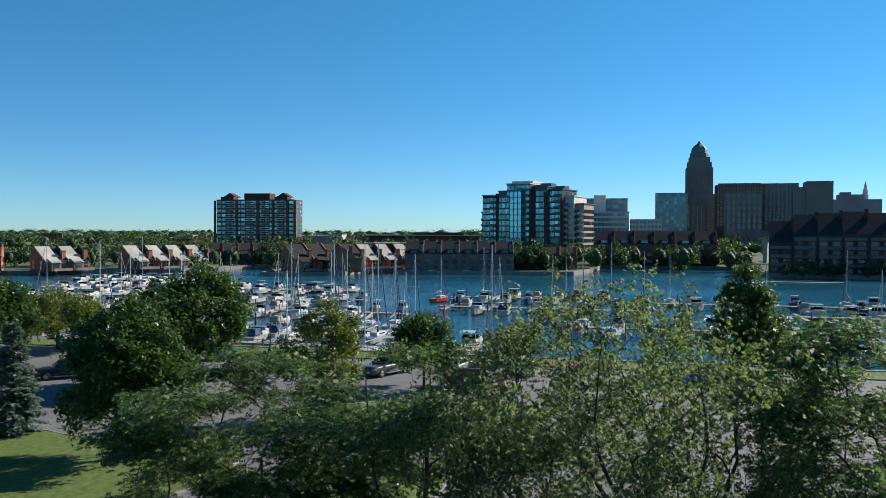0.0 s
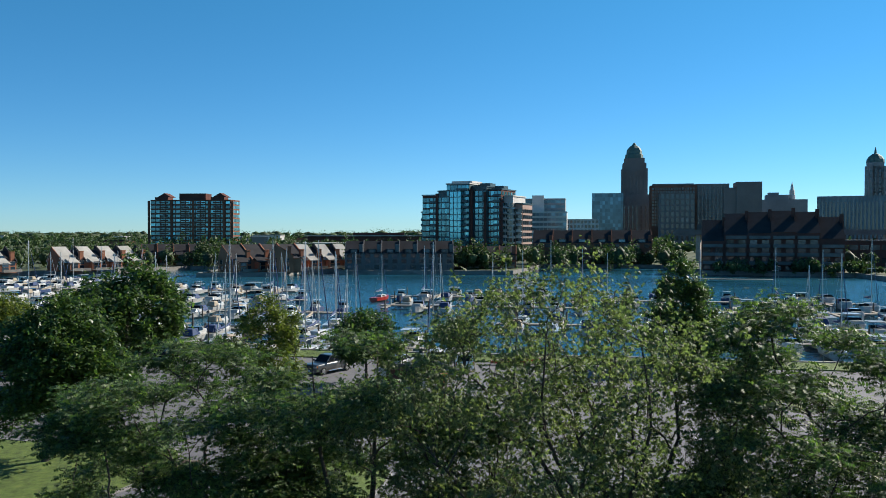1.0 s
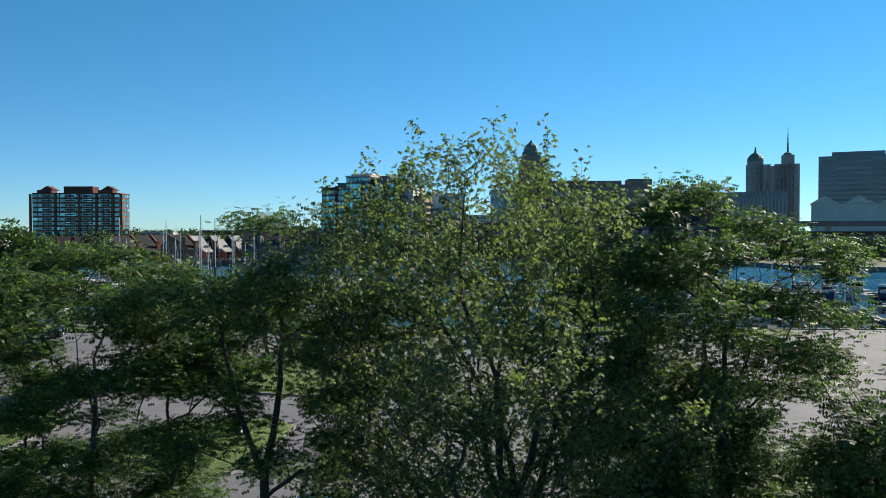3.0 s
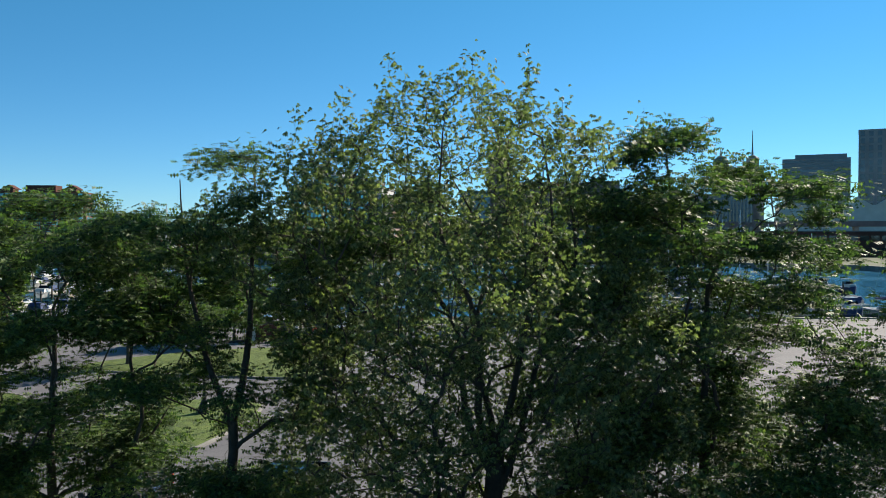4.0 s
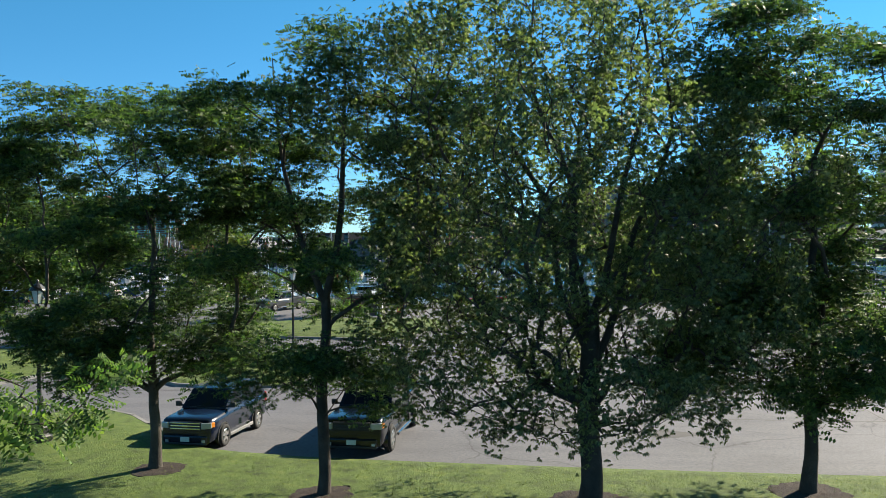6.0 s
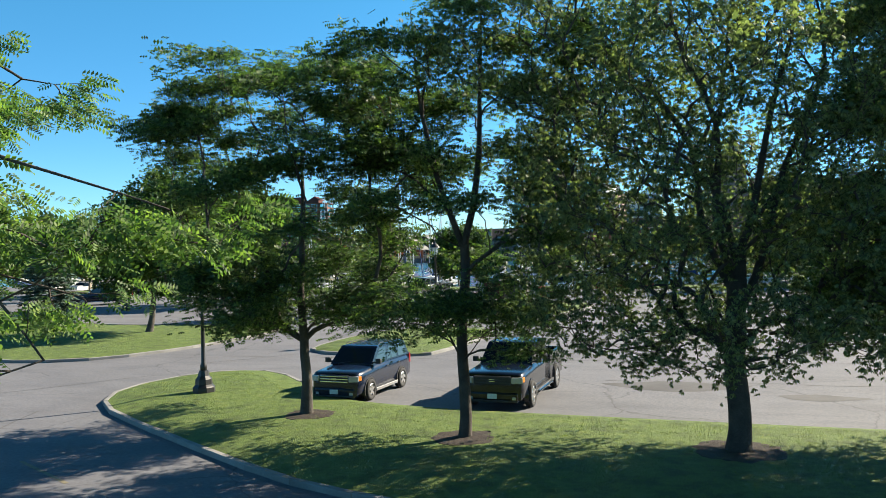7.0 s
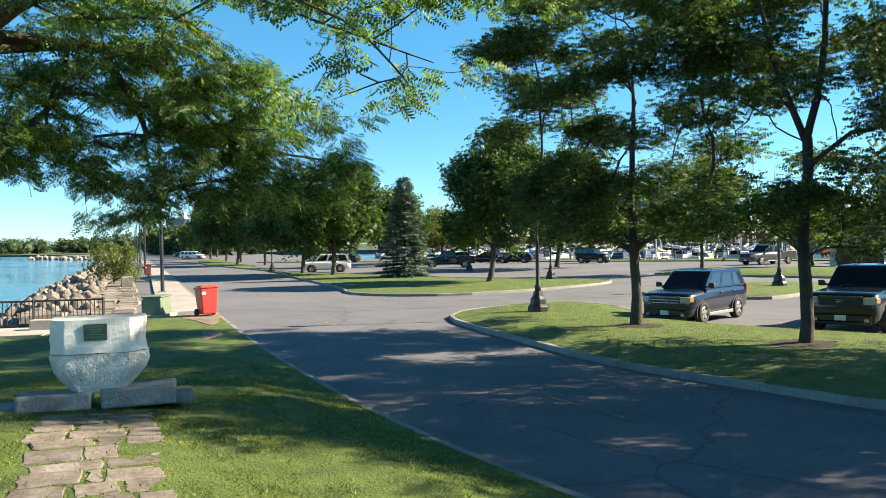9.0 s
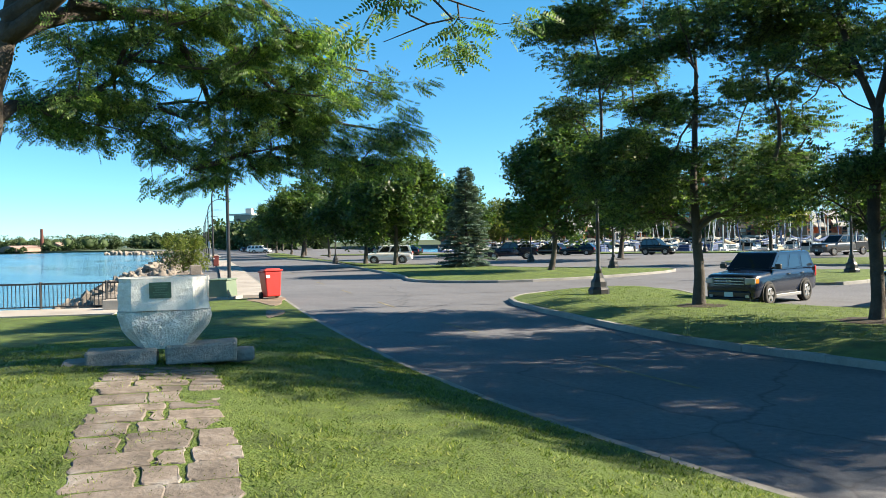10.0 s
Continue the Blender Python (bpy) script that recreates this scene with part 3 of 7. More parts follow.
ISLAND_NEAR = [(42, 12.4), (42, 23.6), (20, 23.8), (6.5, 23.9), (-4.5, 24.6), (-8.2, 25.1), (-11, 26), (-13.6, 28.2), (-16.4, 31.0), (-18.7, 31.0), (-20.2, 28.8),
               (-20.3, 25.8), (-18.9, 23.3), (-15.9, 21.0), (-12.3, 18.6), (-9.8, 17.0), (-7.9, 16.0), (-5, 15.0), (-3.1, 14.4), (3, 13.3), (12, 12.6), (25, 12.4)]
ISLAND_WEST = [(-24.6, 44), (-24.8, 47.4), (-25.9, 49.6), (-28.6, 50.6), (-38, 50.2), (-43, 51.5), (-54, 54.0), (-62.6, 56.2), (-77, 63.4), (-110, 83.5), (-150, 109), (-152, 106), (-112, 79), (-75, 60.6), (-56, 48.2), (-39.6, 37.6), (-34.8, 33.7), (-31.2, 32.6), (-27.6, 34.0), (-25.6, 38)]
ISLAND_MID = [(-18.4, 38.4), (-14.2, 36.7), (-12.4, 36.8), (-11.4, 38.2), (-10.6, 45), (-11.2, 47.6), (-14, 48.6), (-17.6, 46.5)]
ISLAND_FAR = [(-27.5, 60), (-14.2, 56.2), (-10.9, 56.0), (-9.0, 57.6), (-6.9, 65.5), (-8, 69), (-13.4, 71), (-22, 68)]
near_inner = island("grass_island_1", ISLAND_NEAR, "mown green lawn island with tree shadows", "grey concrete kerb round a lawn island", 0.16, flush=lambda x, y: y > 23.2 and x > -13.0)
island("grass_island_2", ISLAND_WEST, "green lawn island along the road", "pale concrete kerb round a lawn island", 0.03, 0.1, slope=0.4)
island("grass_island_3", ISLAND_MID, "small green lawn island in the car park", "pale concrete kerb of a small island", slope=0.4)
island("grass_island_4", ISLAND_FAR, "green lawn island near the marina", "pale concrete kerb of a small island", slope=0.4)
# strip of grass along the marina wall
bm = boxed(((-40, 93.8, 0.0), (150, 5, 0.24)))
whole("grass_strip", bm, GRASS, "green grass strip along the marina wall", "grass", kind="structure")
bm = boxed(((30, 97.2, -2.0), (220, 0.6, 4.3)), ((-79, 97.2, -2.0), (2, 0.6, 4.3)))
whole("seawall", bm, SEAWALL, "dark concrete seawall of the marina", "wall", kind="structure")

kerb_run("kerb", KERB_LEFT[::1], "weathered concrete kerb along the road", 2.2, 0.15, 0.09)


def lawn_z(x, y):
    """The lawn swells towards the stone monument."""
    k = np.exp(-(((x + 11.2) / 8.0) ** 2 + ((y - 3.6) / 5.5) ** 2))
    return 0.11 + 0.67 * k


def kerb_y(x):
    pts = sorted(offset_line(KERB_LEFT, 0.15))
    return np.interp(x, [p[0] for p in pts], [p[1] for p in pts])


bm = bmesh.new()
NX, NY = 120, 50
grid = []
for i in range(NX + 1):
    x = 30 - (30 + 30.0) * i / NX
    top = float(kerb_y(x))
    col = []
    for j in range(NY + 1):
        v = j / NY
        y = top - (top + 22) * v ** 1.5
        z = float(lawn_z(x, y))
        z = 0.10 + (z - 0.10) * min(1, (top - y) / 1.6) + 0.02 * noise.noise(Vector((x * 0.8, y * 0.8, 0)))* min(1, (top - y) / 0.6)
        col.append(bm.verts.new((x, y, z)))
    grid.append(col)
for i in range(NX):
    for j in range(NY):
        bm.faces.new((grid[i][j], grid[i][j + 1], grid[i + 1][j + 1], grid[i + 1][j]))
bmesh.ops.recalc_face_normals(bm, faces=bm.faces)
lawn = whole("lawn", bm, GRASS, "sunlit green mown lawn beside the road", "grass", kind="structure", smooth=True)
if lawn.data.polygons[0].normal.z < 0:
    lawn.data.flip_normals()
whole("lake_walk", boxed(((-38.6, 2.3, 0.05), (30, 3.0, 0.22), radians(47))), CONCRETE, "pinkish concrete walk along the lake", "pavement", kind="structure")
# pavement beside the road, slab by slab
walk_ob = thing("sidewalk", "pale concrete pavement beside the road", "pavement", kind="structure")
run = resample(offset_line([p for p in KERB_LEFT if p[0] < -29], 0.17), 1.8)
outer = offset_line(run, 2.0)
for k in range(min(90, len(run) - 1)):
    bm = bmesh.new()
    g = 0.006
    a, b, c, d = (Vector(p) for p in (run[k], run[k + 1], outer[k + 1], outer[k]))
    w = (b - a).normalized() * g
    prism(bm, [tuple(p) for p in (a + w, b - w, c - w, d + w)], -0.05, 0.115 + 0.004 * math.sin(k * 1.9))
    part("slab", bm, CONCRETE, walk_ob)
# worn earth by the end of the pavement
bm = prismed(rounded([(-30.2, 19.9), (-28.8, 18.6), (-27.4, 18.2), (-26.2, 17.7), (-25.2, 17.4), (-26.0, 18.3), (-27.2, 19.2), (-28.6, 20.3)], True, 4), 0.0, 0.122)
prism(bm, rounded([(-23.9, 16.2), (-22.6, 15.2), (-21.3, 14.4), (-22.0, 15.4), (-23.1, 16.3)], True, 4), 0.0, 0.118)
prism(bm, rounded([(-19.2, 12.9), (-18.2, 12.1), (-17.6, 12.0), (-18.3, 12.9)], True, 4), 0.0, 0.116)
whole("bare_patch", bm, SOIL, "bare trodden earth at the lawn's edge", "earth", kind="structure")
# flat paving stones behind the rocks
terrace = thing("stone_terrace", "rough flat stone terrace beside the pavement", "paving", kind="structure")
rng = np.random.default_rng(5)
for k in range(150):
    s, w = k // 5, k % 5
    u = Vector((-0.862, 0.507))
    p = Vector((-33.3, 19.6)) + u * (s * 1.15 + rng.uniform(-0.2, 0.2)) + Vector((-u.y, u.x)) * (0.6 + w * 0.95 + rng.uniform(-0.15, 0.15))
    bm = bmesh.new()
    box(bm, (0, 0, 0), (1.2 * rng.uniform(0.85, 1.1), 1.0 * rng.uniform(0.85, 1.05), 0.3), taper=(0.95, 0.95))
    ob = part("stone", bm, ROCK, terrace)
    ob.location, ob.rotation_euler = (p.x, p.y, 0.04 + rng.uniform(-0.04, 0.04)), (rng.uniform(-0.05, 0.05), rng.uniform(-0.05, 0.05), 2.6 + rng.uniform(-0.15, 0.15))

# painted lines and patches
def strip(bm, a, b, w, z=0.006):
    a, b = Vector(a), Vector(b)
    n = (b - a).normalized()
    n = Vector((-n.y, n.x)) * w / 2
    bm.faces.new([bm.verts.new((p.x, p.y, z)) for p in (a - n, b - n, b + n, a + n)])


centre = resample(offset_line(KERB_LEFT, -3.3), 3.0)
lines = thing("centre_line", "faded yellow broken centre line on the road", "road marking", kind="structure")
for k in range(4, len(centre) - 1, 3):
    bm = bmesh.new()
    strip(bm, centre[k], centre[k + 1], 0.11)
    part("dash", bm, YELLOW, lines)
bays = thing("bay_lines", "faded white parking bay lines", "road marking", kind="structure")
for k in range(20):
    for y0, y1 in ((57, 62), (62, 67)):
        x = 3 + 2.75 * k
        bm = bmesh.new()
        strip(bm, (x, y0), (x, y1), 0.09)
        part("line", bm, WHITE_PAINT, bays)
DARKPATCH = surface("tar_patch", (0.085, 0.08, 0.078), 0.8, 0.3, 0.6, 25, bump=0.2)
seams = thing("tar_seams", "dark tar seams across the asphalt", "road marking", kind="structure")
for a, b, w in [((-22, 36), (40, 37.2), 0.06), ((-3, 31.2), (40, 30.4), 0.07), ((-20, 56), (60, 57), 0.05), ((-22, 33), (-12, 45), 0.05), ((-26, 24), (-21, 31), 0.06), ((12, 24), (14, 90), 0.05), ((-30, 60), (-30, 88), 0.06), ((-60, 70), (-20, 74), 0.06), ((-18, 14), (-21, 23), 0.05)]:
    bm = bmesh.new()
    rs = resample([a, b], 1.5)
    for k in range(len(rs) - 1):
        p, q = rs[k], rs[k + 1]
        j0, j1 = math.sin(k * 2.1) * 0.09, math.sin((k + 1) * 2.1) * 0.09
        strip(bm, (p[0], p[1] + j0), (q[0], q[1] + j1), w, 0.005)
    part("seam", bm, DARKPATCH, seams)
for k, (x, y, r) in enumerate([(-0.5, 30.2, 1.6), (4.0, 28.6, 0.9), (16, 33, 1.4), (-16, 44, 1.0)]):
    ang = [j * math.pi / 8 for j in range(16)]
    pts = [(x + math.cos(a) * r * 1.5 * (1 + 0.2 * math.sin(3 * a + k)), y + math.sin(a) * r * 0.6 * (1 + 0.2 * math.cos(4 * a))) for a in ang]
    bm = bmesh.new()
    bm.faces.new([bm.verts.new((*p, 0.004)) for p in pts])
    part("patch", bm, DARKPATCH, seams)

# grass blades
def blades(name, count, area, seed, zfun, keep, label, hgt=0.06):
    r = np.random.default_rng(seed)
    x = r.uniform(area[0], area[1], count)
    y = r.uniform(area[2], area[3], count)
    ok = keep(x, y)
    x, y = x[ok], y[ok]
    z = zfun(x, y)
    n = len(x)
    a = r.uniform(0, 2 * math.pi, n)
    h = hgt * r.uniform(0.5, 1.3, n) * (1 + 0.55 * np.sin(x * 5.1 + np.sin(y * 3.7) * 2) * np.sin(y * 6.3 + np.sin(x * 2.9) * 2))
    w = 0.004 + 0.007 * r.uniform(0, 1, n)
    lx, ly = r.normal(size=n) * 0.03, r.normal(size=n) * 0.03
    base = np.stack([x, y, z], 1)
    side = np.stack([np.cos(a) * w, np.sin(a) * w, np.zeros(n)], 1)
    tip = base + np.stack([lx, ly, h], 1)
    v = np.stack([base - side, base + side, tip + side * 0.25, tip - side * 0.25], 1).reshape(-1, 3)
    ob = new(name, mesh_np(name, v, np.arange(len(v)).reshape(-1, 4), BLADE))
    return tagged(ob, label, "grass", kind="stuff")


def near_path(x, y):
    u = np.array([0.874, -0.486])
    dx, dy = x + 10.6, y - 5.1
    s, t = dx * u[0] + dy * u[1], -dx * u[1] + dy * u[0]
    return (np.abs(t) < 0.72) & (s > -0.4) & (s < 9)


def lawn_blade_z(x, y):
    top = kerb_y(x)
    return 0.09 + (lawn_z(x, y) - 0.10) * np.clip((top - y) / 1.6, 0, 1)


blades("grass", 215000, (-19, 0, -1.5, 12), 3, lawn_blade_z, lambda x, y: (y < kerb_y(x) - 0.0) & (~near_path(x, y) | (np.sin(x * 91.7 + y * 57.3) > 0.55)) & (np.abs(np.sin(x * 713.3 + y * 311.7)) > (-x - 11) / 8), "short green and straw grass blades of the lawn", 0.03)


def in_poly(x, y, poly):
    inside = np.zeros(len(x), bool)
    for (x0, y0), (x1, y1) in zip(poly, poly[1:] + poly[:1]):
        c = ((y0 > y) != (y1 > y)) & (x < (x1 - x0) * (y - y0) / (y1 - y0 + 1e-12) + x0)
        inside ^= c
    return inside


inner_ring = offset_line(near_inner + [near_inner[0]], 1.2)[:-1]
blades("grass", 90000, (-20.5, 10, 12.5, 31), 4, lambda x, y: 0.27 + 0 * x, lambda x, y: in_poly(x, y, inner_ring), "short grass blades of the lawn island", 0.032)


# ---- trees on the near lawn ----
def place(x, y, z=0.0, rz=0.0, s=1.0):
    return Matrix.Translation((x, y, z)) @ Matrix.Rotation(radians(rz), 4, "Z") @ Matrix.Diagonal((s, s, s, 1))


TREES = "trees on the lawn island"
R = np.random.default_rng


def trunk_line(h, r, lean=(0, 0), top=0.25):
    """A slightly swaying trunk with a flared foot."""
    return [(lean[0] * f + 0.05 * math.sin(f * 9), lean[1] * f + 0.05 * math.cos(f * 7), h * f, r * (1.45 if f == 0 else 1.1 if f < 0.06 else 1 - (1 - top) * f)) for f in (0, 0.04, 0.12, 0.3, 0.5, 0.7, 0.85, 1)]


def tiers(rng, prof, upper, lower):
    """A tiered crown with a fuller foot: (sprays, pads, pad radius) and (sprays, pads, radius, from, to)."""
    p0, t0 = fill_crown(rng, upper[0], prof, upper[1], upper[2], 0.12, 0.8)
    n, k, r, z0, z1 = lower
    p1, t1 = fill_crown(rng, n, [(z0, r * 0.7), (z0 + 0.5, r), (z1, r)], k, 1.05, 0.28, 0.5)
    return np.concatenate([p0, p1]), np.concatenate([t0, t1])


rng = R(11)
WIDE = [(2.5, 1.6), (3.4, 2.6), (4.4, 3.0), (5.8, 4.2), (7.0, 5.1), (8.0, 5.5), (9.1, 5.0), (10.0, 4.0), (10.8, 2.0)]
pads, tips = tiers(rng, WIDE, (840, 70, 0.88), (250, 22, 3.4, 2.6, 4.7))
tree("locust_tree", "grey-barked honey locust with layered feathery foliage", rng, [trunk_line(7.6, 0.17)], (pads, tips), "pinnate", LOCUST, BARK_GREY, 50, 0.84, place(-11.0, 22.3, 0.2), TREES, spray=(0.76, 0.42), up=0.9, flat=0.11)
rng = R(12)
SLIM = [(2.3, 2.2), (3.4, 2.6), (4.6, 2.0), (6.0, 2.6), (7.6, 3.4), (9.2, 3.7), (10.4, 3.3), (11.2, 2.5), (11.8, 1.1)]
pads, tips = tiers(rng, SLIM, (500, 46, 0.84), (75, 9, 2.9, 2.5, 4.4))
FORKED = [trunk_line(5.0, 0.155, (0.1, 0), 0.75), [(0.1, 0, 4.9, 0.1), (0.45, 0.15, 6.6, 0.085), (0.6, 0.2, 9.0, 0.05), (0.7, 0.1, 11.4, 0.012)], [(0.1, 0, 4.9, 0.09), (-0.5, -0.2, 6.8, 0.07), (-0.9, -0.3, 9.0, 0.04), (-1.1, -0.2, 11.0, 0.012)]]
tree("locust_tree", "slim dark-barked honey locust with open feathery crown", rng, FORKED, (pads, tips), "pinnate", LOCUST, BARK, 46, 0.82, place(-5.6, 20.2, 0.2), TREES, spray=(0.76, 0.42), up=0.9, flat=0.11)
rng = R(13)
TALL = [(2.4, 3.8), (3.4, 4.7), (5.0, 5.0), (7.5, 5.1), (9.8, 5.0), (11.2, 4.3), (12.1, 3.3), (12.9, 1.9), (13.4, 0.6)]
_, tips = fill_crown(rng, 1800, [p for p in TALL if p[0] > 6.0], 0, shell=0.9, gaps=0.53, lobes=0.4, axis=(-0.9, 0))
_, low = fill_crown(rng, 2000, [p for p in TALL if p[0] < 8.0], 0, shell=0.7, gaps=0.46, lobes=0.4, axis=(-0.4, 0))
tips = np.concatenate([tips, low])
shoots = [(-0.9 + 0.5 * math.cos(k * 2.4) * (0.8 + 0.62 * k), 0.5 * math.sin(k * 2.4) * (0.8 + 0.62 * k), 14.0 - 0.115 * k + 0.35 * math.sin(k * 5.1)) for k in range(14)]
tips = np.concatenate([tips, np.array(shoots), np.array(shoots) - np.array([0, 0, 0.45])])
UPRIGHT = [trunk_line(4.6, 0.27, (0, 0), 0.8)]
for k, a in enumerate((0.3, 1.6, 2.9, 4.1, 5.3)):
    b = a + 0.5 * math.sin(k * 2.3)
    UPRIGHT.append([(0, 0, 3.1 + 0.3 * k, 0.11), (0.7 * math.cos(a), 0.7 * math.sin(a), 4.7 + 0.25 * k, 0.085), (1.2 * math.cos(b), 1.2 * math.sin(b), 6.6 + 0.3 * k, 0.06),
                    (2.2 * math.cos(a), 2.2 * math.sin(a), 9.0 + 0.2 * k, 0.035), (2.3 * math.cos(b) - 0.5, 2.3 * math.sin(b), 11.8, 0.01)])
tree("broadleaf_tree", "tall broad tree with drooping palmate leaves", rng, UPRIGHT, (tips,), "palmate", BUCKEYE, BARK, 13, 0.43, place(1.0, 20.0, 0.2), TREES, droop=0.4, up=1.0, flat=0.15, star=True, rise=(0.45,), reuse=0.22)
rng = R(14)
ROUND = [(2.3, 2.6), (3.2, 3.5), (4.6, 3.6), (6.0, 3.9), (8.0, 4.4), (9.8, 4.2), (11.4, 2.9), (12.3, 1.6), (12.9, 0.4)]
pads, tips = tiers(rng, ROUND, (980, 80, 0.88), (360, 30, 4.2, 2.5, 5.4))
locust_d = tree("locust_tree", "dark-barked honey locust with feathery foliage", rng, [trunk_line(8.4, 0.18, (0.2, 0))], (pads, tips), "pinnate", LOCUST, BARK, 48, 0.84, place(6.4, 21.2, 0.2), TREES, spray=(0.76, 0.42), up=0.9, flat=0.12)
copy_thing(locust_d, place(14.6, 21.0, 0.2, 160, 0.86)).scale = (0.86, 0.86, 0.86)


def along(line, f):
    """The point at the share f of a line's length."""
    pts = [Vector(p[:3]) for p in line]
    total = sum((q - p).length for p, q in zip(pts, pts[1:]))
    left = f * total
    for p, q in zip(pts, pts[1:]):
        ln = (q - p).length
        if left <= ln:
            return p.lerp(q, left / ln)
        left -= ln
    return pts[-1]


# the old locust over the lawn by the lake: long boughs with hanging tufts
rng = R(16)
BOUGHS = [[(0.5, 0.6, 4.8, 0.13), (2.4, 1.4, 5.7, 0.07), (4.5, 2.2, 6.1, 0.045), (6.3, 2.6, 5.8, 0.02), (7.6, 2.8, 5.2, 0.008)],
          [(0.5, 0.6, 4.9, 0.17), (0.7, 1.4, 5.4, 0.14), (0.7, 2.8, 5.4, 0.11), (0.7, 4.1, 5.0, 0.075), (0.8, 5.6, 4.5, 0.04), (1.2, 7.1, 4.0, 0.012)],
          [(0.5, 0.6, 5.0, 0.14), (1.0, 1.8, 5.9, 0.1), (1.7, 3.4, 5.7, 0.07), (2.1, 4.5, 5.2, 0.04), (2.4, 5.3, 4.7, 0.012)],
          [(0.5, 0.6, 5.1, 0.11), (2.6, 1.6, 5.8, 0.05), (4.8, 1.9, 5.3, 0.022), (6.2, 1.9, 4.5, 0.012), (7.2, 2.0, 4.0, 0.006)],
          [(0.5, 0.6, 5.6, 0.15), (1.9, 2.0, 7.3, 0.1), (3.4, 3.9, 7.4, 0.05), (4.3, 5.0, 6.9, 0.012)],
          [(0.7, 1.4, 5.4, 0.07), (0.7, 2.1, 5.1, 0.055), (0.1, 2.2, 4.5, 0.035), (-0.2, 2.5, 3.9, 0.01)],
          [(0.7, 2.8, 5.4, 0.07), (0.5, 3.6, 4.7, 0.055), (0.0, 3.9, 4.1, 0.035), (-0.3, 4.3, 3.5, 0.01)],
          [(0.5, 0.6, 4.8, 0.1), (-1.0, 0.6, 4.9, 0.08), (-2.0, 0.9, 4.4, 0.045), (-2.1, 1.5, 4.1, 0.01)],
          [(0.7, 4.1, 5.0, 0.05), (0.4, 5.4, 4.2, 0.035), (0.3, 6.4, 3.6, 0.01)],
          [(4.8, 1.9, 5.3, 0.02), (5.8, 2.6, 4.85, 0.012), (6.6, 3.2, 4.4, 0.006)]]
for line in BOUGHS:
    for k in range(1, len(line) - 1):
        x, y, z, r = line[k]
        line[k] = (x + rng.normal() * 0.22, y + rng.normal() * 0.22, z + rng.normal() * 0.14, r * 0.8)
pads, tips = [], []
for line, count, lowest in zip(BOUGHS, (14, 20, 14, 3, 11, 12, 11, 6, 9, 2), (5.1, 3.5, 4.4, 4.0, 6.0, 3.7, 3.3, 3.9, 3.4, 4.3)):
    for k in range(count):
        f = 0.2 + 0.8 * (k + rng.uniform()) / count if k else 1.0
        c = along(line, f) + Vector((rng.normal() * 0.42, rng.normal() * 0.42, rng.normal() * 0.22 - 0.1))
        pads.append(c)
        for _ in range(6 if count > 5 else 2):
            q = c + Vector((rng.normal() * 0.34, rng.normal() * 0.34, rng.normal() * 0.13 - 0.14))
            if q.z > lowest - 0.3:
                tips.append(q)
tree("locust_tree", "large honey locust whose limbs hang over the lawn", rng, [trunk_line(6.5, 0.26, (0.65, 0.78))] + BOUGHS, (pads, tips), "feather", LOCUST_NEAR, BARK, 31, 0.8, place(-12.0, 2.9, 0.4), "trees on the lake lawn", spray=(0.4, 0.22), droop=0.45, up=0.4, flat=0.07, rise=(0.0, -0.1), fork=3.2)

for x, y, r, base in ((-10.9, 22.3, 1.0, 0.27), (-5.6, 20.2, 1.1, 0.27), (1.0, 20.0, 1.35, 0.27), (6.4, 21.2, 1.3, 0.27), (-42.8, 71, 1.6, 0.01), (-20.1, 76, 1.5, 0.01)):
    bm = bmesh.new()
    lathe(bm, [(r * 1.0, 0.0), (r * 0.9, 0.022), (r * 0.6, 0.045), (r * 0.3, 0.05), (0.1, 0.06)], 36)
    for v in bm.verts:
        k = 1 + 0.2 * noise.noise(Vector((v.co.x * 1.5 + x, v.co.y * 1.5, 0))) + 0.12 * noise.noise(Vector((v.co.x * 6, v.co.y * 6, x)))
        v.co.x *= k
        v.co.y *= k
        v.co.z += 0.03 * noise.noise(Vector((v.co.x * 7, v.co.y * 7, 0)))
    bmesh.ops.scale(bm, vec=(0.8, 0.8, 0.7), verts=bm.verts)
    whole("mulch_ring", bm, MULCH, "dark mulch ring round a tree trunk", "mulch", "mulch rings", m=place(x, y, base), smooth=True)

# trees further off
GREEN = "trees round the car park"
def bushy(name, label, seed, h, r, n, leaf_mat, bark, m, per=16, size=0.78, base=2.0, lean=(0, 0), trunk_r=0.2, cone=False, star_r=0.24, lobes=0.45, gaps=0.12):
    """A dense crown of small leaves, round or conical."""
    rng = R(seed)
    prof = [(base, 0.45), (base + 0.06 * h, 0.72), (0.42 * h, 1.0), (0.6 * h, 0.98), (0.76 * h, 0.78), (0.9 * h, 0.45), (h, 0.08)] if not cone else [(base, 0.75), (0.2 * h, 1.0), (0.45 * h, 0.85), (0.7 * h, 0.5), (0.88 * h, 0.24), (h, 0.04)]
    pads, tips = fill_crown(rng, n, [(z, q * r) for z, q in prof], int(n / 17) + 8, r * 0.2, r * 0.12, 2.0, gaps, axis=lean, lobes=lobes)
    return tree(name, label, rng, [trunk_line(h * 0.72, trunk_r, lean)], (pads, tips), "spray", leaf_mat, bark, per, size, m, GREEN, droop=0.25, up=0.9, flat=star_r, star=True, rise=(0.5, 0.1), reuse=0.25, fork=base)


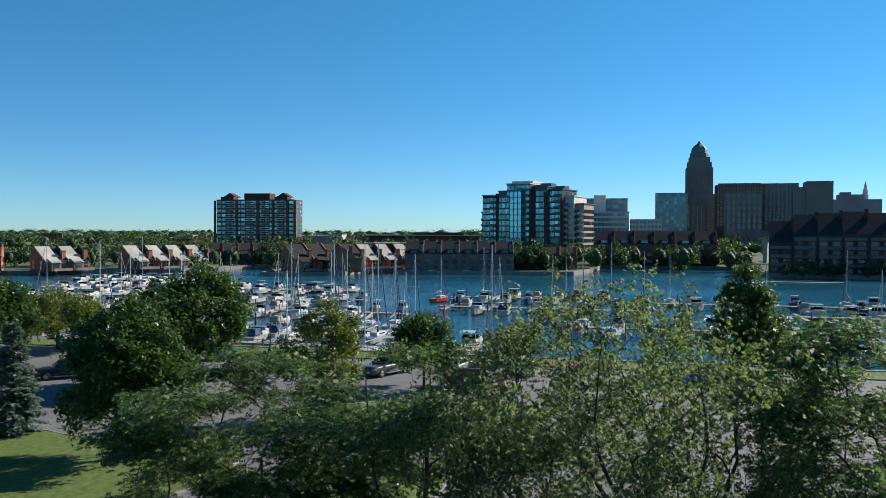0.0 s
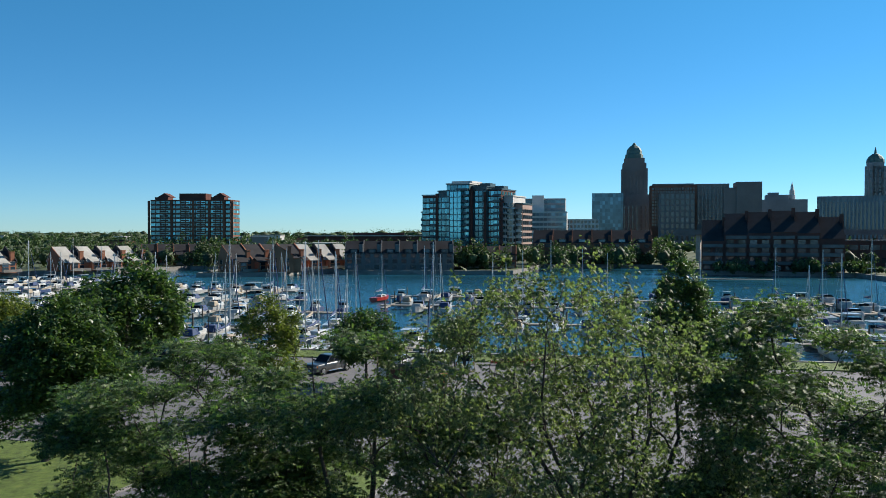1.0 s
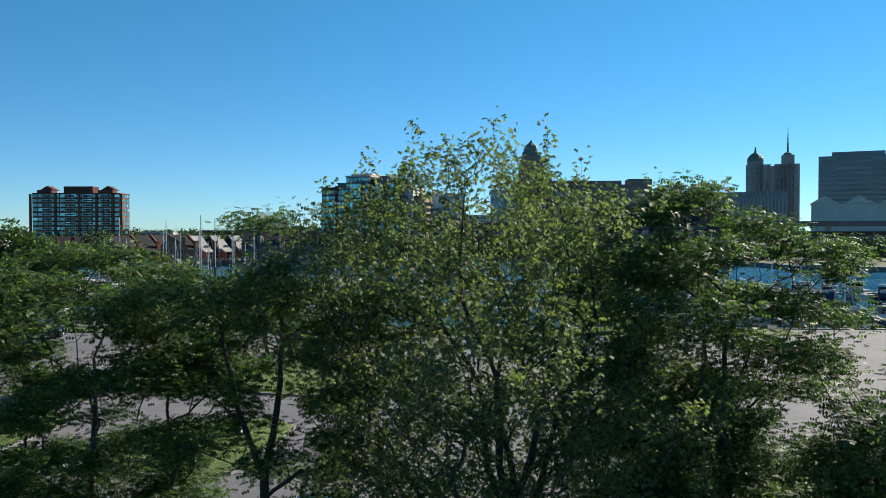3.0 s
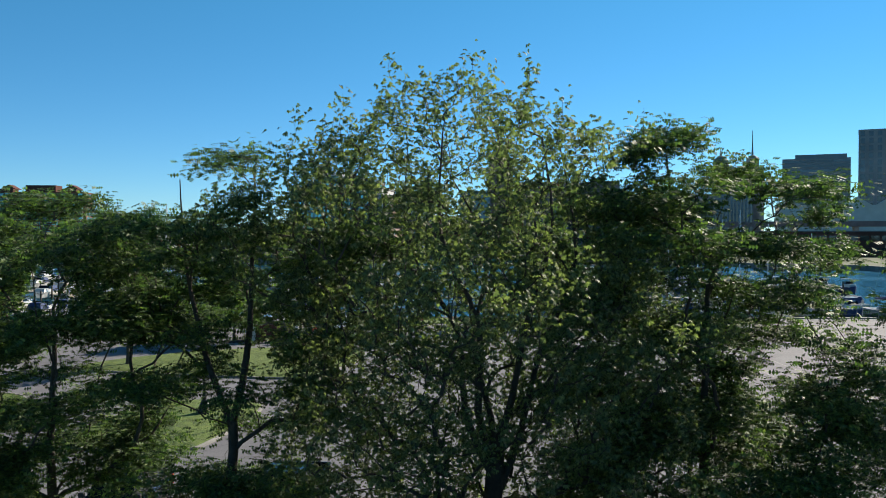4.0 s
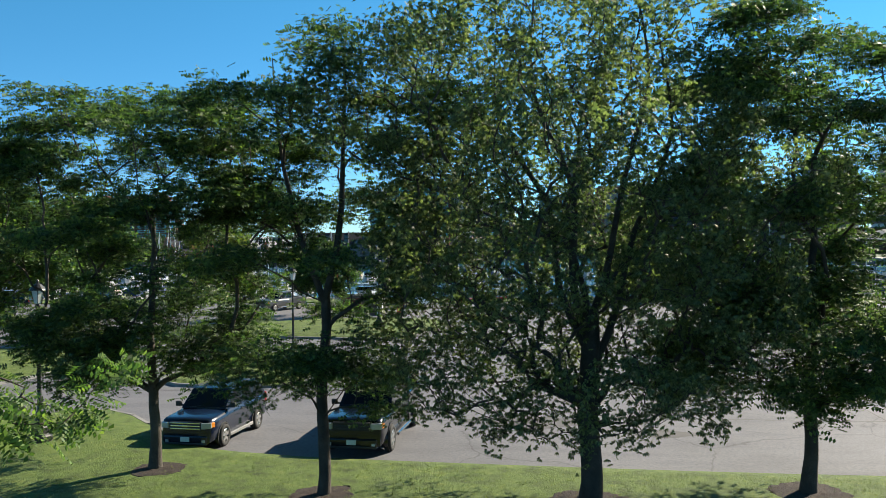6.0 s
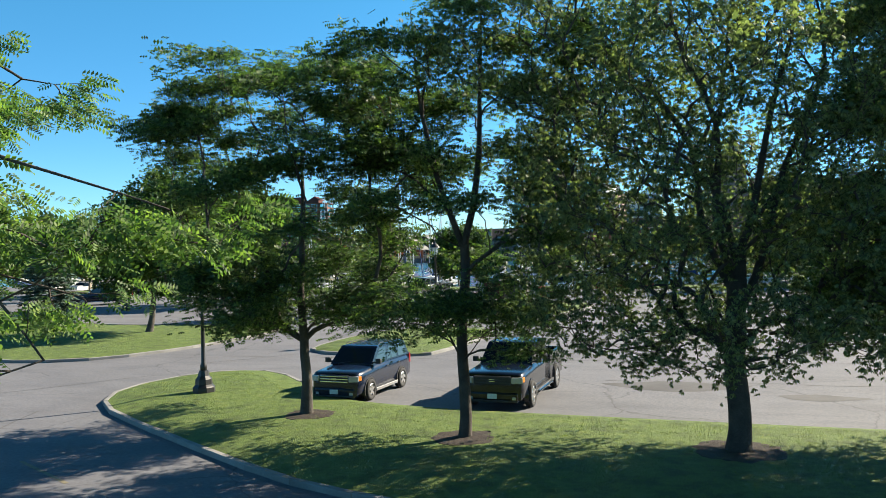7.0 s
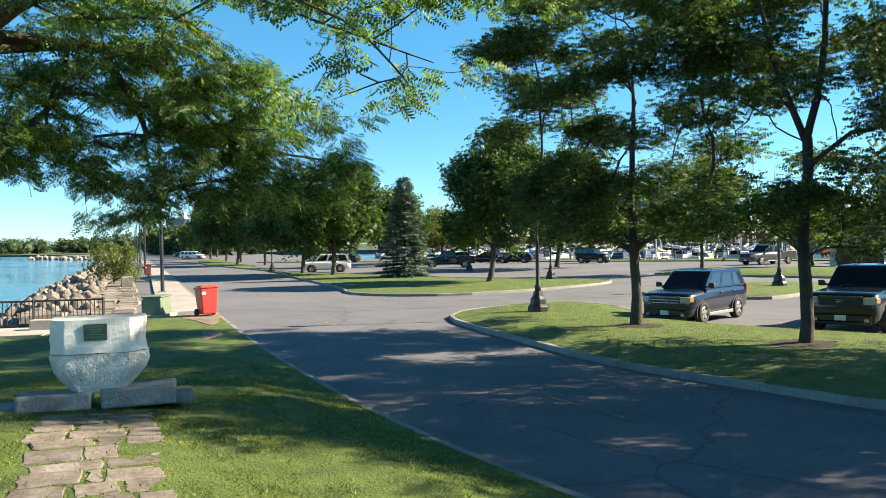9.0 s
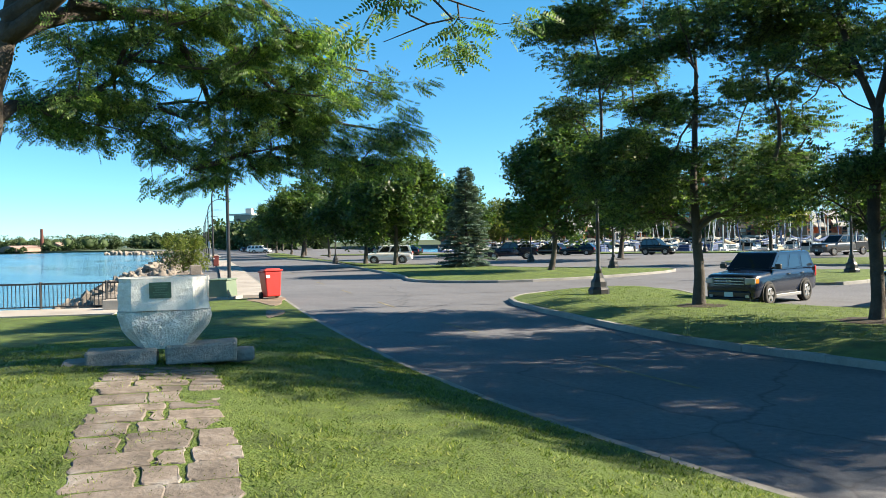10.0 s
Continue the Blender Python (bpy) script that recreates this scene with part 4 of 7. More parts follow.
bushy("maple_tree", "dense dark green maple with leaning trunk", 21, 10.9, 4.2, 1700, MAPLE, BARK_GREY, place(-33.0, 45.6, 0.08), lean=(1.0, 0.7))
maple_a = bushy("maple_tree", "dense dark green maple beside the road", 25, 9.6, 4.3, 620, MAPLE, BARK_GREY, place(-97, 78.5, 0.1), per=14, size=1.25, star_r=0.36)
maple_b = bushy("maple_tree", "dense round maple, light green in the sun", 22, 10.5, 4.8, 860, MAPLE, BARK_GREY, place(-55.2, 52.2, 0.08), per=14, size=1.2, lean=(0.7, 0), trunk_r=0.22, star_r=0.34)
bushy("spreading_tree", "broad low tree with bright layered foliage", 23, 7.8, 6.6, 900, MAPLE_LIGHT, BARK, place(-71.5, 88.5, 0.1), per=18, size=1.0, trunk_r=0.26, star_r=0.3)
bushy("maple_tree", "loose light green tree on a lawn island", 27, 9.7, 3.1, 620, MAPLE_LIGHT, BARK, place(-24.2, 61.2, 0.15), per=12, size=0.8, base=2.4, trunk_r=0.15, lobes=0.55, gaps=0.3)
bushy("linden_tree", "tall conical dark green tree by the marina wall", 26, 12.8, 4.6, 1000, MAPLE, BARK, place(11.5, 93.5, 0.1), per=18, size=1.0, base=1.3, cone=True, star_r=0.3)
for x, y, s, rz, src, lab in [(-42.8, 71, 1.14, 50, maple_b, "tall green maple in the car park"), (-20.1, 76.0, 0.78, 200, maple_a, "small dark round tree in the car park"),
                          (-62.3, 55.0, 0.98, 130, maple_b, "dense green maple on the lawn island"), (-70, 77, 1.05, 220, maple_a, ""), (-104, 79, 1.2, 100, maple_b, ""),
                          (-119, 91, 1.25, 10, maple_b, ""), (-135, 100, 1.2, 80, maple_a, ""), (-165, 118, 1.2, 160, maple_b, ""),
                          (-14, 93, 0.45, 30, maple_b, "small green tree by the marina wall"), (-190, 138, 1.15, 200, maple_a, ""), (-215, 150, 1.2, 20, maple_b, ""),
                          (52, 74, 0.9, 33, maple_a, ""), (-240, 170, 1.2, 90, maple_a, ""), (-270, 190, 1.2, 140, maple_b, "")]:
    o = copy_thing(src, place(x, y, 0.1, rz, s))
    o.scale = (s, s, s)
    if lab:
        tagged(o, lab)


def spruce(rng, h, r, m):
    ob = thing("spruce_tree", "blue-green conical spruce on the lawn", "tree", GREEN, m=m)
    part("trunk", tubed([(0, 0, 0), (0, 0, h * 0.5), (0, 0, h)], [0.13, 0.08, 0.015], 8), BARK, ob)
    pos, way = [], []
    bm = bmesh.new()
    z = 0.35
    while z < h * 0.98:
        f = z / h
        ln = r * (1 - f) ** 0.85 + 0.12
        for k in range(int(7 + 7 * (1 - f))):
            a = rng.uniform(0, 2 * math.pi)
            l2 = ln * rng.uniform(0.75, 1.12)
            d = Vector((math.cos(a), math.sin(a), -0.12 + 0.5 * f))
            tip = Vector((0, 0, z)) + d * l2 + Vector((0, 0, 0.12 * l2))
            tube(bm, [(0, 0, z), tuple(Vector((0, 0, z)) + d * l2 * 0.6 - Vector((0, 0, 0.03))), tuple(tip)], [0.02, 0.012, 0.004], 3, False)
            for j in range(int(10 * l2) + 4):
                t = rng.uniform(0.25, 1.0)
                q = Vector((0, 0, z)) + d * l2 * t
                for sgn in (-1, 1):
                    pos.append((q.x + rng.normal() * 0.03, q.y + rng.normal() * 0.03, q.z + rng.normal() * 0.03))
                    w = d * 0.8 + Vector((-d.y, d.x, 0)) * sgn * 0.8 + Vector((0, 0, rng.uniform(-0.5, 0.1)))
                    way.append(tuple(w))
        z += 0.17 + 0.1 * (1 - f)
    part("branch_wood", bm, BARK, ob)
    c = new("crown", leaves_mesh("crown", "pinnate", np.array(pos), np.array(way), SPRUCE, rng, 1.4, 1.2))
    c.parent = ob


spruce(R(31), 8.3, 2.35, place(-44.7, 50.3, 0.08))
bushy("bush", "rounded green bush among the shore rocks", 33, 3.5, 2.3, 380, MAPLE_LIGHT, BARK, place(-63, 35.2, 0.1), per=10, size=0.5, base=0.2, trunk_r=0.05, star_r=0.16)


# ---- vehicles ----
def wheel_part(parent, x, y, r, w, rim_mat, spokes=5):
    """Tyre and rim; the axle runs along y."""
    s = 1 if y > 0 else -1
    bm = bmesh.new()
    prof = [(r * 0.62, -w / 2), (r * 0.93, -w / 2), (r, -w * 0.36), (r, w * 0.36), (r * 0.93, w / 2), (r * 0.62, w / 2)]
    rings = [[bm.verts.new((x + q * math.cos(a), y + z, r + q * math.sin(a))) for a in [2 * math.pi * j / 22 for j in range(22)]] for q, z in prof]
    for r0, r1 in zip(rings, rings[1:] + rings[:1]):
        for j in range(22):
            bm.faces.new((r0[j], r0[(j + 1) % 22], r1[(j + 1) % 22], r1[j]))
    bmesh.ops.recalc_face_normals(bm, faces=bm.faces)
    tyre = part("wheel", bm, TYRE, parent, smooth=True)
    bm = bmesh.new()
    yo = y + s * w * 0.36
    for j in range(spokes):
        a = 2 * math.pi * j / spokes
        m = Matrix.Translation((x, yo, r)) @ Matrix.Rotation(a, 4, "Y")
        vs = [bm.verts.new(m @ Vector(p)) for p in ((-0.05, 0, 0), (0.05, 0, 0), (0.065, 0, r * 0.62), (-0.065, 0, r * 0.62), (-0.04, s * 0.03, 0), (0.04, s * 0.03, 0), (0.05, s * 0.03, r * 0.6), (-0.05, s * 0.03, r * 0.6))]
        for q in ((0, 1, 5, 4), (1, 2, 6, 5), (2, 3, 7, 6), (3, 0, 4, 7), (4, 5, 6, 7)):
            bm.faces.new([vs[k] for k in q])
    ring0 = [[bm.verts.new((x + q * math.cos(a), yo + dz * s, r + q * math.sin(a))) for a in [2 * math.pi * j / 22 for j in range(22)]] for q, dz in ((r * 0.63, 0.02), (r * 0.56, 0.035), (r * 0.56, -0.04))]
    for r0, r1 in zip(ring0, ring0[1:]):
        for j in range(22):
            bm.faces.new((r0[j], r0[(j + 1) % 22], r1[(j + 1) % 22], r1[j]))
    bmesh.ops.recalc_face_normals(bm, faces=bm.faces)
    part("rim", bm, rim_mat, tyre)
    bm = bmesh.new()
    ring = [bm.verts.new((x + r * 0.6 * math.cos(a), y + s * w * 0.2, r + r * 0.6 * math.sin(a))) for a in [2 * math.pi * j / 22 for j in range(22)]]
    bm.faces.new(ring)
    part("brake_disc", bm, PLASTIC, tyre)


def section_loft(bm, stations, cap=True):
    """Stations (x, half width, bottom, belt) joined into a rounded hull."""
    rings = []
    for x, w, zb, zt in stations:
        h = zt - zb
        half = [(0.0, zb), (w * 0.86, zb), (w * 0.97, zb + h * 0.12), (w, zb + h * 0.42), (w * 0.985, zb + h * 0.78), (w * 0.93, zt - h * 0.035), (w * 0.84, zt), (0.0, zt + h * 0.025)]
        ring = half + [(-a, b) for a, b in half[-2:0:-1]]
        rings.append([bm.verts.new((x, y, z)) for y, z in ring])
    n = len(rings[0])
    for r0, r1 in zip(rings, rings[1:]):
        for j in range(n):
            bm.faces.new((r0[j], r0[(j + 1) % n], r1[(j + 1) % n], r1[j]))
    if cap:
        bm.faces.new(rings[0])
        bm.faces.new(rings[-1][::-1])
    bmesh.ops.recalc_face_normals(bm, faces=bm.faces)


def quad_slab(bm, pts, t):
    """A thin slab on four points, t thick along its normal."""
    p = [Vector(q) for q in pts]
    n = (p[1] - p[0]).cross(p[2] - p[0]).normalized() * t
    lo = [bm.verts.new(q) for q in p]
    hi = [bm.verts.new(q + n) for q in p]
    bm.faces.new(lo[::-1])
    bm.faces.new(hi)
    for k in range(len(p)):
        bm.faces.new((lo[k], lo[(k + 1) % len(p)], hi[(k + 1) % len(p)], hi[k]))


def vehicle(name, label, m, paint, kind="suv", L=4.44, W=1.8, H=1.72, base=2.62, wr=0.36, belt=1.14, hood=1.06, clear=0.26, rim=None, group="parked vehicles", grille=None, detail=True):
    """x ahead, y to the driver's side, z up; the body, its cabin, glass, lights and wheels."""
    rim = rim or RIM
    ob = thing(name, label, "pickup truck" if kind == "pickup" else "car", group, m=m)
    hw, f, r = W / 2, L / 2, -L / 2
    ax, bx = base / 2 + 0.04, -base / 2 + 0.04
    cab_front = f - (1.62 if kind == "pickup" else 1.22)
    bed = kind == "pickup"
    cab_rear = -0.85 if bed else r + 0.12
    bm = bmesh.new()
    st = [(f, hw * 0.82, clear + 0.1, hood - 0.2), (f - 0.03, hw * 0.89, clear + 0.02, hood - 0.1), (f - 0.1, hw * 0.95, clear - 0.02, hood - 0.045), (f - 0.28, hw * 0.985, clear - 0.02, hood - 0.015), (f - 0.55, hw, clear, hood),
          (cab_front + 0.1, hw, clear, hood + 0.04), (cab_front - 0.25, hw, clear, belt), (0, hw, clear, belt)]
    if bed:
        st += [(cab_rear - 0.04, hw, clear, belt)]
    else:
        st += [(r + 0.35, hw, clear + 0.02, belt), (r + 0.08, hw * 0.97, clear + 0.08, belt - 0.02), (r, hw * 0.9, clear + 0.16, belt - 0.12)]
    section_loft(bm, st)
    part("body", bm, paint, ob, smooth=True)
    if bed:
        bm = bmesh.new()
        x0, x1 = r + 0.03, cab_rear - 0.06
        zc, zt = clear + 0.1, belt + 0.06
        for s in (-1, 1):
            box(bm, ((x0 + x1) / 2, s * (hw - 0.06), (zc + zt) / 2), (x1 - x0, 0.12, zt - zc), bevel=0.02)
        box(bm, (x0 + 0.05, 0, (zc + zt) / 2), (0.09, W - 0.1, zt - zc), bevel=0.02)
        box(bm, (x1 - 0.04, 0, (zc + zt) / 2), (0.07, W - 0.1, zt - zc))
        box(bm, ((x0 + x1) / 2, 0, zc + 0.2), (x1 - x0, W - 0.2, 0.08))
        part("cargo_bed", bm, paint, ob)
        bm = boxed(((r - 0.06, 0, clear + 0.2), (0.14, W * 0.95, 0.2)), bevel=0.03)
        part("rear_bumper", bm, CHROME, ob)
    # cabin
    bw, tw = hw * 0.95, hw * (0.83 if kind != "sedan" else 0.76)
    z0, z1 = belt - 0.01, H
    fx0, fx1 = cab_front, cab_front - {"suv": 0.66, "pickup": 0.74}.get(kind, 0.95)
    rx0, rx1 = (cab_rear, cab_rear + 0.12) if bed else (cab_rear, cab_rear + (0.24 if kind == "suv" else 0.5))
    twf = tw - 0.07 * bw * (fx1 - rx1) / (fx0 - rx0)
    bm = bmesh.new()
    lo = [bm.verts.new(p) for p in ((fx0, bw * 0.93, z0), (fx0, -bw * 0.93, z0), (rx0, -bw, z0), (rx0, bw, z0))]
    def ring(front, rear, wf, wr_, z):
        return [bm.verts.new(p) for p in ((front, wf, z), (front, -wf, z), (rear, -wr_, z), (rear, wr_, z))]

    up = ring(fx1, rx1, twf, tw, z1 - 0.05)
    brow = ring(fx1 - 0.05, rx1 + 0.03, twf * 0.96, tw * 0.96, z1 - 0.02)
    top = ring(fx1 - 0.2, rx1 + 0.14, tw * 0.8, tw * 0.82, z1)
    for a, b in ((lo, up), (up, brow), (brow, top)):
        for k in range(4):
            bm.faces.new((a[k], a[(k + 1) % 4], b[(k + 1) % 4], b[k]))
    bm.faces.new(top)
    bmesh.ops.recalc_face_normals(bm, faces=bm.faces)
    part("cabin", bm, paint, ob)

    def on_side(s, u, v):
        """A point of the cabin's side: u from rear to front, v up."""
        xb = rx0 + (fx0 - rx0) * u
        xt = rx1 + (fx1 - rx1) * u
        yb, yt = bw + (bw * 0.93 - bw) * u, tw + (twf - tw) * u
        zz = z0 + (z1 - 0.05 - z0) * v
        return Vector((xb + (xt - xb) * v, s * (yb + (yt - yb) * v), zz))

    cuts = [(0.06, 0.46), (0.52, 0.93)] if bed else [(0.05, 0.30), (0.345, 0.62), (0.66, 0.94)]
    for s in (-1, 1):
        for u0, u1 in cuts:
            bm = bmesh.new()
            q = [on_side(s, u0, 0.1), on_side(s, u1, 0.1), on_side(s, u1 - 0.02, 0.88), on_side(s, u0 + 0.02, 0.88)]
            quad_slab(bm, q if s < 0 else q[::-1], 0.006)
            part("side_window", bm, SIDEGLASS, ob)
    fr = [Vector((fx0 + (fx1 - fx0) * v, y * (bw * 0.93 + (twf - bw * 0.93) * v), z0 + (z1 - 0.05 - z0) * v)) for v, y in ((0.1, -0.9), (0.1, 0.9), (0.93, 0.9), (0.93, -0.9))]
    bm = bmesh.new()
    quad_slab(bm, fr, 0.006)
    part("windscreen", bm, CARGLASS, ob)
    re = [Vector((rx0 + (rx1 - rx0) * v, y * (bw + (tw - bw) * v), z0 + (z1 - 0.05 - z0) * v)) for v, y in ((0.12, 0.85), (0.12, -0.85), (0.9, -0.85), (0.9, 0.85))]
    bm = bmesh.new()
    quad_slab(bm, re, 0.006)
    part("rear_window", bm, CARGLASS, ob)
    # front
    bm = bmesh.new()
    for x, w, h in ((f - 0.03, W * 0.82, 0.26), (f - 0.1, W * 0.92, 0.26)):
        box(bm, (x, 0, clear + 0.13), (0.14, w, h), bevel=0.06)
    part("front_bumper", bm, paint, ob)
    part("valance", boxed(((f - 0.03, 0, clear - 0.01), (0.12, W * 0.8, 0.09)), bevel=0.03), PLASTIC, ob)
    gz = hood - 0.24
    bm = bmesh.new()
    box(bm, (f - 0.015, 0, gz), (0.07, W * 0.6, 0.27), bevel=0.02)
    gr = part("grille", bm, PLASTIC, ob)
    if detail:
        for s in (-1, 1):
            part("fog_lamp", boxed(((f + 0.035, s * W * 0.35, clear + 0.08), (0.03, 0.12, 0.09)), bevel=0.012), LENS, ob)
        part("wiper", tubed([(fx0 - 0.02, -0.5, z0 + 0.03), (fx0 - 0.14, 0.05, z0 + 0.11)], [0.012, 0.008], 5), PLASTIC, ob)
        bm = boxed(((fx0 + (fx1 - fx0) * 0.55 - 0.3, 0, z0 + 0.2), (0.25, W * 0.62, 0.34)), bevel=0.06)
        part("dashboard", bm, PLASTIC, ob)
    if detail:
        for k in range(3):
            bm = boxed(((f + 0.024, 0, gz - 0.09 + 0.09 * k), (0.04, W * 0.58, 0.05)), bevel=0.01)
            part("grille_bar", bm, grille or CHROME, gr)
        bm = boxed(((f + 0.036, 0, gz), (0.012, 0.2, 0.08)), bevel=0.005)
        part("badge", bm, CHROME, gr)
    for s in (-1, 1):
        bm = boxed(((f - 0.06, s * W * 0.385, hood - 0.235), (0.16, W * 0.185, 0.2), s * 0.4), bevel=0.035)
        part("headlight", bm, LENS, ob)
        bm = boxed(((f - 0.19, s * W * 0.473, hood - 0.23), (0.15, 0.055, 0.16), -s * 0.3), bevel=0.02)
        part("indicator", bm, AMBER, ob)
        bm = boxed(((r + 0.05, s * hw * 0.9, belt - 0.15), (0.1, 0.12, 0.36)), bevel=0.02)
        part("tail_light", bm, TAIL, ob)
        bm = boxed(((cab_front - 0.18, s * (hw + 0.08), belt + 0.11), (0.12, 0.2, 0.17)), ((cab_front - 0.17, s * (hw - 0.06), belt + 0.06), (0.07, 0.2, 0.06)), bevel=0.025)
        part("side_mirror", bm, PLASTIC, ob)
        for u0 in ((0.3, 0.62) if not bed else (0.48,)):
            p = on_side(s, u0, 0)
            bm = boxed(((p.x + 0.1, s * (hw + 0.005), belt - 0.16), (0.16, 0.035, 0.035)), bevel=0.008)
            part("door_handle", bm, PLASTIC if not bed else CHROME, ob)
        bm = boxed(((0, s * (hw - 0.01), clear + 0.03), (base - 2.3 * wr, 0.08, 0.11)), bevel=0.015)
        part("sill", bm, PLASTIC if kind != "suv" else STEEL, ob)
        if kind == "pickup":
            part("running_board", tubed([(cab_front - 0.2, s * (hw + 0.06), clear + 0.02), (cab_rear, s * (hw + 0.06), clear + 0.02)], [0.045, 0.045], 8), CHROME, ob)
        if kind == "suv":
            a, b = rx1 + 0.2, fx1 - 0.25
            part("roof_rail", tubed([(a, s * tw * 0.84, H), (a + 0.1, s * tw * 0.84, H + 0.05), (b - 0.1, s * tw * 0.84, H + 0.05), (b, s * tw * 0.84, H)], [0.016] * 4, 6), PLASTIC, ob)
        for x in (ax, bx):
            bm = bmesh.new()
            ring = []
            for rr, yy in ((wr * 1.2, hw * 0.9), (wr * 1.2, hw + 0.012), (wr * 1.06, hw + 0.012), (wr * 1.06, hw * 0.75)):
                ring.append([bm.verts.new((x + rr * math.cos(t), s * yy, wr + rr * math.sin(t))) for t in [math.pi * (-0.12 + 1.24 * j / 16) for j in range(17)]])
            for r0, r1 in zip(ring, ring[1:]):
                for j in range(16):
                    bm.faces.new((r0[j], r0[j + 1], r1[j + 1], r1[j]))
            bmesh.ops.recalc_face_normals(bm, faces=bm.faces)
            part("wheel_arch", bm, PLASTIC if kind != "pickup" else paint, ob)
            bm = bmesh.new()
            ring = [bm.verts.new((x + wr * 1.1 * math.cos(t), s * (hw + 0.004), wr + wr * 1.1 * math.sin(t))) for t in [2 * math.pi * j / 24 for j in range(24)]]
            bm.faces.new(ring)
            part("wheel_well", bm, TYRE, ob)
            wheel_part(ob, x, s * (hw - 0.05), wr, 0.24, rim, 5 if kind != "pickup" else 6)
    bm = boxed(((f + 0.052, 0, clear + 0.14), (0.02, 0.3, 0.15)))
    part("number_plate", bm, PLATE, ob, "pale blue-white number plate")
    return ob


def facing(x, y, deg, z=0.0):
    """A pose on the ground whose x axis points deg from the world's x."""
    return Matrix.Translation((x, y, z)) @ Matrix.Rotation(radians(deg), 4, "Z")


vehicle("suv", "dark navy compact suv with chrome grille, parked", facing(-11.2, 27.55, -95), PAINT_NAVY, "suv")
vehicle("pickup_truck", "black full-size pickup truck parked facing the lawn", facing(-5.7, 27.75, -93.5), PAINT_BLACK, "pickup", 5.9, 1.98, 1.92, 3.68, 0.42, 1.28, 1.22, 0.36, grille=PLASTIC)
white_suv = vehicle("suv", "white full-size suv parked beyond the lawn", facing(-63.5, 59.3, 222), PAINT_WHITE, "suv", 5.0, 1.98, 1.9, 2.95, 0.39, 1.15, 1.08, 0.3, grille=CHROME)
vehicle("pickup_truck", "dark navy crew-cab pickup parked in the lot", facing(-56.9, 71.4, 221), PAINT_NAVY, "pickup", 5.8, 1.98, 1.9, 3.6, 0.4, 1.2, 1.14, 0.36)
vehicle("jeep", "black open-top boxy off-roader by the marina", facing(-47.2, 86.6, 5), PAINT_BLACK, "suv", 3.9, 1.75, 1.85, 2.4, 0.39, 1.12, 1.08, 0.35, detail=False)
vehicle("pickup_truck", "dark grey pickup parked near the marina", facing(-25.8, 82.0, -115), PAINT_GREY, "pickup", 5.8, 1.98, 1.9, 3.6, 0.4, 1.2, 1.14, 0.36, grille=PLASTIC)
sedan = vehicle("car", "dark sedan parked beneath the trees", facing(-58.5, 87.0, 200), PAINT_BLACK, "sedan", 4.6, 1.8, 1.42, 2.7, 0.32, 0.93, 0.86, 0.2, detail=False)
vehicle("car", "red car parked beneath the trees", facing(-188, 128, 30), PAINT_RED, "sedan", 4.5, 1.8, 1.45, 2.7, 0.32, 0.93, 0.86, 0.2, detail=False)
silver = vehicle("car", "silver car parked beneath the trees", facing(-97, 93, 30), PAINT_SILVER, "sedan", 4.5, 1.8, 1.45, 2.7, 0.32, 0.93, 0.86, 0.2, detail=False)
for src, x, y, a in [(sedan, -64, 88.5, 185), (sedan, -192, 131, 40), (sedan, -196.5, 133.5, 35), (silver, -201, 136, 35), (white_suv, -182, 124, 30), (sedan, -206, 138.5, 38),
                     (silver, -103, 96, 35), (sedan, -108, 99, 30), (sedan, -92, 90, 200), (silver, -70, 90.5, 190), (sedan, -210, 141, 38), (silver, -216, 144, 36), (sedan, -221, 147, 36), (white_suv, -176, 121, 34),
                     (white_suv, -12, 86, 100), (silver, -19, 86.5, 80)]:
    copy_thing(src, facing(x, y, a))


# ---- lamps ----
def post_lamp(label, m):
    ob = thing("lamp_post", label, "lamp", "lantern posts", m=m)
    bm = bmesh.new()
    lathe(bm, [(0.39, -0.08), (0.39, 0.2), (0.36, 0.24), (0.30, 0.3), (0.29, 0.48), (0.2, 0.6), (0.16, 0.78)], 8)
    part("base", bm, BLACK, ob, "dark flared pedestal")
    bm = bmesh.new()
    lathe(bm, [(0.11, 0.75), (0.12, 0.95), (0.075, 1.05), (0.06, 2.6), (0.075, 2.62), (0.055, 2.7), (0.05, 4.35), (0.08, 4.38), (0.09, 4.45), (0.05, 4.5)], 12)
    part("pole", bm, BLACK, ob, smooth=True)
    bm = bmesh.new()
    lathe(bm, [(0.11, 4.5), (0.13, 4.52), (0.215, 4.92), (0.2, 4.94)], 6)
    part("lantern", bm, LANTERN, ob, "pale translucent lantern glass")
    bm = bmesh.new()
    lathe(bm, [(0.27, 4.93), (0.25, 4.97), (0.12, 5.12), (0.05, 5.16), (0.04, 5.24), (0.01, 5.3)], 12)
    part("cap", bm, BLACK, ob)
    for k in range(6):
        a = 2 * math.pi * k / 6
        part("rib", tubed([(0.125 * math.cos(a), 0.125 * math.sin(a), 4.5), (0.222 * math.cos(a), 0.222 * math.sin(a), 4.94)], [0.01, 0.01], 4), BLACK, ob)
    return ob


first_lamp = post_lamp("black lantern lamp post on flared pedestal", place(-16.3, 25.3, 0.25))
for x, y, z in [(-30.4, 49.4, 0.1), (-13.4, 44.3, 0.15), (-70.2, 57.6, 0.1), (-12.0, 62.5, 0.2), (-44, 92, 0.1), (-68, 92, 0.1), (-12, 92.5, 0.1), (-48.5, 64, 0.0), (18, 92, 0.1)]:
    copy_thing(first_lamp, place(x, y, z))


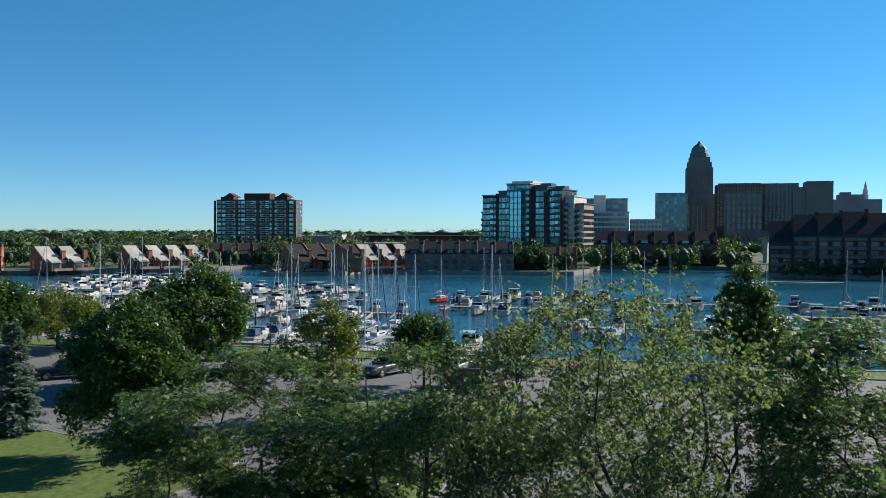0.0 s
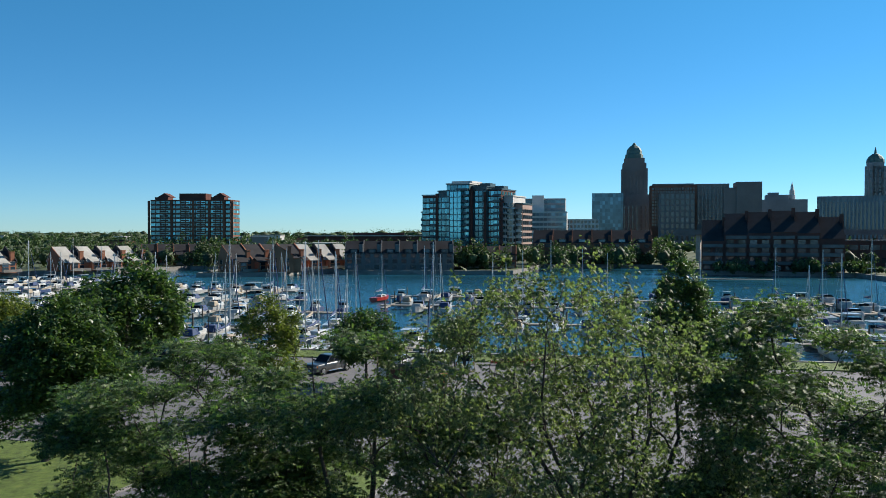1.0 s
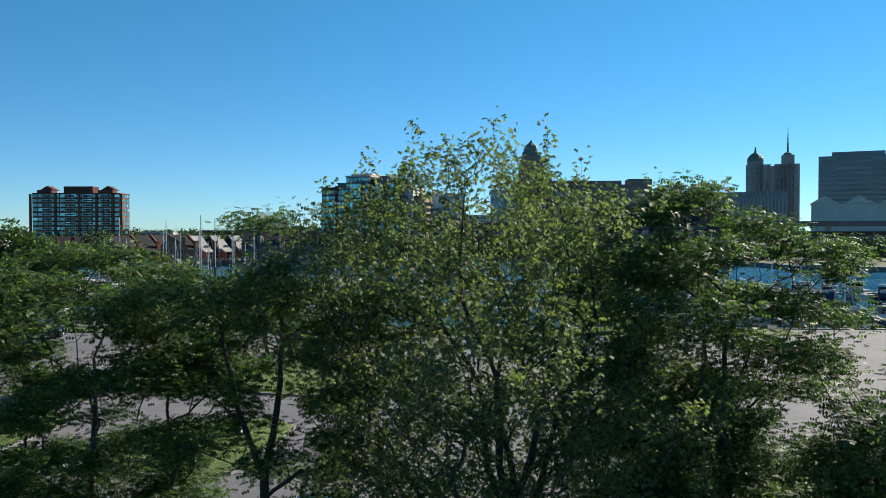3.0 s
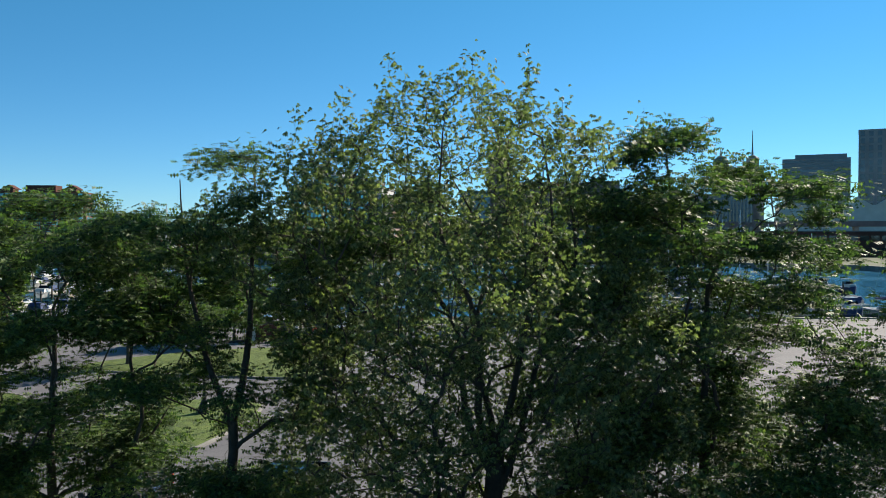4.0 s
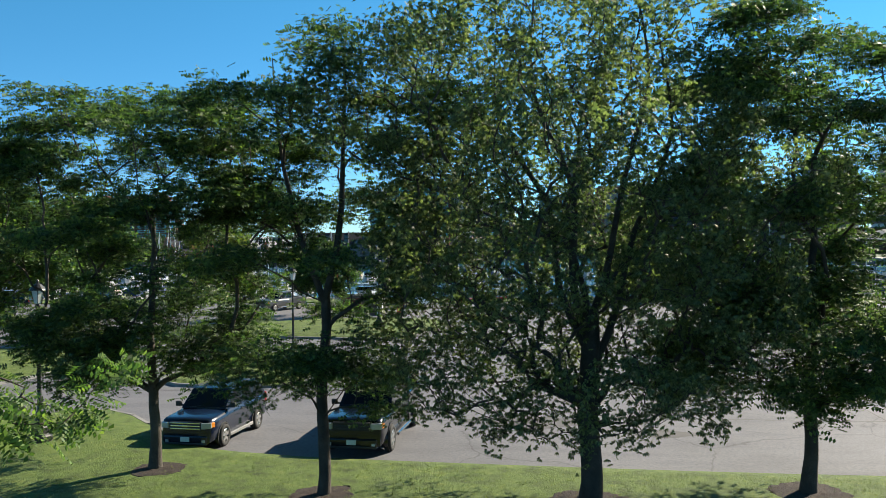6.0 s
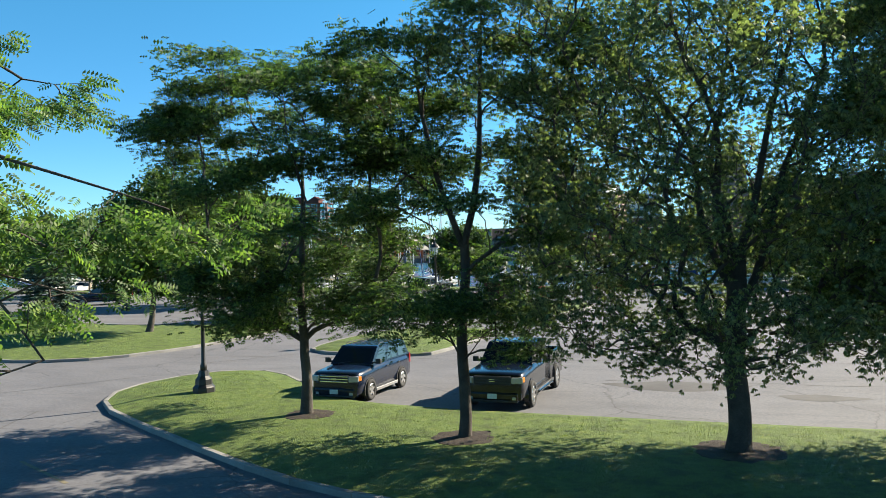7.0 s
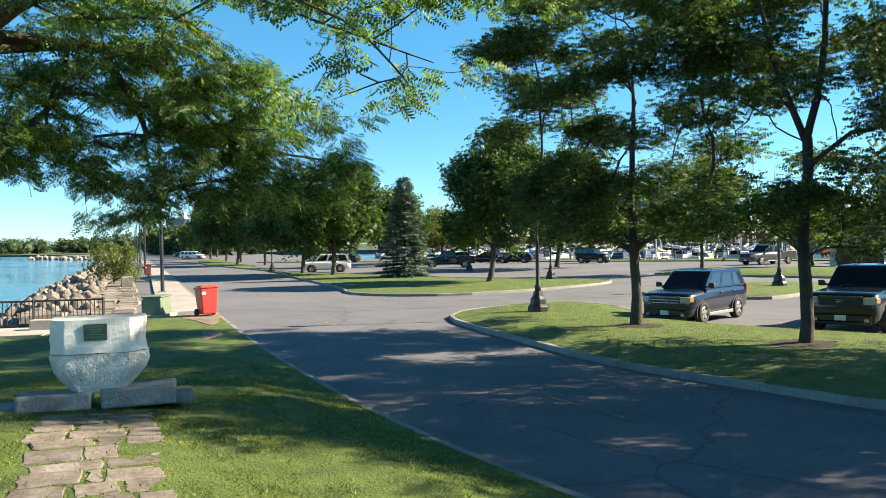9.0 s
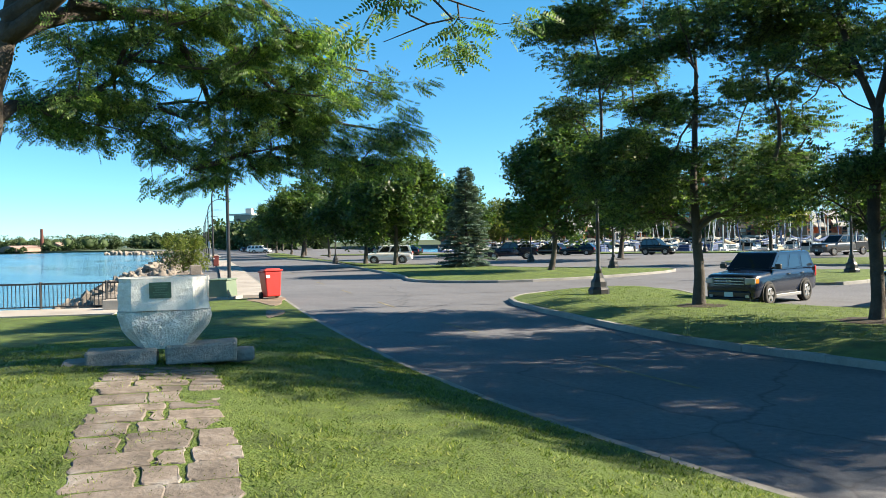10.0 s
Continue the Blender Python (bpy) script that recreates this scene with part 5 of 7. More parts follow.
def road_lamp(m, h=10.0):
    ob = thing("street_lamp", "tall dark steel street lamp with curved arm", "street lamp", "street lamps along the road", m=m)
    part("base_plate", boxed(((0, 0, 0.03), (0.45, 0.45, 0.08)), bevel=0.01), STEEL, ob)
    part("pole", tubed([(0, 0, 0), (0, 0, h * 0.4), (0, 0, h * 0.78)], [0.12, 0.105, 0.085], 12), BLACK, ob)
    pts = [(0, 0, h * 0.78)] + [(1.9 - 1.9 * math.cos(a), 0, h * 0.78 + (h * 0.22) * math.sin(a)) for a in [math.pi / 2 * k / 7 for k in range(1, 8)]] + [(2.9, 0, h * 1.0)]
    part("arm", tubed(pts, [0.08] * 4 + [0.06] * (len(pts) - 4), 8), BLACK, ob)
    part("luminaire", boxed(((3.15, 0, h - 0.02), (0.7, 0.28, 0.13)), bevel=0.04), STEEL, ob)
    return ob


road_lamp(facing(-46.8, 29.3, 59, 0.1), 14.5)
rl2 = road_lamp(facing(-84.5, 51.3, 59, 0.1), 9.8)
for k in range(1, 5):
    copy_thing(rl2, facing(-84.5 - 37.5 * k, 51.3 + 22.2 * k, 59, 0.1))
# sign and bin on the pavement
sgn = thing("sign_post", "small white sign on a thin post", "sign", m=place(-79, 47.5, 0.1))
part("post", tubed([(0, 0, 0), (0, 0, 2.6)], [0.035, 0.035], 8), STEEL, sgn)
part("panel", boxed(((0.03, -0.05, 2.3), (0.45, 0.03, 0.75)), bevel=0.005), PALE, sgn)


# ---- bins, cabinet ----
def bin_on_wheels(label, m, paint):
    ob = thing("wheelie_bin", label, "bin", m=m)
    bm = bmesh.new()
    box(bm, (0, 0, 0.56), (0.55, 0.6, 0.98), bevel=0.04)
    for v in bm.verts:
        k = 0.86 + 0.26 * (v.co.z / 1.05)
        v.co.x *= k
        v.co.y *= k
    part("body", bm, paint, ob)
    bm = boxed(((0, 0.0, 1.08), (0.66, 0.74, 0.07)), ((0, 0, 1.13), (0.52, 0.58, 0.06)), bevel=0.02)
    part("lid", bm, paint, ob)
    part("handle", tubed([(-0.24, 0.37, 1.02), (0.24, 0.37, 1.02)], [0.018, 0.018], 6), paint, ob)
    for s in (-1, 1):
        bm = bmesh.new()
        tube(bm, [(s * 0.25, 0.27, 0.14), (s * 0.32, 0.27, 0.14)], [0.14, 0.14], 16)
        part("wheel", bm, TYRE, ob)
    part("axle", tubed([(-0.3, 0.27, 0.14), (0.3, 0.27, 0.14)], [0.012, 0.012], 6), STEEL, ob)
    part("label_plate", boxed(((-0.2, -0.325, 0.85), (0.14, 0.01, 0.12))), PALE, ob, "small pale label")
    return ob


bin_on_wheels("bright red wheeled rubbish bin at the kerb", facing(-28.62, 19.7, 75, 0.12) @ Matrix.Rotation(radians(-5), 4, "X") @ Matrix.Diagonal((1.2, 1.15, 1.06, 1)), BIN_RED)
bin_on_wheels("dull red wheeled bin further along the pavement", facing(-77, 47, 60, 0.1), surface("bin_maroon", (0.2, 0.05, 0.04), 0.5, 0.2))
cab = thing("utility_cabinet", "low green utility cabinet on a concrete pad", "cabinet", m=facing(-30.74, 18.75, -50, 0.05))
part("pad", boxed(((0, 0, 0.08), (1.75, 1.15, 0.16)), bevel=0.01), CONCRETE, cab)
bm = bmesh.new()
box(bm, (0, 0, 0.5), (1.4, 0.8, 0.7), taper=(0.98, 0.9), bevel=0.03)
part("body", bm, BOX_GREEN, cab)
for s in (-1, 1):
    part("door", boxed(((s * 0.35, -0.395, 0.47), (0.66, 0.03, 0.58)), bevel=0.01), BOX_GREEN, cab)
part("lid", boxed(((0, 0, 0.88), (1.46, 0.82, 0.06)), bevel=0.02), BOX_GREEN, cab)

# ---- the stone monument ----
GZ = 0.735
mon = thing("stone_monument", "white stone block monument with green plaque", "monument", m=facing(-11.05, 5.4, 58, GZ) @ Matrix.Diagonal((0.83, 0.83, 0.83, 1)))
# x to the viewer's right, -y towards the path
def stone_block(bm, w, d, z0, z1, ch, bulge=0.0, bottom=1.0, seed=0, rough=0.0, n=7):
    """A block with cut front corners; bottom < 1 narrows its foot."""
    out = [(-w / 2, d / 2), (-w / 2, -d / 2 + ch), (-w / 2 + ch * 0.9, -d / 2), (w / 2 - ch * 0.9, -d / 2), (w / 2, -d / 2 + ch), (w / 2, d / 2)]
    pts = []
    for (x0, y0), (x1, y1) in zip(out, out[1:] + out[:1]):
        for k in range(n):
            pts.append((x0 + (x1 - x0) * k / n, y0 + (y1 - y0) * k / n))
    rings = []
    m = 9
    for j in range(m + 1):
        f = j / m
        z = z0 + (z1 - z0) * f
        k = 1.0 if f > 0.62 else 1 - (1 - bottom) * (1 - f / 0.62) ** 1.15
        ring = []
        for x, y in pts:
            q = noise.noise(Vector((x * 3.1 + seed, y * 3.1, z * 3.1))) * rough + noise.noise(Vector((x * 11 + seed, y * 11, z * 11))) * rough * 0.5
            ring.append(bm.verts.new((x * k * (1 + q), y * (0.5 + 0.5 * k) * (1 + q), z + (q * 0.4 if 0 < j < m else q * 0.15))))
        rings.append(ring)
    c = len(pts)
    for r0, r1 in zip(rings, rings[1:]):
        for j in range(c):
            bm.faces.new((r0[j], r0[(j + 1) % c], r1[(j + 1) % c], r1[j]))
    bm.faces.new(rings[0][::-1])
    bm.faces.new(rings[-1])


bm = bmesh.new()
stone_block(bm, 1.5, 0.95, 0.92, 1.48, 0.27, seed=1, rough=0.05)
part("upper_block", bm, WHITE_STONE, mon)
bm = bmesh.new()
stone_block(bm, 1.5, 0.95, 0.26, 0.905, 0.27, bottom=0.56, seed=3, rough=0.085, n=12)
part("lower_block", bm, WHITE_ROUGH, mon, "rough-hewn white lower stone")
plq = part("plaque", boxed(((-0.03, -0.487, 1.27), (0.36, 0.03, 0.27)), bevel=0.008), BRONZE, mon, "small green bronze plaque")
for k in range(5):
    part("text_bar", boxed(((-0.03 + 0.01 * (k % 2), -0.505, 1.36 - 0.042 * k), (0.26 - 0.05 * (k % 3), 0.006, 0.014))), surface("bronze_letters", (0.08, 0.16, 0.12), 0.4, 0.1, metal=0.4), plq)
for x, y, w, d, h, rz, lab in [(-0.70, -0.12, 1.15, 0.55, 0.30, 0.03, "rough grey granite slab"), (0.62, -0.1, 1.2, 0.6, 0.34, -0.04, "grey granite slab with worn edges"), (-1.0, 0.05, 1.35, 0.75, 0.16, 0.08, "low grey granite slab"), (1.15, 0.12, 0.75, 0.6, 0.2, -0.1, "low grey granite slab")]:
    bm = bmesh.new()
    box(bm, (0, 0, h / 2), (w, d, h), bevel=0.045)
    bmesh.ops.subdivide_edges(bm, edges=list(bm.edges), cuts=2, use_grid_fill=True)
    for v in bm.verts:
        q = noise.noise(v.co * 4 + Vector((x * 7, y, 0)))
        v.co += v.normal * q * 0.025
    ob = part("foot_stone", bm, GREY_STONE, mon, lab)
    ob.location, ob.rotation_euler = (x, y - 0.05, -0.02 if h > 0.25 else -0.06), (0, 0.02 * math.sin(x * 9), rz)

# flagstone path
path_ob = thing("stone_path", "path of uneven brown flagstones with grass joints", "path", kind="structure")
U, V = Vector((0.874, -0.486)), Vector((0.486, 0.874))
rng = np.random.default_rng(8)
s = 0.1
row = 0
rows_cut = [[-0.70, -0.1, 0.25, 0.7], [-0.66, 0.1, 0.70], [-0.72, -0.1, 0.10, 0.68], [-0.74, -0.22, 0.26, 0.72], [-0.78, -0.3, 0.36, 0.74], [-0.68, 0.02, 0.3, 0.76]]
while s < 9.2:
    ln = rng.uniform(0.30, 0.66) if row > 3 else rng.uniform(0.22, 0.36)
    cuts = rows_cut[row % 6]
    for a, b in zip(cuts, cuts[1:]):
        g = 0.014 + 0.02 * rng.uniform()
        corners = [Vector((s + 0.02 + rng.uniform(-0.05, 0.05), a + g + rng.uniform(-0.03, 0.03))), Vector((s + 0.02 + rng.uniform(-0.05, 0.05), b - g + rng.uniform(-0.03, 0.03))),
                   Vector((s + ln - 0.02 + rng.uniform(-0.04, 0.04), b - g + rng.uniform(-0.03, 0.03))), Vector((s + ln - 0.02 + rng.uniform(-0.04, 0.04), a + g + rng.uniform(-0.03, 0.03)))]
        ring = []
        for k in range(4):
            p, q = corners[k], corners[(k + 1) % 4]
            for f in (0.05, 0.2, 0.5, 0.8, 0.95):
                e = p.lerp(q, f)
                ring.append(e + Vector((rng.normal() * 0.012, rng.normal() * 0.012)))
        ring = [Vector((-10.55, 5.05)) + U * e.x + V * e.y for e in ring]
        n = len(ring)
        if sum(r.x * ring[(i + 1) % n].y - r.y * ring[(i + 1) % n].x for i, r in enumerate(ring)) < 0:
            ring = ring[::-1]
        bm = bmesh.new()
        tilt, rise = rng.uniform(-0.02, 0.02), rng.uniform(0.004, 0.016)
        lo, hi, top = [], [], []
        c = sum(ring, Vector((0, 0))) / n
        for p in ring:
            z = float(lawn_z(p.x, p.y)) + tilt * (p.x - c.x)
            lo.append(bm.verts.new((p.x, p.y, z - 0.05)))
            hi.append(bm.verts.new((p.x, p.y, z + rise - 0.01)))
            top.append(bm.verts.new((c.x + (p.x - c.x) * 0.95, c.y + (p.y - c.y) * 0.95, z + rise + 0.004 * noise.noise(Vector((p.x * 9, p.y * 9, 0))))))
        bm.faces.new(top)
        for k in range(n):
            bm.faces.new((lo[k], lo[(k + 1) % n], hi[(k + 1) % n], hi[k]))
            bm.faces.new((hi[k], hi[(k + 1) % n], top[(k + 1) % n], top[k]))
        part("flagstone", bm, FLAG, path_ob)
    s += ln
    row += 1

# ---- lake rail ----
rail = thing("lake_railing", "dark metal picket railing along the lake walk", "railing")
RAIL_0, RAIL_W = Vector((-28.6, 15.2, 0)), Vector((-0.682, -0.731, 0))
for name, z, r in (("top_rail", 1.1, 0.035), ("bottom_rail", 0.24, 0.025)):
    part(name, tubed([tuple(RAIL_0 + RAIL_W * d + Vector((0, 0, z))) for d in (0, 10, 28)], [r] * 3, 8), BLACK, rail)
pme = link_mesh("picket", boxed(((0, 0, 0.66), (0.022, 0.022, 0.88))), BLACK)
for k in range(186):
    o = new("picket", pme)
    o.parent, o.location = rail, RAIL_0 + RAIL_W * (0.15 + 0.15 * k)
post_me = link_mesh("post", boxed(((0, 0, 0.6), (0.08, 0.08, 1.16)), bevel=0.008), BLACK)
for k in range(12):
    o = new("post", post_me)
    o.parent, o.location = rail, RAIL_0 + RAIL_W * 2.4 * k
bm = boxed(((0, 0, 0.24), (1.0, 0.5, 0.44)), bevel=0.03)
whole("concrete_block", bm, CONCRETE, "low pale concrete block by the railing", "block", m=facing(-29.0, 13.3, 47, 0.05))

# ---- shore rocks ----
rock_meshes = []
for k in range(7):
    bm = bmesh.new()
    bmesh.ops.create_icosphere(bm, subdivisions=1, radius=0.56)
    for v in bm.verts:
        d = (v.co + Vector((noise.noise(v.co * 9 + Vector((k, 0, 0))), noise.noise(v.co * 9 + Vector((0, k, 0))), noise.noise(v.co * 9 + Vector((0, 0, k))))) * 0.3).normalized()
        v.co = d * 0.56
        cut = min(1.0, 0.62 / max(0.01, max(abs(d.dot(Vector((math.cos(a + k), math.sin(a + k), 0.4 * math.sin(3 * a)))) / 1.0) for a in (0.3, 1.4, 2.6))))
        v.co *= cut * (1 + 0.5 * noise.noise(d * 1.7 + Vector((k * 5, 0, 0))))
        v.co.z *= 0.72
    rock_meshes.append(link_mesh("rock", bm, ROCK))
bank = thing("shore_rocks", "heaped pale brown boulders along the lake shore", "rocks", kind="structure")
rng = np.random.default_rng(9)
u, w = Vector((-0.862, 0.507)), Vector((-0.507, -0.862))
for k in range(300):
    a = rng.uniform(0, 1) ** 1.4 * 95
    b = rng.uniform(-0.6, 4.2)
    p = Vector((-35.6, 17.0)) + u * a + w * (b - 0.4 + 1.8 * min(1, a / 10))
    o = new("rock", rock_meshes[k % 7])
    o.parent = bank
    sz = rng.uniform(0.6, 1.5) if a > 6 else rng.uniform(0.5, 1.0)
    o.location = (p.x, p.y, (0.25 if a > 6 else 0.0) - 0.5 * max(0, b) + rng.uniform(-0.1, 0.25))
    o.rotation_euler, o.scale = (rng.uniform(0, 6), rng.uniform(0, 6), rng.uniform(0, 6)), (sz, sz * rng.uniform(0.7, 1.1), sz * rng.uniform(0.7, 1))
# the bank below the rocks: a slope and a jumble of smaller stones on it
bm = bmesh.new()
prof = [(-1.6, 0.02), (1.2, 0.0), (3.2, -0.7), (6.5, -2.6), (6.5, -3.6), (-1.6, -3.6)]
ends = []
for a in (0.0, 330.0):
    ends.append([bm.verts.new((*(Vector((-35.6, 17.6)) + u * a + w * b), z)) for b, z in prof])
for k in range(6):
    bm.faces.new((ends[0][k], ends[0][(k + 1) % 6], ends[1][(k + 1) % 6], ends[1][k]))
bm.faces.new(ends[0][::-1])
bm.faces.new(ends[1])
bmesh.ops.recalc_face_normals(bm, faces=bm.faces)
part("slope", bm, ROCK, bank)
base_v = [np.array([v.co[:] for v in me.vertices]) for me in rock_meshes]
base_f = np.array([p.vertices[:] for p in rock_meshes[0].polygons])
RV, RF, count = [], [], 0
for k in range(620):
    a = rng.uniform(0, 1) ** 1.7 * 300
    b = rng.uniform(-0.7, 5.2)
    p = Vector((-35.6, 17.6)) + u * a + w * b
    sz = rng.uniform(0.45, 1.1) * (1 + a / 220)
    rot = np.array(Matrix.Rotation(rng.uniform(0, 6), 3, "X") @ Matrix.Rotation(rng.uniform(0, 6), 3, "Z"))
    v = (base_v[k % 7] * np.array([1.25, 0.95, 0.8]) * sz) @ rot.T
    RV.append(v + np.array([p.x, p.y, 0.22 - 0.42 * max(0.0, b - 0.8) + rng.uniform(-0.1, 0.2)]))
    RF.append(base_f + count)
    count += len(v)
o = new("loose_stones", mesh_np("loose_stones", np.concatenate(RV), np.concatenate(RF), ROCK))
o.parent = bank
tagged(o, kind="stuff")
bm = bmesh.new()
for k in range(40):
    q = Vector((-312, 176)) + Vector((-1, 0.15)) * (k * 2.4) + Vector((0, rng.uniform(-3, 3)))
    bmesh.ops.create_icosphere(bm, subdivisions=1, radius=rng.uniform(0.8, 1.6), matrix=Matrix.Translation((q.x, q.y, rng.uniform(-1.6, -0.3))) @ Matrix.Rotation(k, 4, "Z"))
for v in bm.verts:
    v.co += Vector((noise.noise(v.co * 0.9), noise.noise(v.co * 0.9 + Vector((9, 0, 0))), noise.noise(v.co * 0.9 + Vector((0, 9, 0))))) * 0.5
part("far_rocks", bm, ROCK, bank)
tagged(bank.children[-1], kind="stuff")
# loose slab behind the monument
bm = boxed(((0, 0, 0.4), (1.5, 0.8, 0.8)), bevel=0.05)
whole("stone_slab", bm, ROCK, "large squared brown stone among the rocks", "stone", m=facing(-55.5, 32.0, 150, 0.1))


# ---- marina ----
def dock(x0, x1, y, w=2.0, fingers=True):
    ob = thing("dock", "weathered wooden dock with mooring piles", "dock", "docks of the marina")
    part("deck", boxed((((x0 + x1) / 2, y, -0.75), (x1 - x0, w, 0.25))), DOCK, ob)
    k = x0 + 2
    while fingers and k < x1:
        for s in (-1, 1):
            part("finger", boxed(((k, y + s * (w / 2 + 3.0), -0.77), (0.9, 6.0, 0.2))), DOCK, ob)
            part("mooring_post", tubed([(k + 0.6, y + s * (w / 2 + 6.0), -3.5), (k + 0.6, y + s * (w / 2 + 6.0), 0.9)], [0.16, 0.14], 7), PILE, ob)
        part("pedestal", boxed(((k, y + 0.7, -0.1), (0.25, 0.22, 1.1)), bevel=0.03), WHITE_GEL, ob, "white power pedestal")
        k += 9.0
    return ob


def hull(bm, L, B, free, keel=-0.35, sheer=0.25):
    """A pointed boat hull, bow to +x, waterline at z 0."""
    st = []
    for f, bw, dz in ((-0.5, 0.86, 0.0), (-0.25, 1.0, 0.0), (0.05, 1.0, 0.1), (0.25, 0.82, 0.35), (0.4, 0.48, 0.7), (0.5, 0.04, 1.0)):
        x = f * L
        top = free + sheer * dz
        st.append([(x, -B / 2 * bw, top), (x - 0.02 * L * dz, -B / 2 * bw * 0.86, free * 0.3), (x - 0.08 * L * dz, 0, keel + 0.3 * dz), (x - 0.02 * L * dz, B / 2 * bw * 0.86, free * 0.3), (x, B / 2 * bw, top)])
    rings = [[bm.verts.new(p) for p in r] for r in st]
    for r0, r1 in zip(rings, rings[1:]):
        for k in range(4):
            bm.faces.new((r0[k], r0[k + 1], r1[k + 1], r1[k]))
        bm.faces.new((r0[4], r0[0], r1[0], r1[4]))
    bm.faces.new(rings[0][::-1])
    bm.faces.new(rings[-1])
    bmesh.ops.recalc_face_normals(bm, faces=bm.faces)


def sailboat(label, L, mast, cover, m, hull_mat=None):
    ob = thing("sailboat", label, "boat", "boats in the marina", m=m)
    bm = bmesh.new()
    hull(bm, L, L * 0.3, 1.0)
    part("hull", bm, hull_mat or WHITE_GEL, ob)
    bm = bmesh.new()
    box(bm, (L * 0.02, 0, 1.3), (L * 0.36, L * 0.17, 0.5), taper=(0.85, 0.8), bevel=0.06)
    part("cabin", bm, WHITE_GEL, ob)
    for s in (-1, 1):
        part("port_light", boxed(((L * 0.02, s * L * 0.083, 1.32), (L * 0.2, 0.03, 0.14))), CARGLASS, ob)
    mx = L * 0.08
    part("mast", tubed([(mx, 0, 1.0), (mx, 0, mast)], [0.09, 0.06], 6), ALU, ob)
    part("boom", tubed([(mx, 0, 2.4), (-L * 0.36, 0, 2.3)], [0.06, 0.05], 6), ALU, ob)
    part("sail_cover", tubed([(mx - 0.1, 0, 2.95), (-L * 0.1, 0, 2.6), (-L * 0.35, 0, 2.45)], [0.2, 0.2, 0.1], 8), cover, ob)
    part("spreader", tubed([(mx, -0.8, mast * 0.58), (mx, 0.8, mast * 0.58)], [0.03, 0.03], 5), ALU, ob)
    for p in ((L * 0.49, 0, 1.3), (-L * 0.48, 0, 1.1)):
        part("stay", tubed([p, (mx, 0, mast * 0.98)], [0.014, 0.012], 4), ALU, ob)
    part("furled_jib", tubed([(L * 0.47, 0, 1.5), (mx + L * 0.06, 0, mast * 0.84)], [0.09, 0.05], 6), WHITE_GEL if cover is TAN_CANVAS else cover, ob)
    return ob


def cruiser(label, L, m, canvas=None, accent=None):
    ob = thing("motorboat", label, "boat", "boats in the marina", m=m)
    bm = bmesh.new()
    hull(bm, L, L * 0.34, 1.15, sheer=0.4)
    part("hull", bm, accent or WHITE_GEL, ob)
    bm = bmesh.new()
    box(bm, (L * 0.1, 0, 1.55), (L * 0.5, L * 0.26, 0.7), taper=(0.7, 0.8), bevel=0.1)
    part("cabin", bm, WHITE_GEL, ob)
    bm = bmesh.new()
    box(bm, (L * 0.0, 0, 2.05), (L * 0.2, L * 0.25, 0.5), taper=(0.6, 0.85))
    part("windscreen", bm, CARGLASS, ob)
    if canvas:
        bm = bmesh.new()
        box(bm, (-L * 0.2, 0, 1.75), (L * 0.36, L * 0.27, 0.95), taper=(0.62, 0.72), bevel=0.14)
        part("canopy", bm, canvas, ob)
    else:
        part("bimini", boxed(((-L * 0.12, 0, 2.75), (L * 0.3, L * 0.27, 0.08)), bevel=0.03), WHITE_GEL, ob)
        for s in (-1, 1):
            for x in (-0.22,):
                part("bimini_post", tubed([(x * L, s * L * 0.12, 1.1), (x * L, s * L * 0.12, 2.72)], [0.025, 0.025], 5), ALU, ob)
    rl_pts = [(L * 0.1, -L * 0.15, 1.75), (L * 0.3, -L * 0.12, 1.9), (L * 0.47, 0, 2.05), (L * 0.3, L * 0.12, 1.9), (L * 0.1, L * 0.15, 1.75)]
    part("bow_rail", tubed(rl_pts, [0.025] * 5, 5), ALU, ob)
    return ob


PIERS = [(-125, -74, 207), (-118, -62, 180), (-100, -44, 152), (-86, -34, 124), (-46, -8, 196), (-42, 2, 170), (18, 78, 166), (-14, 60, 138), (-4, 60, 190), (-178, -130, 234), (-168, -130, 206), (-150, -122, 178), (-138, -104, 150), (-98, -64, 113), (-60, -14, 106), (12, 60, 119)]
for x0, x1, y in PIERS:
    dock(x0, x1, y)
dock(35, 62, 286, 2.4, False)
WZ = -1.5
s_boats = [sailboat("white sailing boat with navy sail cover at its mooring", 9.5, 13.0, NAVY, facing(-38.5, 200, 92, WZ)),
           sailboat("white sailing boat with tan sail cover at its mooring", 8.5, 11.5, TAN_CANVAS, facing(-30, 174, 88, WZ)),
           sailboat("white ketch-sized sailing boat with tall mast", 11.0, 15.0, NAVY, facing(-57, 146, 95, WZ)),
           sailboat("red-hulled sailing boat among white boats", 8.5, 11.0, NAVY, facing(-47, 190, 80, WZ), BOAT_RED)]
for x, y, a in ((-46, 131.5, 84), (-41, 133.5, 96), (-36.5, 130, 90), (-52.5, 133, 88)):
    copy_thing(s_boats[0], facing(x, y, a, WZ))
m_boats = [cruiser("white motor cruiser with hard top", 9.0, facing(-80, 202, 100, WZ)),
           cruiser("white motor cruiser under navy canvas", 8.0, facing(-72, 146, -88, WZ), NAVY),
           cruiser("white motorboat under tan canvas", 6.8, facing(-62, 118, 92, WZ), TAN_CANVAS),
           cruiser("small motorboat with a navy hull", 6.0, facing(-48, 130, 95, WZ), None, NAVY),
           cruiser("large white motor yacht", 12.0, facing(-89, 212, 170, WZ))]
rng = np.random.default_rng(17)
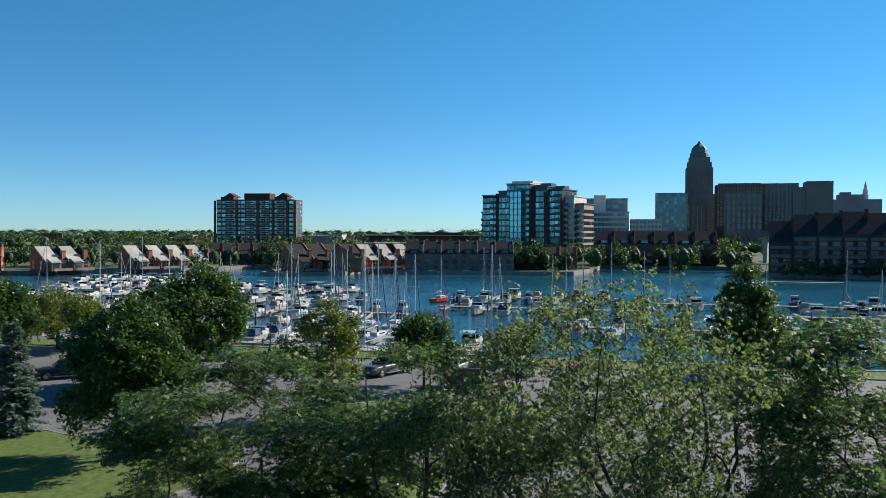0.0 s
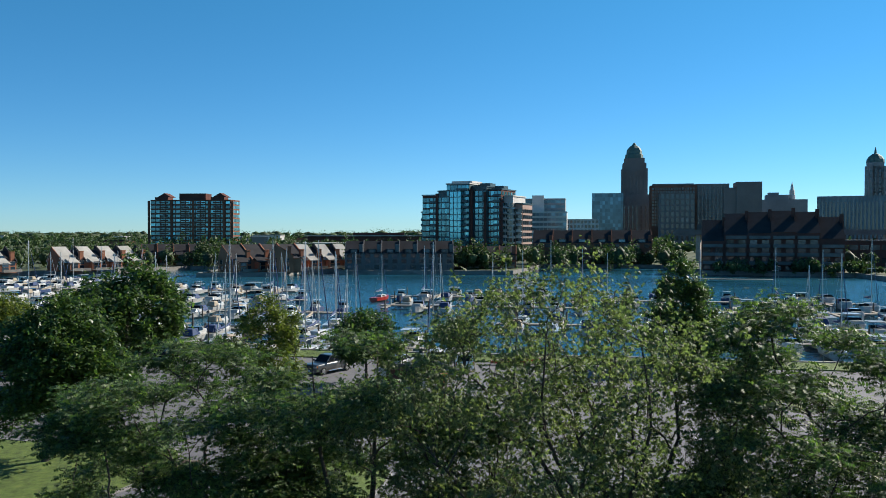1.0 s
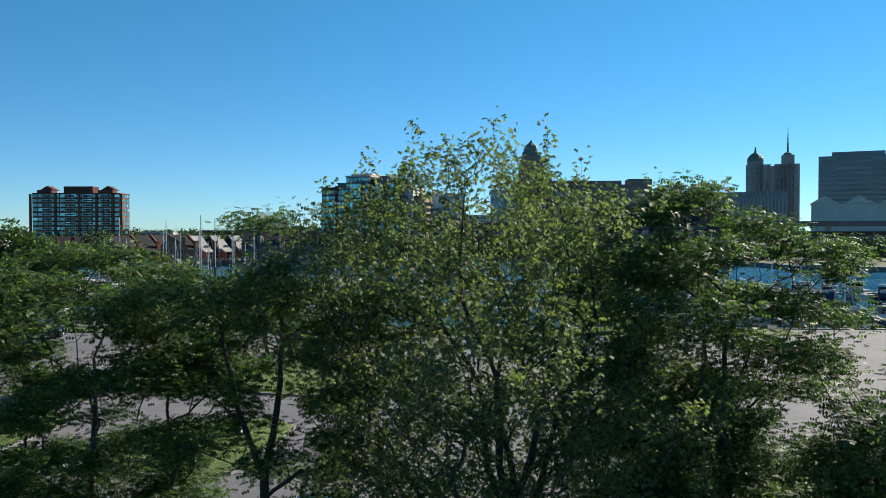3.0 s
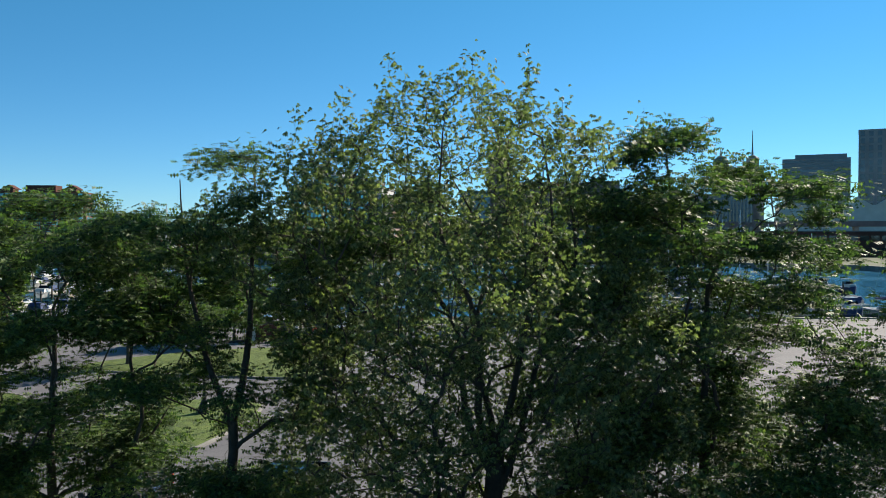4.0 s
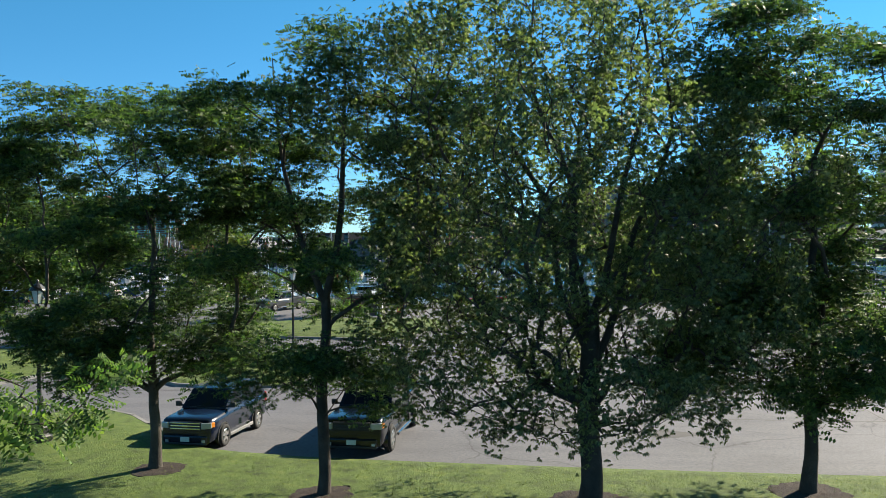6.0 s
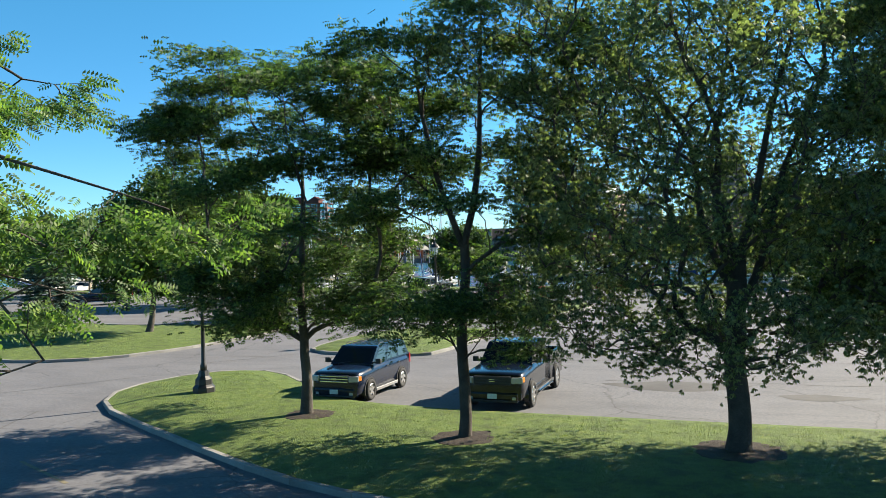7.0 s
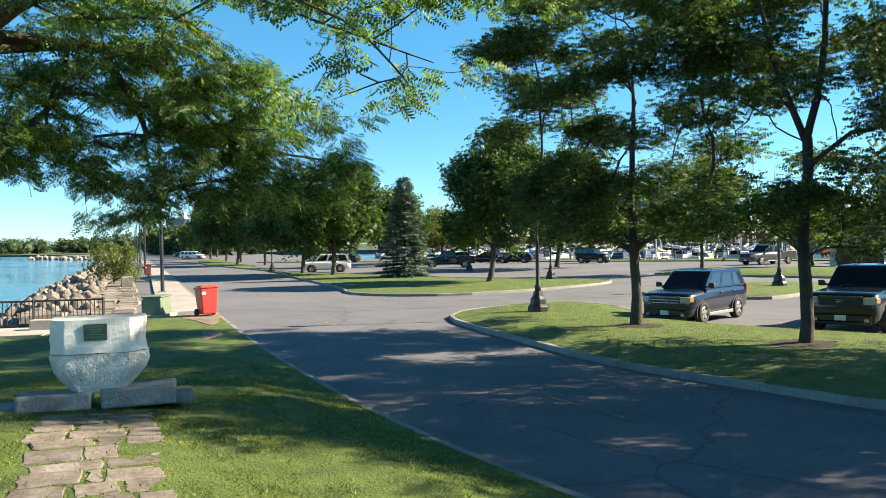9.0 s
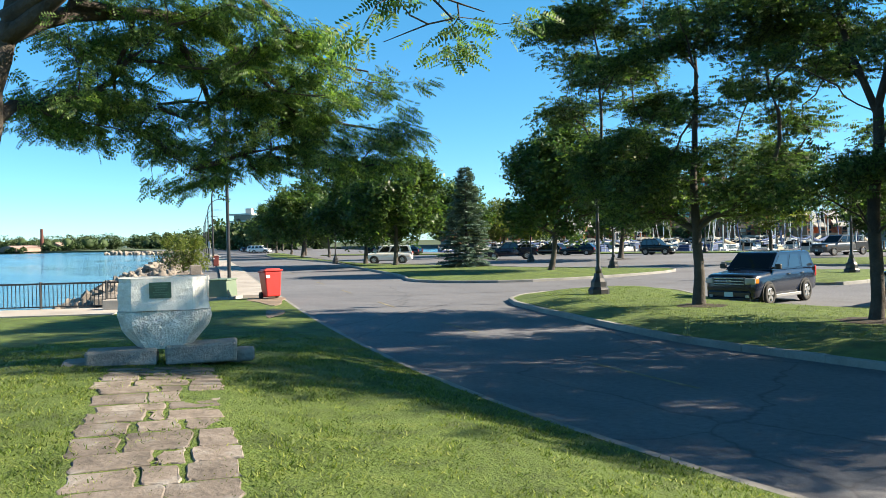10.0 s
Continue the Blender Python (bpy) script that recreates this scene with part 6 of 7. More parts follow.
for x0, x1, y in PIERS:
    x = x0 + 4.2
    while x < x1:
        for s in (-1, 1):
            if rng.uniform() < 0.2:
                continue
            sail = rng.uniform() < 0.2
            src = s_boats[[0, 0, 1, 1, 2, 2, 1][rng.integers(0, 7)]] if sail else m_boats[rng.integers(0, 4)]
            a = 90 * s if rng.uniform() < 0.7 else -90 * s
            if any(abs(x - o.location.x) < 4 and abs(y + 6 * s - o.location.y) < 7 for o in s_boats + m_boats):
                continue
            copy_thing(src, facing(x + rng.uniform(-0.3, 0.3), y + s * (1.4 + 4.6 + rng.uniform(-0.4, 0.6)), a + rng.uniform(-3, 3), WZ))
        x += 5.4
# rail, pedestals and boats by the wall
rail2 = thing("marina_railing", "thin steel railing along the marina wall", "railing")
part("top_rail", tubed([(-78, 96.6, 1.1), (120, 96.6, 1.1)], [0.03, 0.03], 6), STEEL, rail2)
part("mid_rail", tubed([(-78, 96.6, 0.6), (120, 96.6, 0.6)], [0.02, 0.02], 6), STEEL, rail2)
pme2 = link_mesh("post", boxed(((0, 0, 0.55), (0.06, 0.06, 1.1))), STEEL)
for k in range(80):
    o = new("post", pme2)
    o.parent, o.location = rail2, (-78 + 2.5 * k, 96.6, 0.05)
# bin shelter by the marina
sh = thing("bin_shelter", "small block-walled bin enclosure with beige pillars", "shelter", m=facing(-16.2, 76.5, 0))
part("back_wall", boxed(((0, 1.4, 0.85), (4.2, 0.2, 1.7))), ROOF_GREY, sh)
for s in (-1, 1):
    part("side_wall", boxed(((s * 2.0, 0, 0.85), (0.2, 2.7, 1.7))), ROOF_GREY, sh)
    part("pillar", boxed(((s * 1.95, -1.4, 0.95), (0.5, 0.45, 1.9)), bevel=0.02), PALE, sh)
part("gate", boxed(((-0.75, -1.4, 0.85), (1.9, 0.08, 1.5)), bevel=0.01), BRICK_DARK, sh)
bin_on_wheels("red wheeled bin beside the enclosure", facing(-12.6, 76.3, 0), BIN_RED)
# red kayaks on the grass
for k in range(3):
    bm = bmesh.new()
    hull(bm, 4.2, 0.7, 0.25, -0.12, 0.15)
    whole("kayak", bm, BOAT_RED, "red kayak lying on the marina lawn", "kayak", "kayaks on the lawn", m=facing(-7.5 + 1.2 * k, 90 + 0.9 * k, 8, 0.24))


# ---- buildings ----
def storey_windows(ob, mesh, o, u, width, z0, floors, fh, cols, name="window", inset=0.05):
    """Windows in rows and columns on a wall that starts at o and runs along u."""
    n = Vector((u.y, -u.x, 0))
    for f in range(floors):
        for c in range(cols):
            w = new(name, mesh)
            p = Vector((o[0], o[1], 0)) + u * (width * (c + 0.5) / cols) + n * inset
            w.parent = ob
            w.matrix_local = Matrix.Translation((p.x, p.y, z0 + fh * (f + 0.5))) @ Matrix.Rotation(math.atan2(u.y, u.x), 4, "Z")


def window_mesh(w, h, glass, frame_mat=None, d=0.2):
    """One window: a frame with its pane set back."""
    bm = bmesh.new()
    box(bm, (0, 0, 0), (w, d, h))
    me = bpy.data.meshes.new("window")
    front = min(bm.faces, key=lambda f: f.calc_center_median().y)
    bmesh.ops.inset_region(bm, faces=[front], thickness=min(w, h) * (0.08 if frame_mat else 0.02), depth=-d * 0.4)
    for f in bm.faces:
        f.material_index = 0
    front.material_index = 1
    bm.to_mesh(me)
    bm.free()
    me.materials.append(frame_mat or glass)
    me.materials.append(glass)
    return me


def block(name, label, c, w, d, z1, rz, wall, glass, floors, cols, dcols, z0=-0.2, ratio=(0.62, 0.6), frame_mat=None, roof=None, cat="building", base=0.0):
    """A plain tall building: walls, parapet, windows on the sides that face the water."""
    ob = thing(name, label, cat, m=facing(c[0], c[1], rz, 0))
    part("wall", boxed(((0, 0, (z0 + z1) / 2), (w, d, z1 - z0))), wall, ob)
    part("roof", boxed(((0, 0, z1 + 0.25), (w + 0.4, d + 0.4, 0.5))), roof or wall, ob)
    fh = (z1 - z0 - base) / floors
    me = window_mesh(w / cols * ratio[0], fh * ratio[1], glass, frame_mat)
    storey_windows(ob, me, (-w / 2, -d / 2), Vector((1, 0, 0)), w, z0 + base, floors, fh, cols)
    if dcols:
        me = window_mesh(d / dcols * ratio[0], fh * ratio[1], glass, frame_mat)
        storey_windows(ob, me, (w / 2, -d / 2), Vector((0, 1, 0)), d, z0 + base, floors, fh, dcols)
    return ob


def gable_roof(bm, w, d, z0, z1, over=0.3, axis="x", back=0.0, cx=0.0):
    """A ridge along x (or y) over a w by d plan."""
    a, b = w / 2 + over, d / 2 + over
    if axis == "x":
        v = [(-a, -b, z0), (a, -b, z0), (a, b, z0), (-a, b, z0), (-a, back, z1), (a, back, z1)]
        f = [(0, 1, 5, 4), (2, 3, 4, 5), (1, 2, 5), (3, 0, 4), (3, 2, 1, 0)]
    else:
        v = [(-a, -b, z0), (a, -b, z0), (a, b, z0), (-a, b, z0), (0, -b, z1), (0, b, z1)]
        f = [(3, 0, 4, 5), (1, 2, 5, 4), (0, 1, 4), (2, 3, 5), (3, 2, 1, 0)]
    vs = [bm.verts.new((p[0] + cx, p[1], p[2])) for p in v]
    for q in f:
        bm.faces.new([vs[k] for k in q])


# brick apartment tower
ob = block("apartment_tower", "twelve-storey brown brick apartment tower", (-284, 576), 60, 20, 38.5, 5, BRICK, GLASS_TEAL, 12, 16, 6, ratio=(0.86, 0.62), frame_mat=BRICK_DARK)
bm = bmesh.new()
box(bm, (0, 0, 41), (20, 12, 5.5))
part("penthouse", bm, BRICK_DARK, ob)
for x in (-22, 20):
    bm = bmesh.new()
    box(bm, (x, -5, 39.8), (10, 9, 2.4))
    gable_roof(bm, 10, 9, 41, 44.2, 0.3, "y", 0.0, x)
    part("gable", bm, BRICK_DARK, ob)
for x in (-31.2, -14, 2, 14, 25, 31.2):
    part("pier", boxed(((x, -10.3, 19), (1.6, 0.9, 38.4))), BRICK, ob)
for f in range(12):
    for x in (-20, -4, 8, 20):
        part("balcony", boxed(((x, -10.9, 1.4 + f * 3.22), (5.2, 1.7, 0.9))), BRICK_DARK, ob)

# glass tower
gl = thing("glass_tower", "teal glass and brick residential tower with balconies", "building", m=facing(-60, 450, -15, 0))
segs = [(-24.5, 4, 8, 18, 26, GLASS_TEAL), (-19.5, 0, 11, 22, 35, BRICK_DARK), (-10.5, -1, 8, 24, 37, TEAL_DARK), (-1.5, -3.5, 13, 26, 40.5, TEAL_DARK), (9.0, -1, 9, 24, 39, TEAL_DARK), (17, 0, 8, 22, 37.5, BRICK_DARK), (23, 3, 6, 20, 34, PALE), (27, 5, 6, 16, 30, BRICK_PINK)]
for k, (x, y, w, d, z, mt) in enumerate(segs):
    part("wall", boxed(((x, y, z / 2), (w, d, z))), mt, gl)
    part("roof", boxed(((x, y, z + 0.3), (w + 0.8, d + 0.8, 0.6))), PALE if k in (1, 3, 6) else TEAL_DARK, gl)
    cols = max(2, int(w / 1.9))
    fl = int(z / 3.1)
    glass = GLASS_TEAL if mt is not PALE and mt is not BRICK_PINK else GLASS_DARK
    me = window_mesh(w / cols * 0.86, 3.1 * 0.74, glass, TEAL_DARK if mt is not PALE else PALE)
    storey_windows(gl, me, (x - w / 2, y - d / 2), Vector((1, 0, 0)), w, 0, fl, 3.1, cols, inset=0.08)
    me2 = window_mesh(2.4, 3.1 * 0.6, glass, TEAL_DARK)
    if k >= 5:
        storey_windows(gl, me2, (x + w / 2, y - d / 2), Vector((0, 1, 0)), d, 0, fl, 3.1, 5, inset=0.08)
    if k not in (2, 4):
        for f in range(1, fl):
            part("balcony", boxed(((x + (w * 0.22 if k % 2 else -w * 0.22), y - d / 2 - 0.8, f * 3.1), (w * 0.5, 1.6, 0.35)), ((x + (w * 0.22 if k % 2 else -w * 0.22), y - d / 2 - 1.55, f * 3.1 + 0.6), (w * 0.5, 0.06, 0.9))), PALE if mt in (BRICK_PINK, PALE) else TEAL_DARK, gl)
for x, y, z in ((-24.2, -6.4, 26), (-15.2, -12.6, 36), (-6.6, -14.6, 38), (5.4, -14.6, 38), (12.6, -12.6, 36.5), (20.6, -10.6, 33)):
    part("pier", boxed(((x, y, z / 2), (1.6, 1.7, z))), BRICK_DARK, gl)
part("bay", boxed(((-2, -17.6, 19), (6.5, 2.4, 36))), GLASS_TEAL, gl, "blue-green glass bay")
for f in range(12):
    part("bay_band", boxed(((-2, -17.65, 2.6 + f * 3.1), (6.7, 2.6, 0.4))), TEAL_DARK, gl)
for x in (-5.3, -3.1, -0.9, 1.3):
    part("mullion", boxed(((x, -18.85, 19), (0.3, 0.2, 36))), TEAL_DARK, gl)
part("crown_roof", boxed(((-1.5, -4, 42), (12, 14, 1.0)), ((0, -2, 41.2), (8, 10, 1.4))), PALE, gl)
part("penthouse", boxed(((9, 0, 40.2), (6, 8, 2.6)), ((17, 0, 38.8), (5, 7, 2.2))), TEAL_DARK, gl)

# offices and towers downtown
block("office_building", "blue glass office block", (-36, 705), 44, 30, 32, 0, PALE, GLASS_BLUE, 8, 14, 0, ratio=(0.92, 0.6))
ob = block("office_building", "grey and blue stepped office block", (-36, 735), 40, 30, 44, 0, STONE_GREY, GLASS_BLUE, 10, 10, 0, ratio=(0.9, 0.6))
part("core", boxed(((-3, -16, 36), (10, 4, 22))), PALE, ob)
block("low_office", "low pale office block", (-2, 900), 34, 22, 29, 0, PALE, GLASS_DARK, 6, 9, 0)
block("glass_office", "tall pale glass office slab", (27, 1005), 36, 26, 61, 0, GLASS_BLUE, GLASS_BLUE, 14, 12, 0, ratio=(0.94, 0.86))
hall = thing("city_hall", "tan art deco tower with stepped shoulders and green dome", "building", m=facing(61, 1060, 0, 0))
for x, y, w, d, z in [(0, 0, 82, 40, 50), (-1, 0, 56, 36, 62), (0, 0, 31, 30, 94), (0, 0, 28, 27, 101), (0, 0, 24, 24, 107)]:
    part("wall", boxed(((x, y, z / 2), (w, d, z))), STONE_TAN, hall)
for x in range(-13, 14, 4):
    part("pier", boxed(((x, -15.4, 46), (1.5, 1.2, 92))), STONE_TAN, hall)
for x in (-37, -31, -25, -19, 19, 25, 31, 37):
    part("pier", boxed(((x, -20.5, 25 if abs(x) > 27 else 30), (1.7, 1.4, 50 if abs(x) > 27 else 60))), STONE_TAN, hall)
slit = window_mesh(1.3, 4.2, GLASS_DARK)
storey_windows(hall, slit, (-15, -15), Vector((1, 0, 0)), 28, 62, 5, 5.6, 7)
storey_windows(hall, slit, (-40, -20), Vector((1, 0, 0)), 80, 4, 8, 5.6, 16)
bm = bmesh.new()
lathe(bm, [(11, 105), (11, 112), (9.6, 113), (9.2, 117), (7.6, 120), (5.2, 122.3), (2.6, 124), (1.0, 127)], 8)
part("dome", bm, COPPER, hall, "dark green tiled dome")
sb = thing("courthouse_block", "dark brown stepped office slab with rows of windows", "building", m=facing(130, 955, -3, 0))
for x, w, z, y in [(-33, 50, 67, 0), (-33, 44, 69, 2), (8, 36, 68.5, 4), (30, 20, 64, 2), (46, 26, 70, 0)]:
    part("wall", boxed(((x, y, z / 2), (w, 32, z))), STONE_TAN if w != 50 else BRICK, sb)
me = window_mesh(1.7, 2.2, GLASS_DARK, PALE)
storey_windows(sb, me, (-56, -16), Vector((1, 0, 0)), 46, 22, 12, 3.6, 16)
me = window_mesh(1.5, 2.2, GLASS_DARK)
storey_windows(sb, me, (-8, -12), Vector((1, 0, 0)), 32, 24, 11, 3.8, 8)
block("brown_block", "tan stone block with window bays", (98, 925), 36, 20, 57, 0, STONE_TAN, GLASS_DARK, 9, 7, 0, ratio=(0.5, 0.75))
ch = thing("civic_roofs", "grey roofs with a pale church spire", "building", m=facing(240, 1090, -6, 0))
part("wall", boxed(((0, 0, 28), (60, 30, 56)), ((-4, 0, 58), (26, 20, 8)), ((-8, 0, 62), (12, 12, 6))), STONE_GREY, ch)
bm = bmesh.new()
lathe(bm, [(4, 55), (4, 62), (3.2, 62.5), (3.0, 68), (1.9, 69), (1.6, 73), (0.5, 76), (0.1, 79)], 8, (14, 0, 0))
part("spire", bm, PALE, ch, "pale tapering spire")
tw = thing("twin_tower", "grey stone twin-towered building with domed roof and mast", "building", m=facing(325, 955, -18, 0))
for x, w, z in [(-14, 26, 86), (-17, 17, 90), (4, 20, 84), (16, 26, 86), (17, 13, 96)]:
    part("wall", boxed(((x, 0, z / 2), (w, 26, z))), STONE_GREY, tw)
bm = bmesh.new()
lathe(bm, [(9, 90), (8.6, 94), (6.5, 97), (3.6, 99.5), (1.4, 100.5), (1.0, 104), (0.3, 107)], 12, (-17, 0, 0))
part("dome", bm, COPPER, tw)
bm = bmesh.new()
lathe(bm, [(5, 96), (4, 99), (1.2, 100), (0.7, 112), (0.2, 128)], 10, (17, 0, 0))
part("mast_top", bm, COPPER, tw)
me = window_mesh(1.6, 2.4, GLASS_DARK)
storey_windows(tw, me, (-27, -13), Vector((1, 0, 0)), 54, 46, 9, 4.1, 13)
block("arena_block", "long low grey hall with vertical ribs", (240, 775), 72, 40, 46, -17, STONE_GREY, GLASS_DARK, 1, 24, 0, ratio=(0.45, 0.8))
bl = block("office_slab", "grey office tower with bands of windows", (346, 795), 58, 40, 80, -24, STONE_GREY, GLASS_DARK, 18, 4, 0, ratio=(0.97, 0.45))
part("plant_room", boxed(((4, 0, 82), (44, 30, 5))), STONE_GREY, bl)
block("office_slab", "tall grey office tower", (398, 765), 48, 40, 104, -26, STONE_GREY, GLASS_DARK, 16, 7, 0, ratio=(0.5, 0.7))
pv = thing("hangar_hall", "white vaulted hall roof", "building", m=facing(330, 700, -22, 0))
bm = bmesh.new()
for k in range(4):
    gable_roof(bm, 22, 30, 34, 41, 0.0, "y")
    for v in list(bm.verts)[-6:]:
        v.co.x += -45 + 26 * k
box(bm, (0, 0, 17), (110, 28, 34))
part("hall", bm, PALE, pv)

# elevated road behind the quay
hw = thing("elevated_road", "long pale concrete elevated roadway", "bridge")
part("deck", boxed(((250, 400, 14.6), (420, 10, 1.7), radians(-16)), ((250, 395, 15.9), (420, 0.4, 1.0), radians(-16))), ROOF_GREY, hw)
for k in range(14):
    part("pier", boxed(((60 + 28 * k, 454 - 8.0 * k, 6.8), (2.2, 5, 14), radians(-16))), CONCRETE, hw)
block("long_shed", "long dark low building along the quay", (165, 390), 130, 14, 11, -16, BRICK_DARK, GLASS_DARK, 2, 30, 0, ratio=(0.8, 0.4), roof=ROOF_GREY)
lw = thing("flat_roof_hall", "long low flat-roofed hall", "building", m=facing(-110, 400, 12, 0))
part("wall", boxed(((0, 0, 4.5), (60, 16, 9.4))), BRICK_DARK, lw)
part("roof", boxed(((0, 0, 9.6), (63, 19, 0.7))), ROOF_PALE, lw)
lw = thing("car_park_building", "long pale low building before the trees", "building", m=facing(-150, 640, 12, 0))
part("wall", boxed(((0, 0, 6), (130, 18, 12)), ((-10, 0, 13.5), (40, 16, 3))), BRICK_DARK, lw)
part("roof", boxed(((0, 0, 12.6), (134, 22, 0.8))), ROOF_PALE, lw)


def terrace(label, c, rz, units, uw, d, eave, ridge, wall, roof, gable_ends=True, front_gables=True, z0=-0.3, fl=3):
    """A row of town houses, unit by unit, with party walls, front gables and chimneys."""
    ob = thing("town_houses", label, "houses", "town houses across the water", m=facing(c[0], c[1], rz, 0))
    w = units * uw
    me = window_mesh(uw * 0.26, 1.5, GLASS_DARK, PALE)
    for k in range(units):
        x = -w / 2 + uw * (k + 0.5)
        part("wall", boxed(((x, 0, (eave + z0) / 2), (uw - 0.02, d, eave - z0))), wall, ob)
        bm = bmesh.new()
        if roof is ROOF_PALE:
            gable_roof(bm, uw * 0.6, d + 3, eave - 0.8, ridge, 0.1, "x", d * 0.22, x - uw * 0.18)
            slot = bmesh.new()
            gable_roof(slot, uw * 0.4, d, eave - 0.3, ridge - 1.3, 0.0, "x", d * 0.22, x + uw * 0.31)
            part("low_roof", slot, SLATE, ob)
        else:
            gable_roof(bm, uw - 0.25, d, eave, ridge, 0.1, "x", d * 0.22, x)
        part("roof", bm, roof, ob)
        # party wall
        bm = bmesh.new()
        xx = x + uw / 2
        v = [(-d / 2 - 0.3, eave - 0.5), (d / 2 + 0.3, eave - 0.5), (d / 2 + 0.3, eave + 0.3), (d * 0.22, ridge + 0.5), (-d / 2 - 0.3, eave + 0.3)]
        a = [bm.verts.new((xx - 0.2, y, z)) for y, z in v]
        b = [bm.verts.new((xx + 0.2, y, z)) for y, z in v]
        bm.faces.new(a)
        bm.faces.new(b[::-1])
        for j in range(5):
            bm.faces.new((a[j], a[(j + 1) % 5], b[(j + 1) % 5], b[j]))
        bmesh.ops.recalc_face_normals(bm, faces=bm.faces)
        part("party_wall", bm, SLATE if roof is ROOF_PALE else wall, ob)
        part("chimney", boxed(((xx - 0.9, -d * 0.36, eave - 0.2), (1.5, 1.3, 7.2)), ((xx - 0.9, -d * 0.36, eave + 3.5), (1.7, 1.5, 0.3))), wall, ob)
        if front_gables:
            bm = bmesh.new()
            gw = uw * 0.42
            box(bm, (x - uw * 0.15, -d / 2 - 1.5, (eave - 0.9 + z0) / 2), (gw, 3.0, eave - 0.9 - z0))
            part("porch_wing", bm, wall, ob)
            bm = bmesh.new()
            v = [(-gw / 2 - 0.2, -d / 2 - 3.3, eave - 1.0), (gw / 2 + 0.2, -d / 2 - 3.3, eave - 1.0), (gw / 2 + 0.2, -d / 2 + 0.4, eave + 0.5), (-gw / 2 - 0.2, -d / 2 + 0.4, eave + 0.5)]
            quad_slab(bm, [(p[0] + x - uw * 0.15, p[1], p[2]) for p in v], 0.25)
            part("wing_roof", bm, roof, ob)
            storey_windows(ob, me, (x - uw * 0.15 - gw / 2, -d / 2 - 3.0), Vector((1, 0, 0)), gw, z0 + 0.6, 2, (eave - z0) / 2.6, 1)
            storey_windows(ob, me, (x + uw * 0.12, -d / 2), Vector((1, 0, 0)), uw * 0.36, z0 + 0.6, 2, (eave - z0) / 2.2, 1)
            part("deck", boxed(((x, -d / 2 - 4.5, z0 + 0.6), (uw * 0.8, 3.0, 0.25)), ((x, -d / 2 - 5.9, z0 + 1.1), (uw * 0.8, 0.1, 0.8))), DOCK, ob)
        else:
            storey_windows(ob, me, (x - uw / 2, -d / 2), Vector((1, 0, 0)), uw, z0 + 0.3, fl, (eave - z0) / fl, 2)
            part("dormer", boxed(((x, -d / 2 + 1.6, eave + 1.0), (uw * 0.45, 3.0, 1.8))), roof, ob)
            part("dormer_window", boxed(((x, -d / 2 + 0.08, eave + 1.0), (uw * 0.32, 0.1, 1.2))), GLASS_BLUE, ob)
    if gable_ends:
        for s in (-1, 1):
            bm = bmesh.new()
            v = [(-d / 2, eave), (d / 2, eave), (d * 0.22, ridge)]
            a = [bm.verts.new((s * (w / 2 - 0.1), y, z)) for y, z in v]
            b = [bm.verts.new((s * (w / 2 + 0.15), y, z)) for y, z in v]
            bm.faces.new(a)
            bm.faces.new(b[::-1])
            for j in range(3):
                bm.faces.new((a[j], a[(j + 1) % 3], b[(j + 1) % 3], b[j]))
            bmesh.ops.recalc_face_normals(bm, faces=bm.faces)
            part("gable_end", bm, wall, ob)
            end = window_mesh(1.3, 1.5, GLASS_DARK, PALE)
            storey_windows(ob, end, (s * (w / 2), -d / 2 * s), Vector((0, s, 0)), d, z0 + 0.5, 2, (eave - z0) / 2.2, 2, inset=0.12)
    return ob


terrace("orange brick town houses with pale roofs on the quay", (-193, 306), 62, 4, 9.0, 12, 4.0, 9.3, BRICK_RED, ROOF_PALE)
terrace("orange brick town houses with pale roofs", (-219, 274), 64, 2, 8.6, 12, 4.0, 9.2, BRICK_RED, ROOF_PALE)
terrace("orange brick town house at the quay's end", (-240, 262), 38, 1, 8.0, 12, 5.5, 9.6, BRICK_RED, SLATE)
terrace("dark-roofed brick town houses half hidden by trees", (-186, 362), 30, 5, 7.0, 10, 5.5, 9.5, BRICK, SLATE)
terrace("dark-roofed brick town houses on the quay", (-124, 308), 52, 4, 8.0, 12, 4.5, 10.2, BRICK_RED, SLATE)
terrace("orange brick gabled house on the quay's corner", (-113, 299), 112, 1, 7.0, 9, 6.0, 10.0, BRICK_RED, SLATE)
terrace("orange brick town houses with pale striped roofs", (-108, 338), 46, 3, 8.6, 12, 4.3, 10.0, BRICK_RED, ROOF_PALE)
terrace("grey-roofed town houses along the quay", (-73, 326), 12, 6, 7.2, 10, 6.5, 11.4, ROOF_GREY, SLATE, True, False)
terrace("red brick houses among trees", (-42, 350), 5, 4, 7.0, 10, 5.5, 9.0, BRICK, SLATE)
terrace("dark brick town houses with dormers and chimneys", (4, 402), 0, 6, 9.2, 12, 10.0, 16.0, BRICK, SLATE, True, False, fl=3)
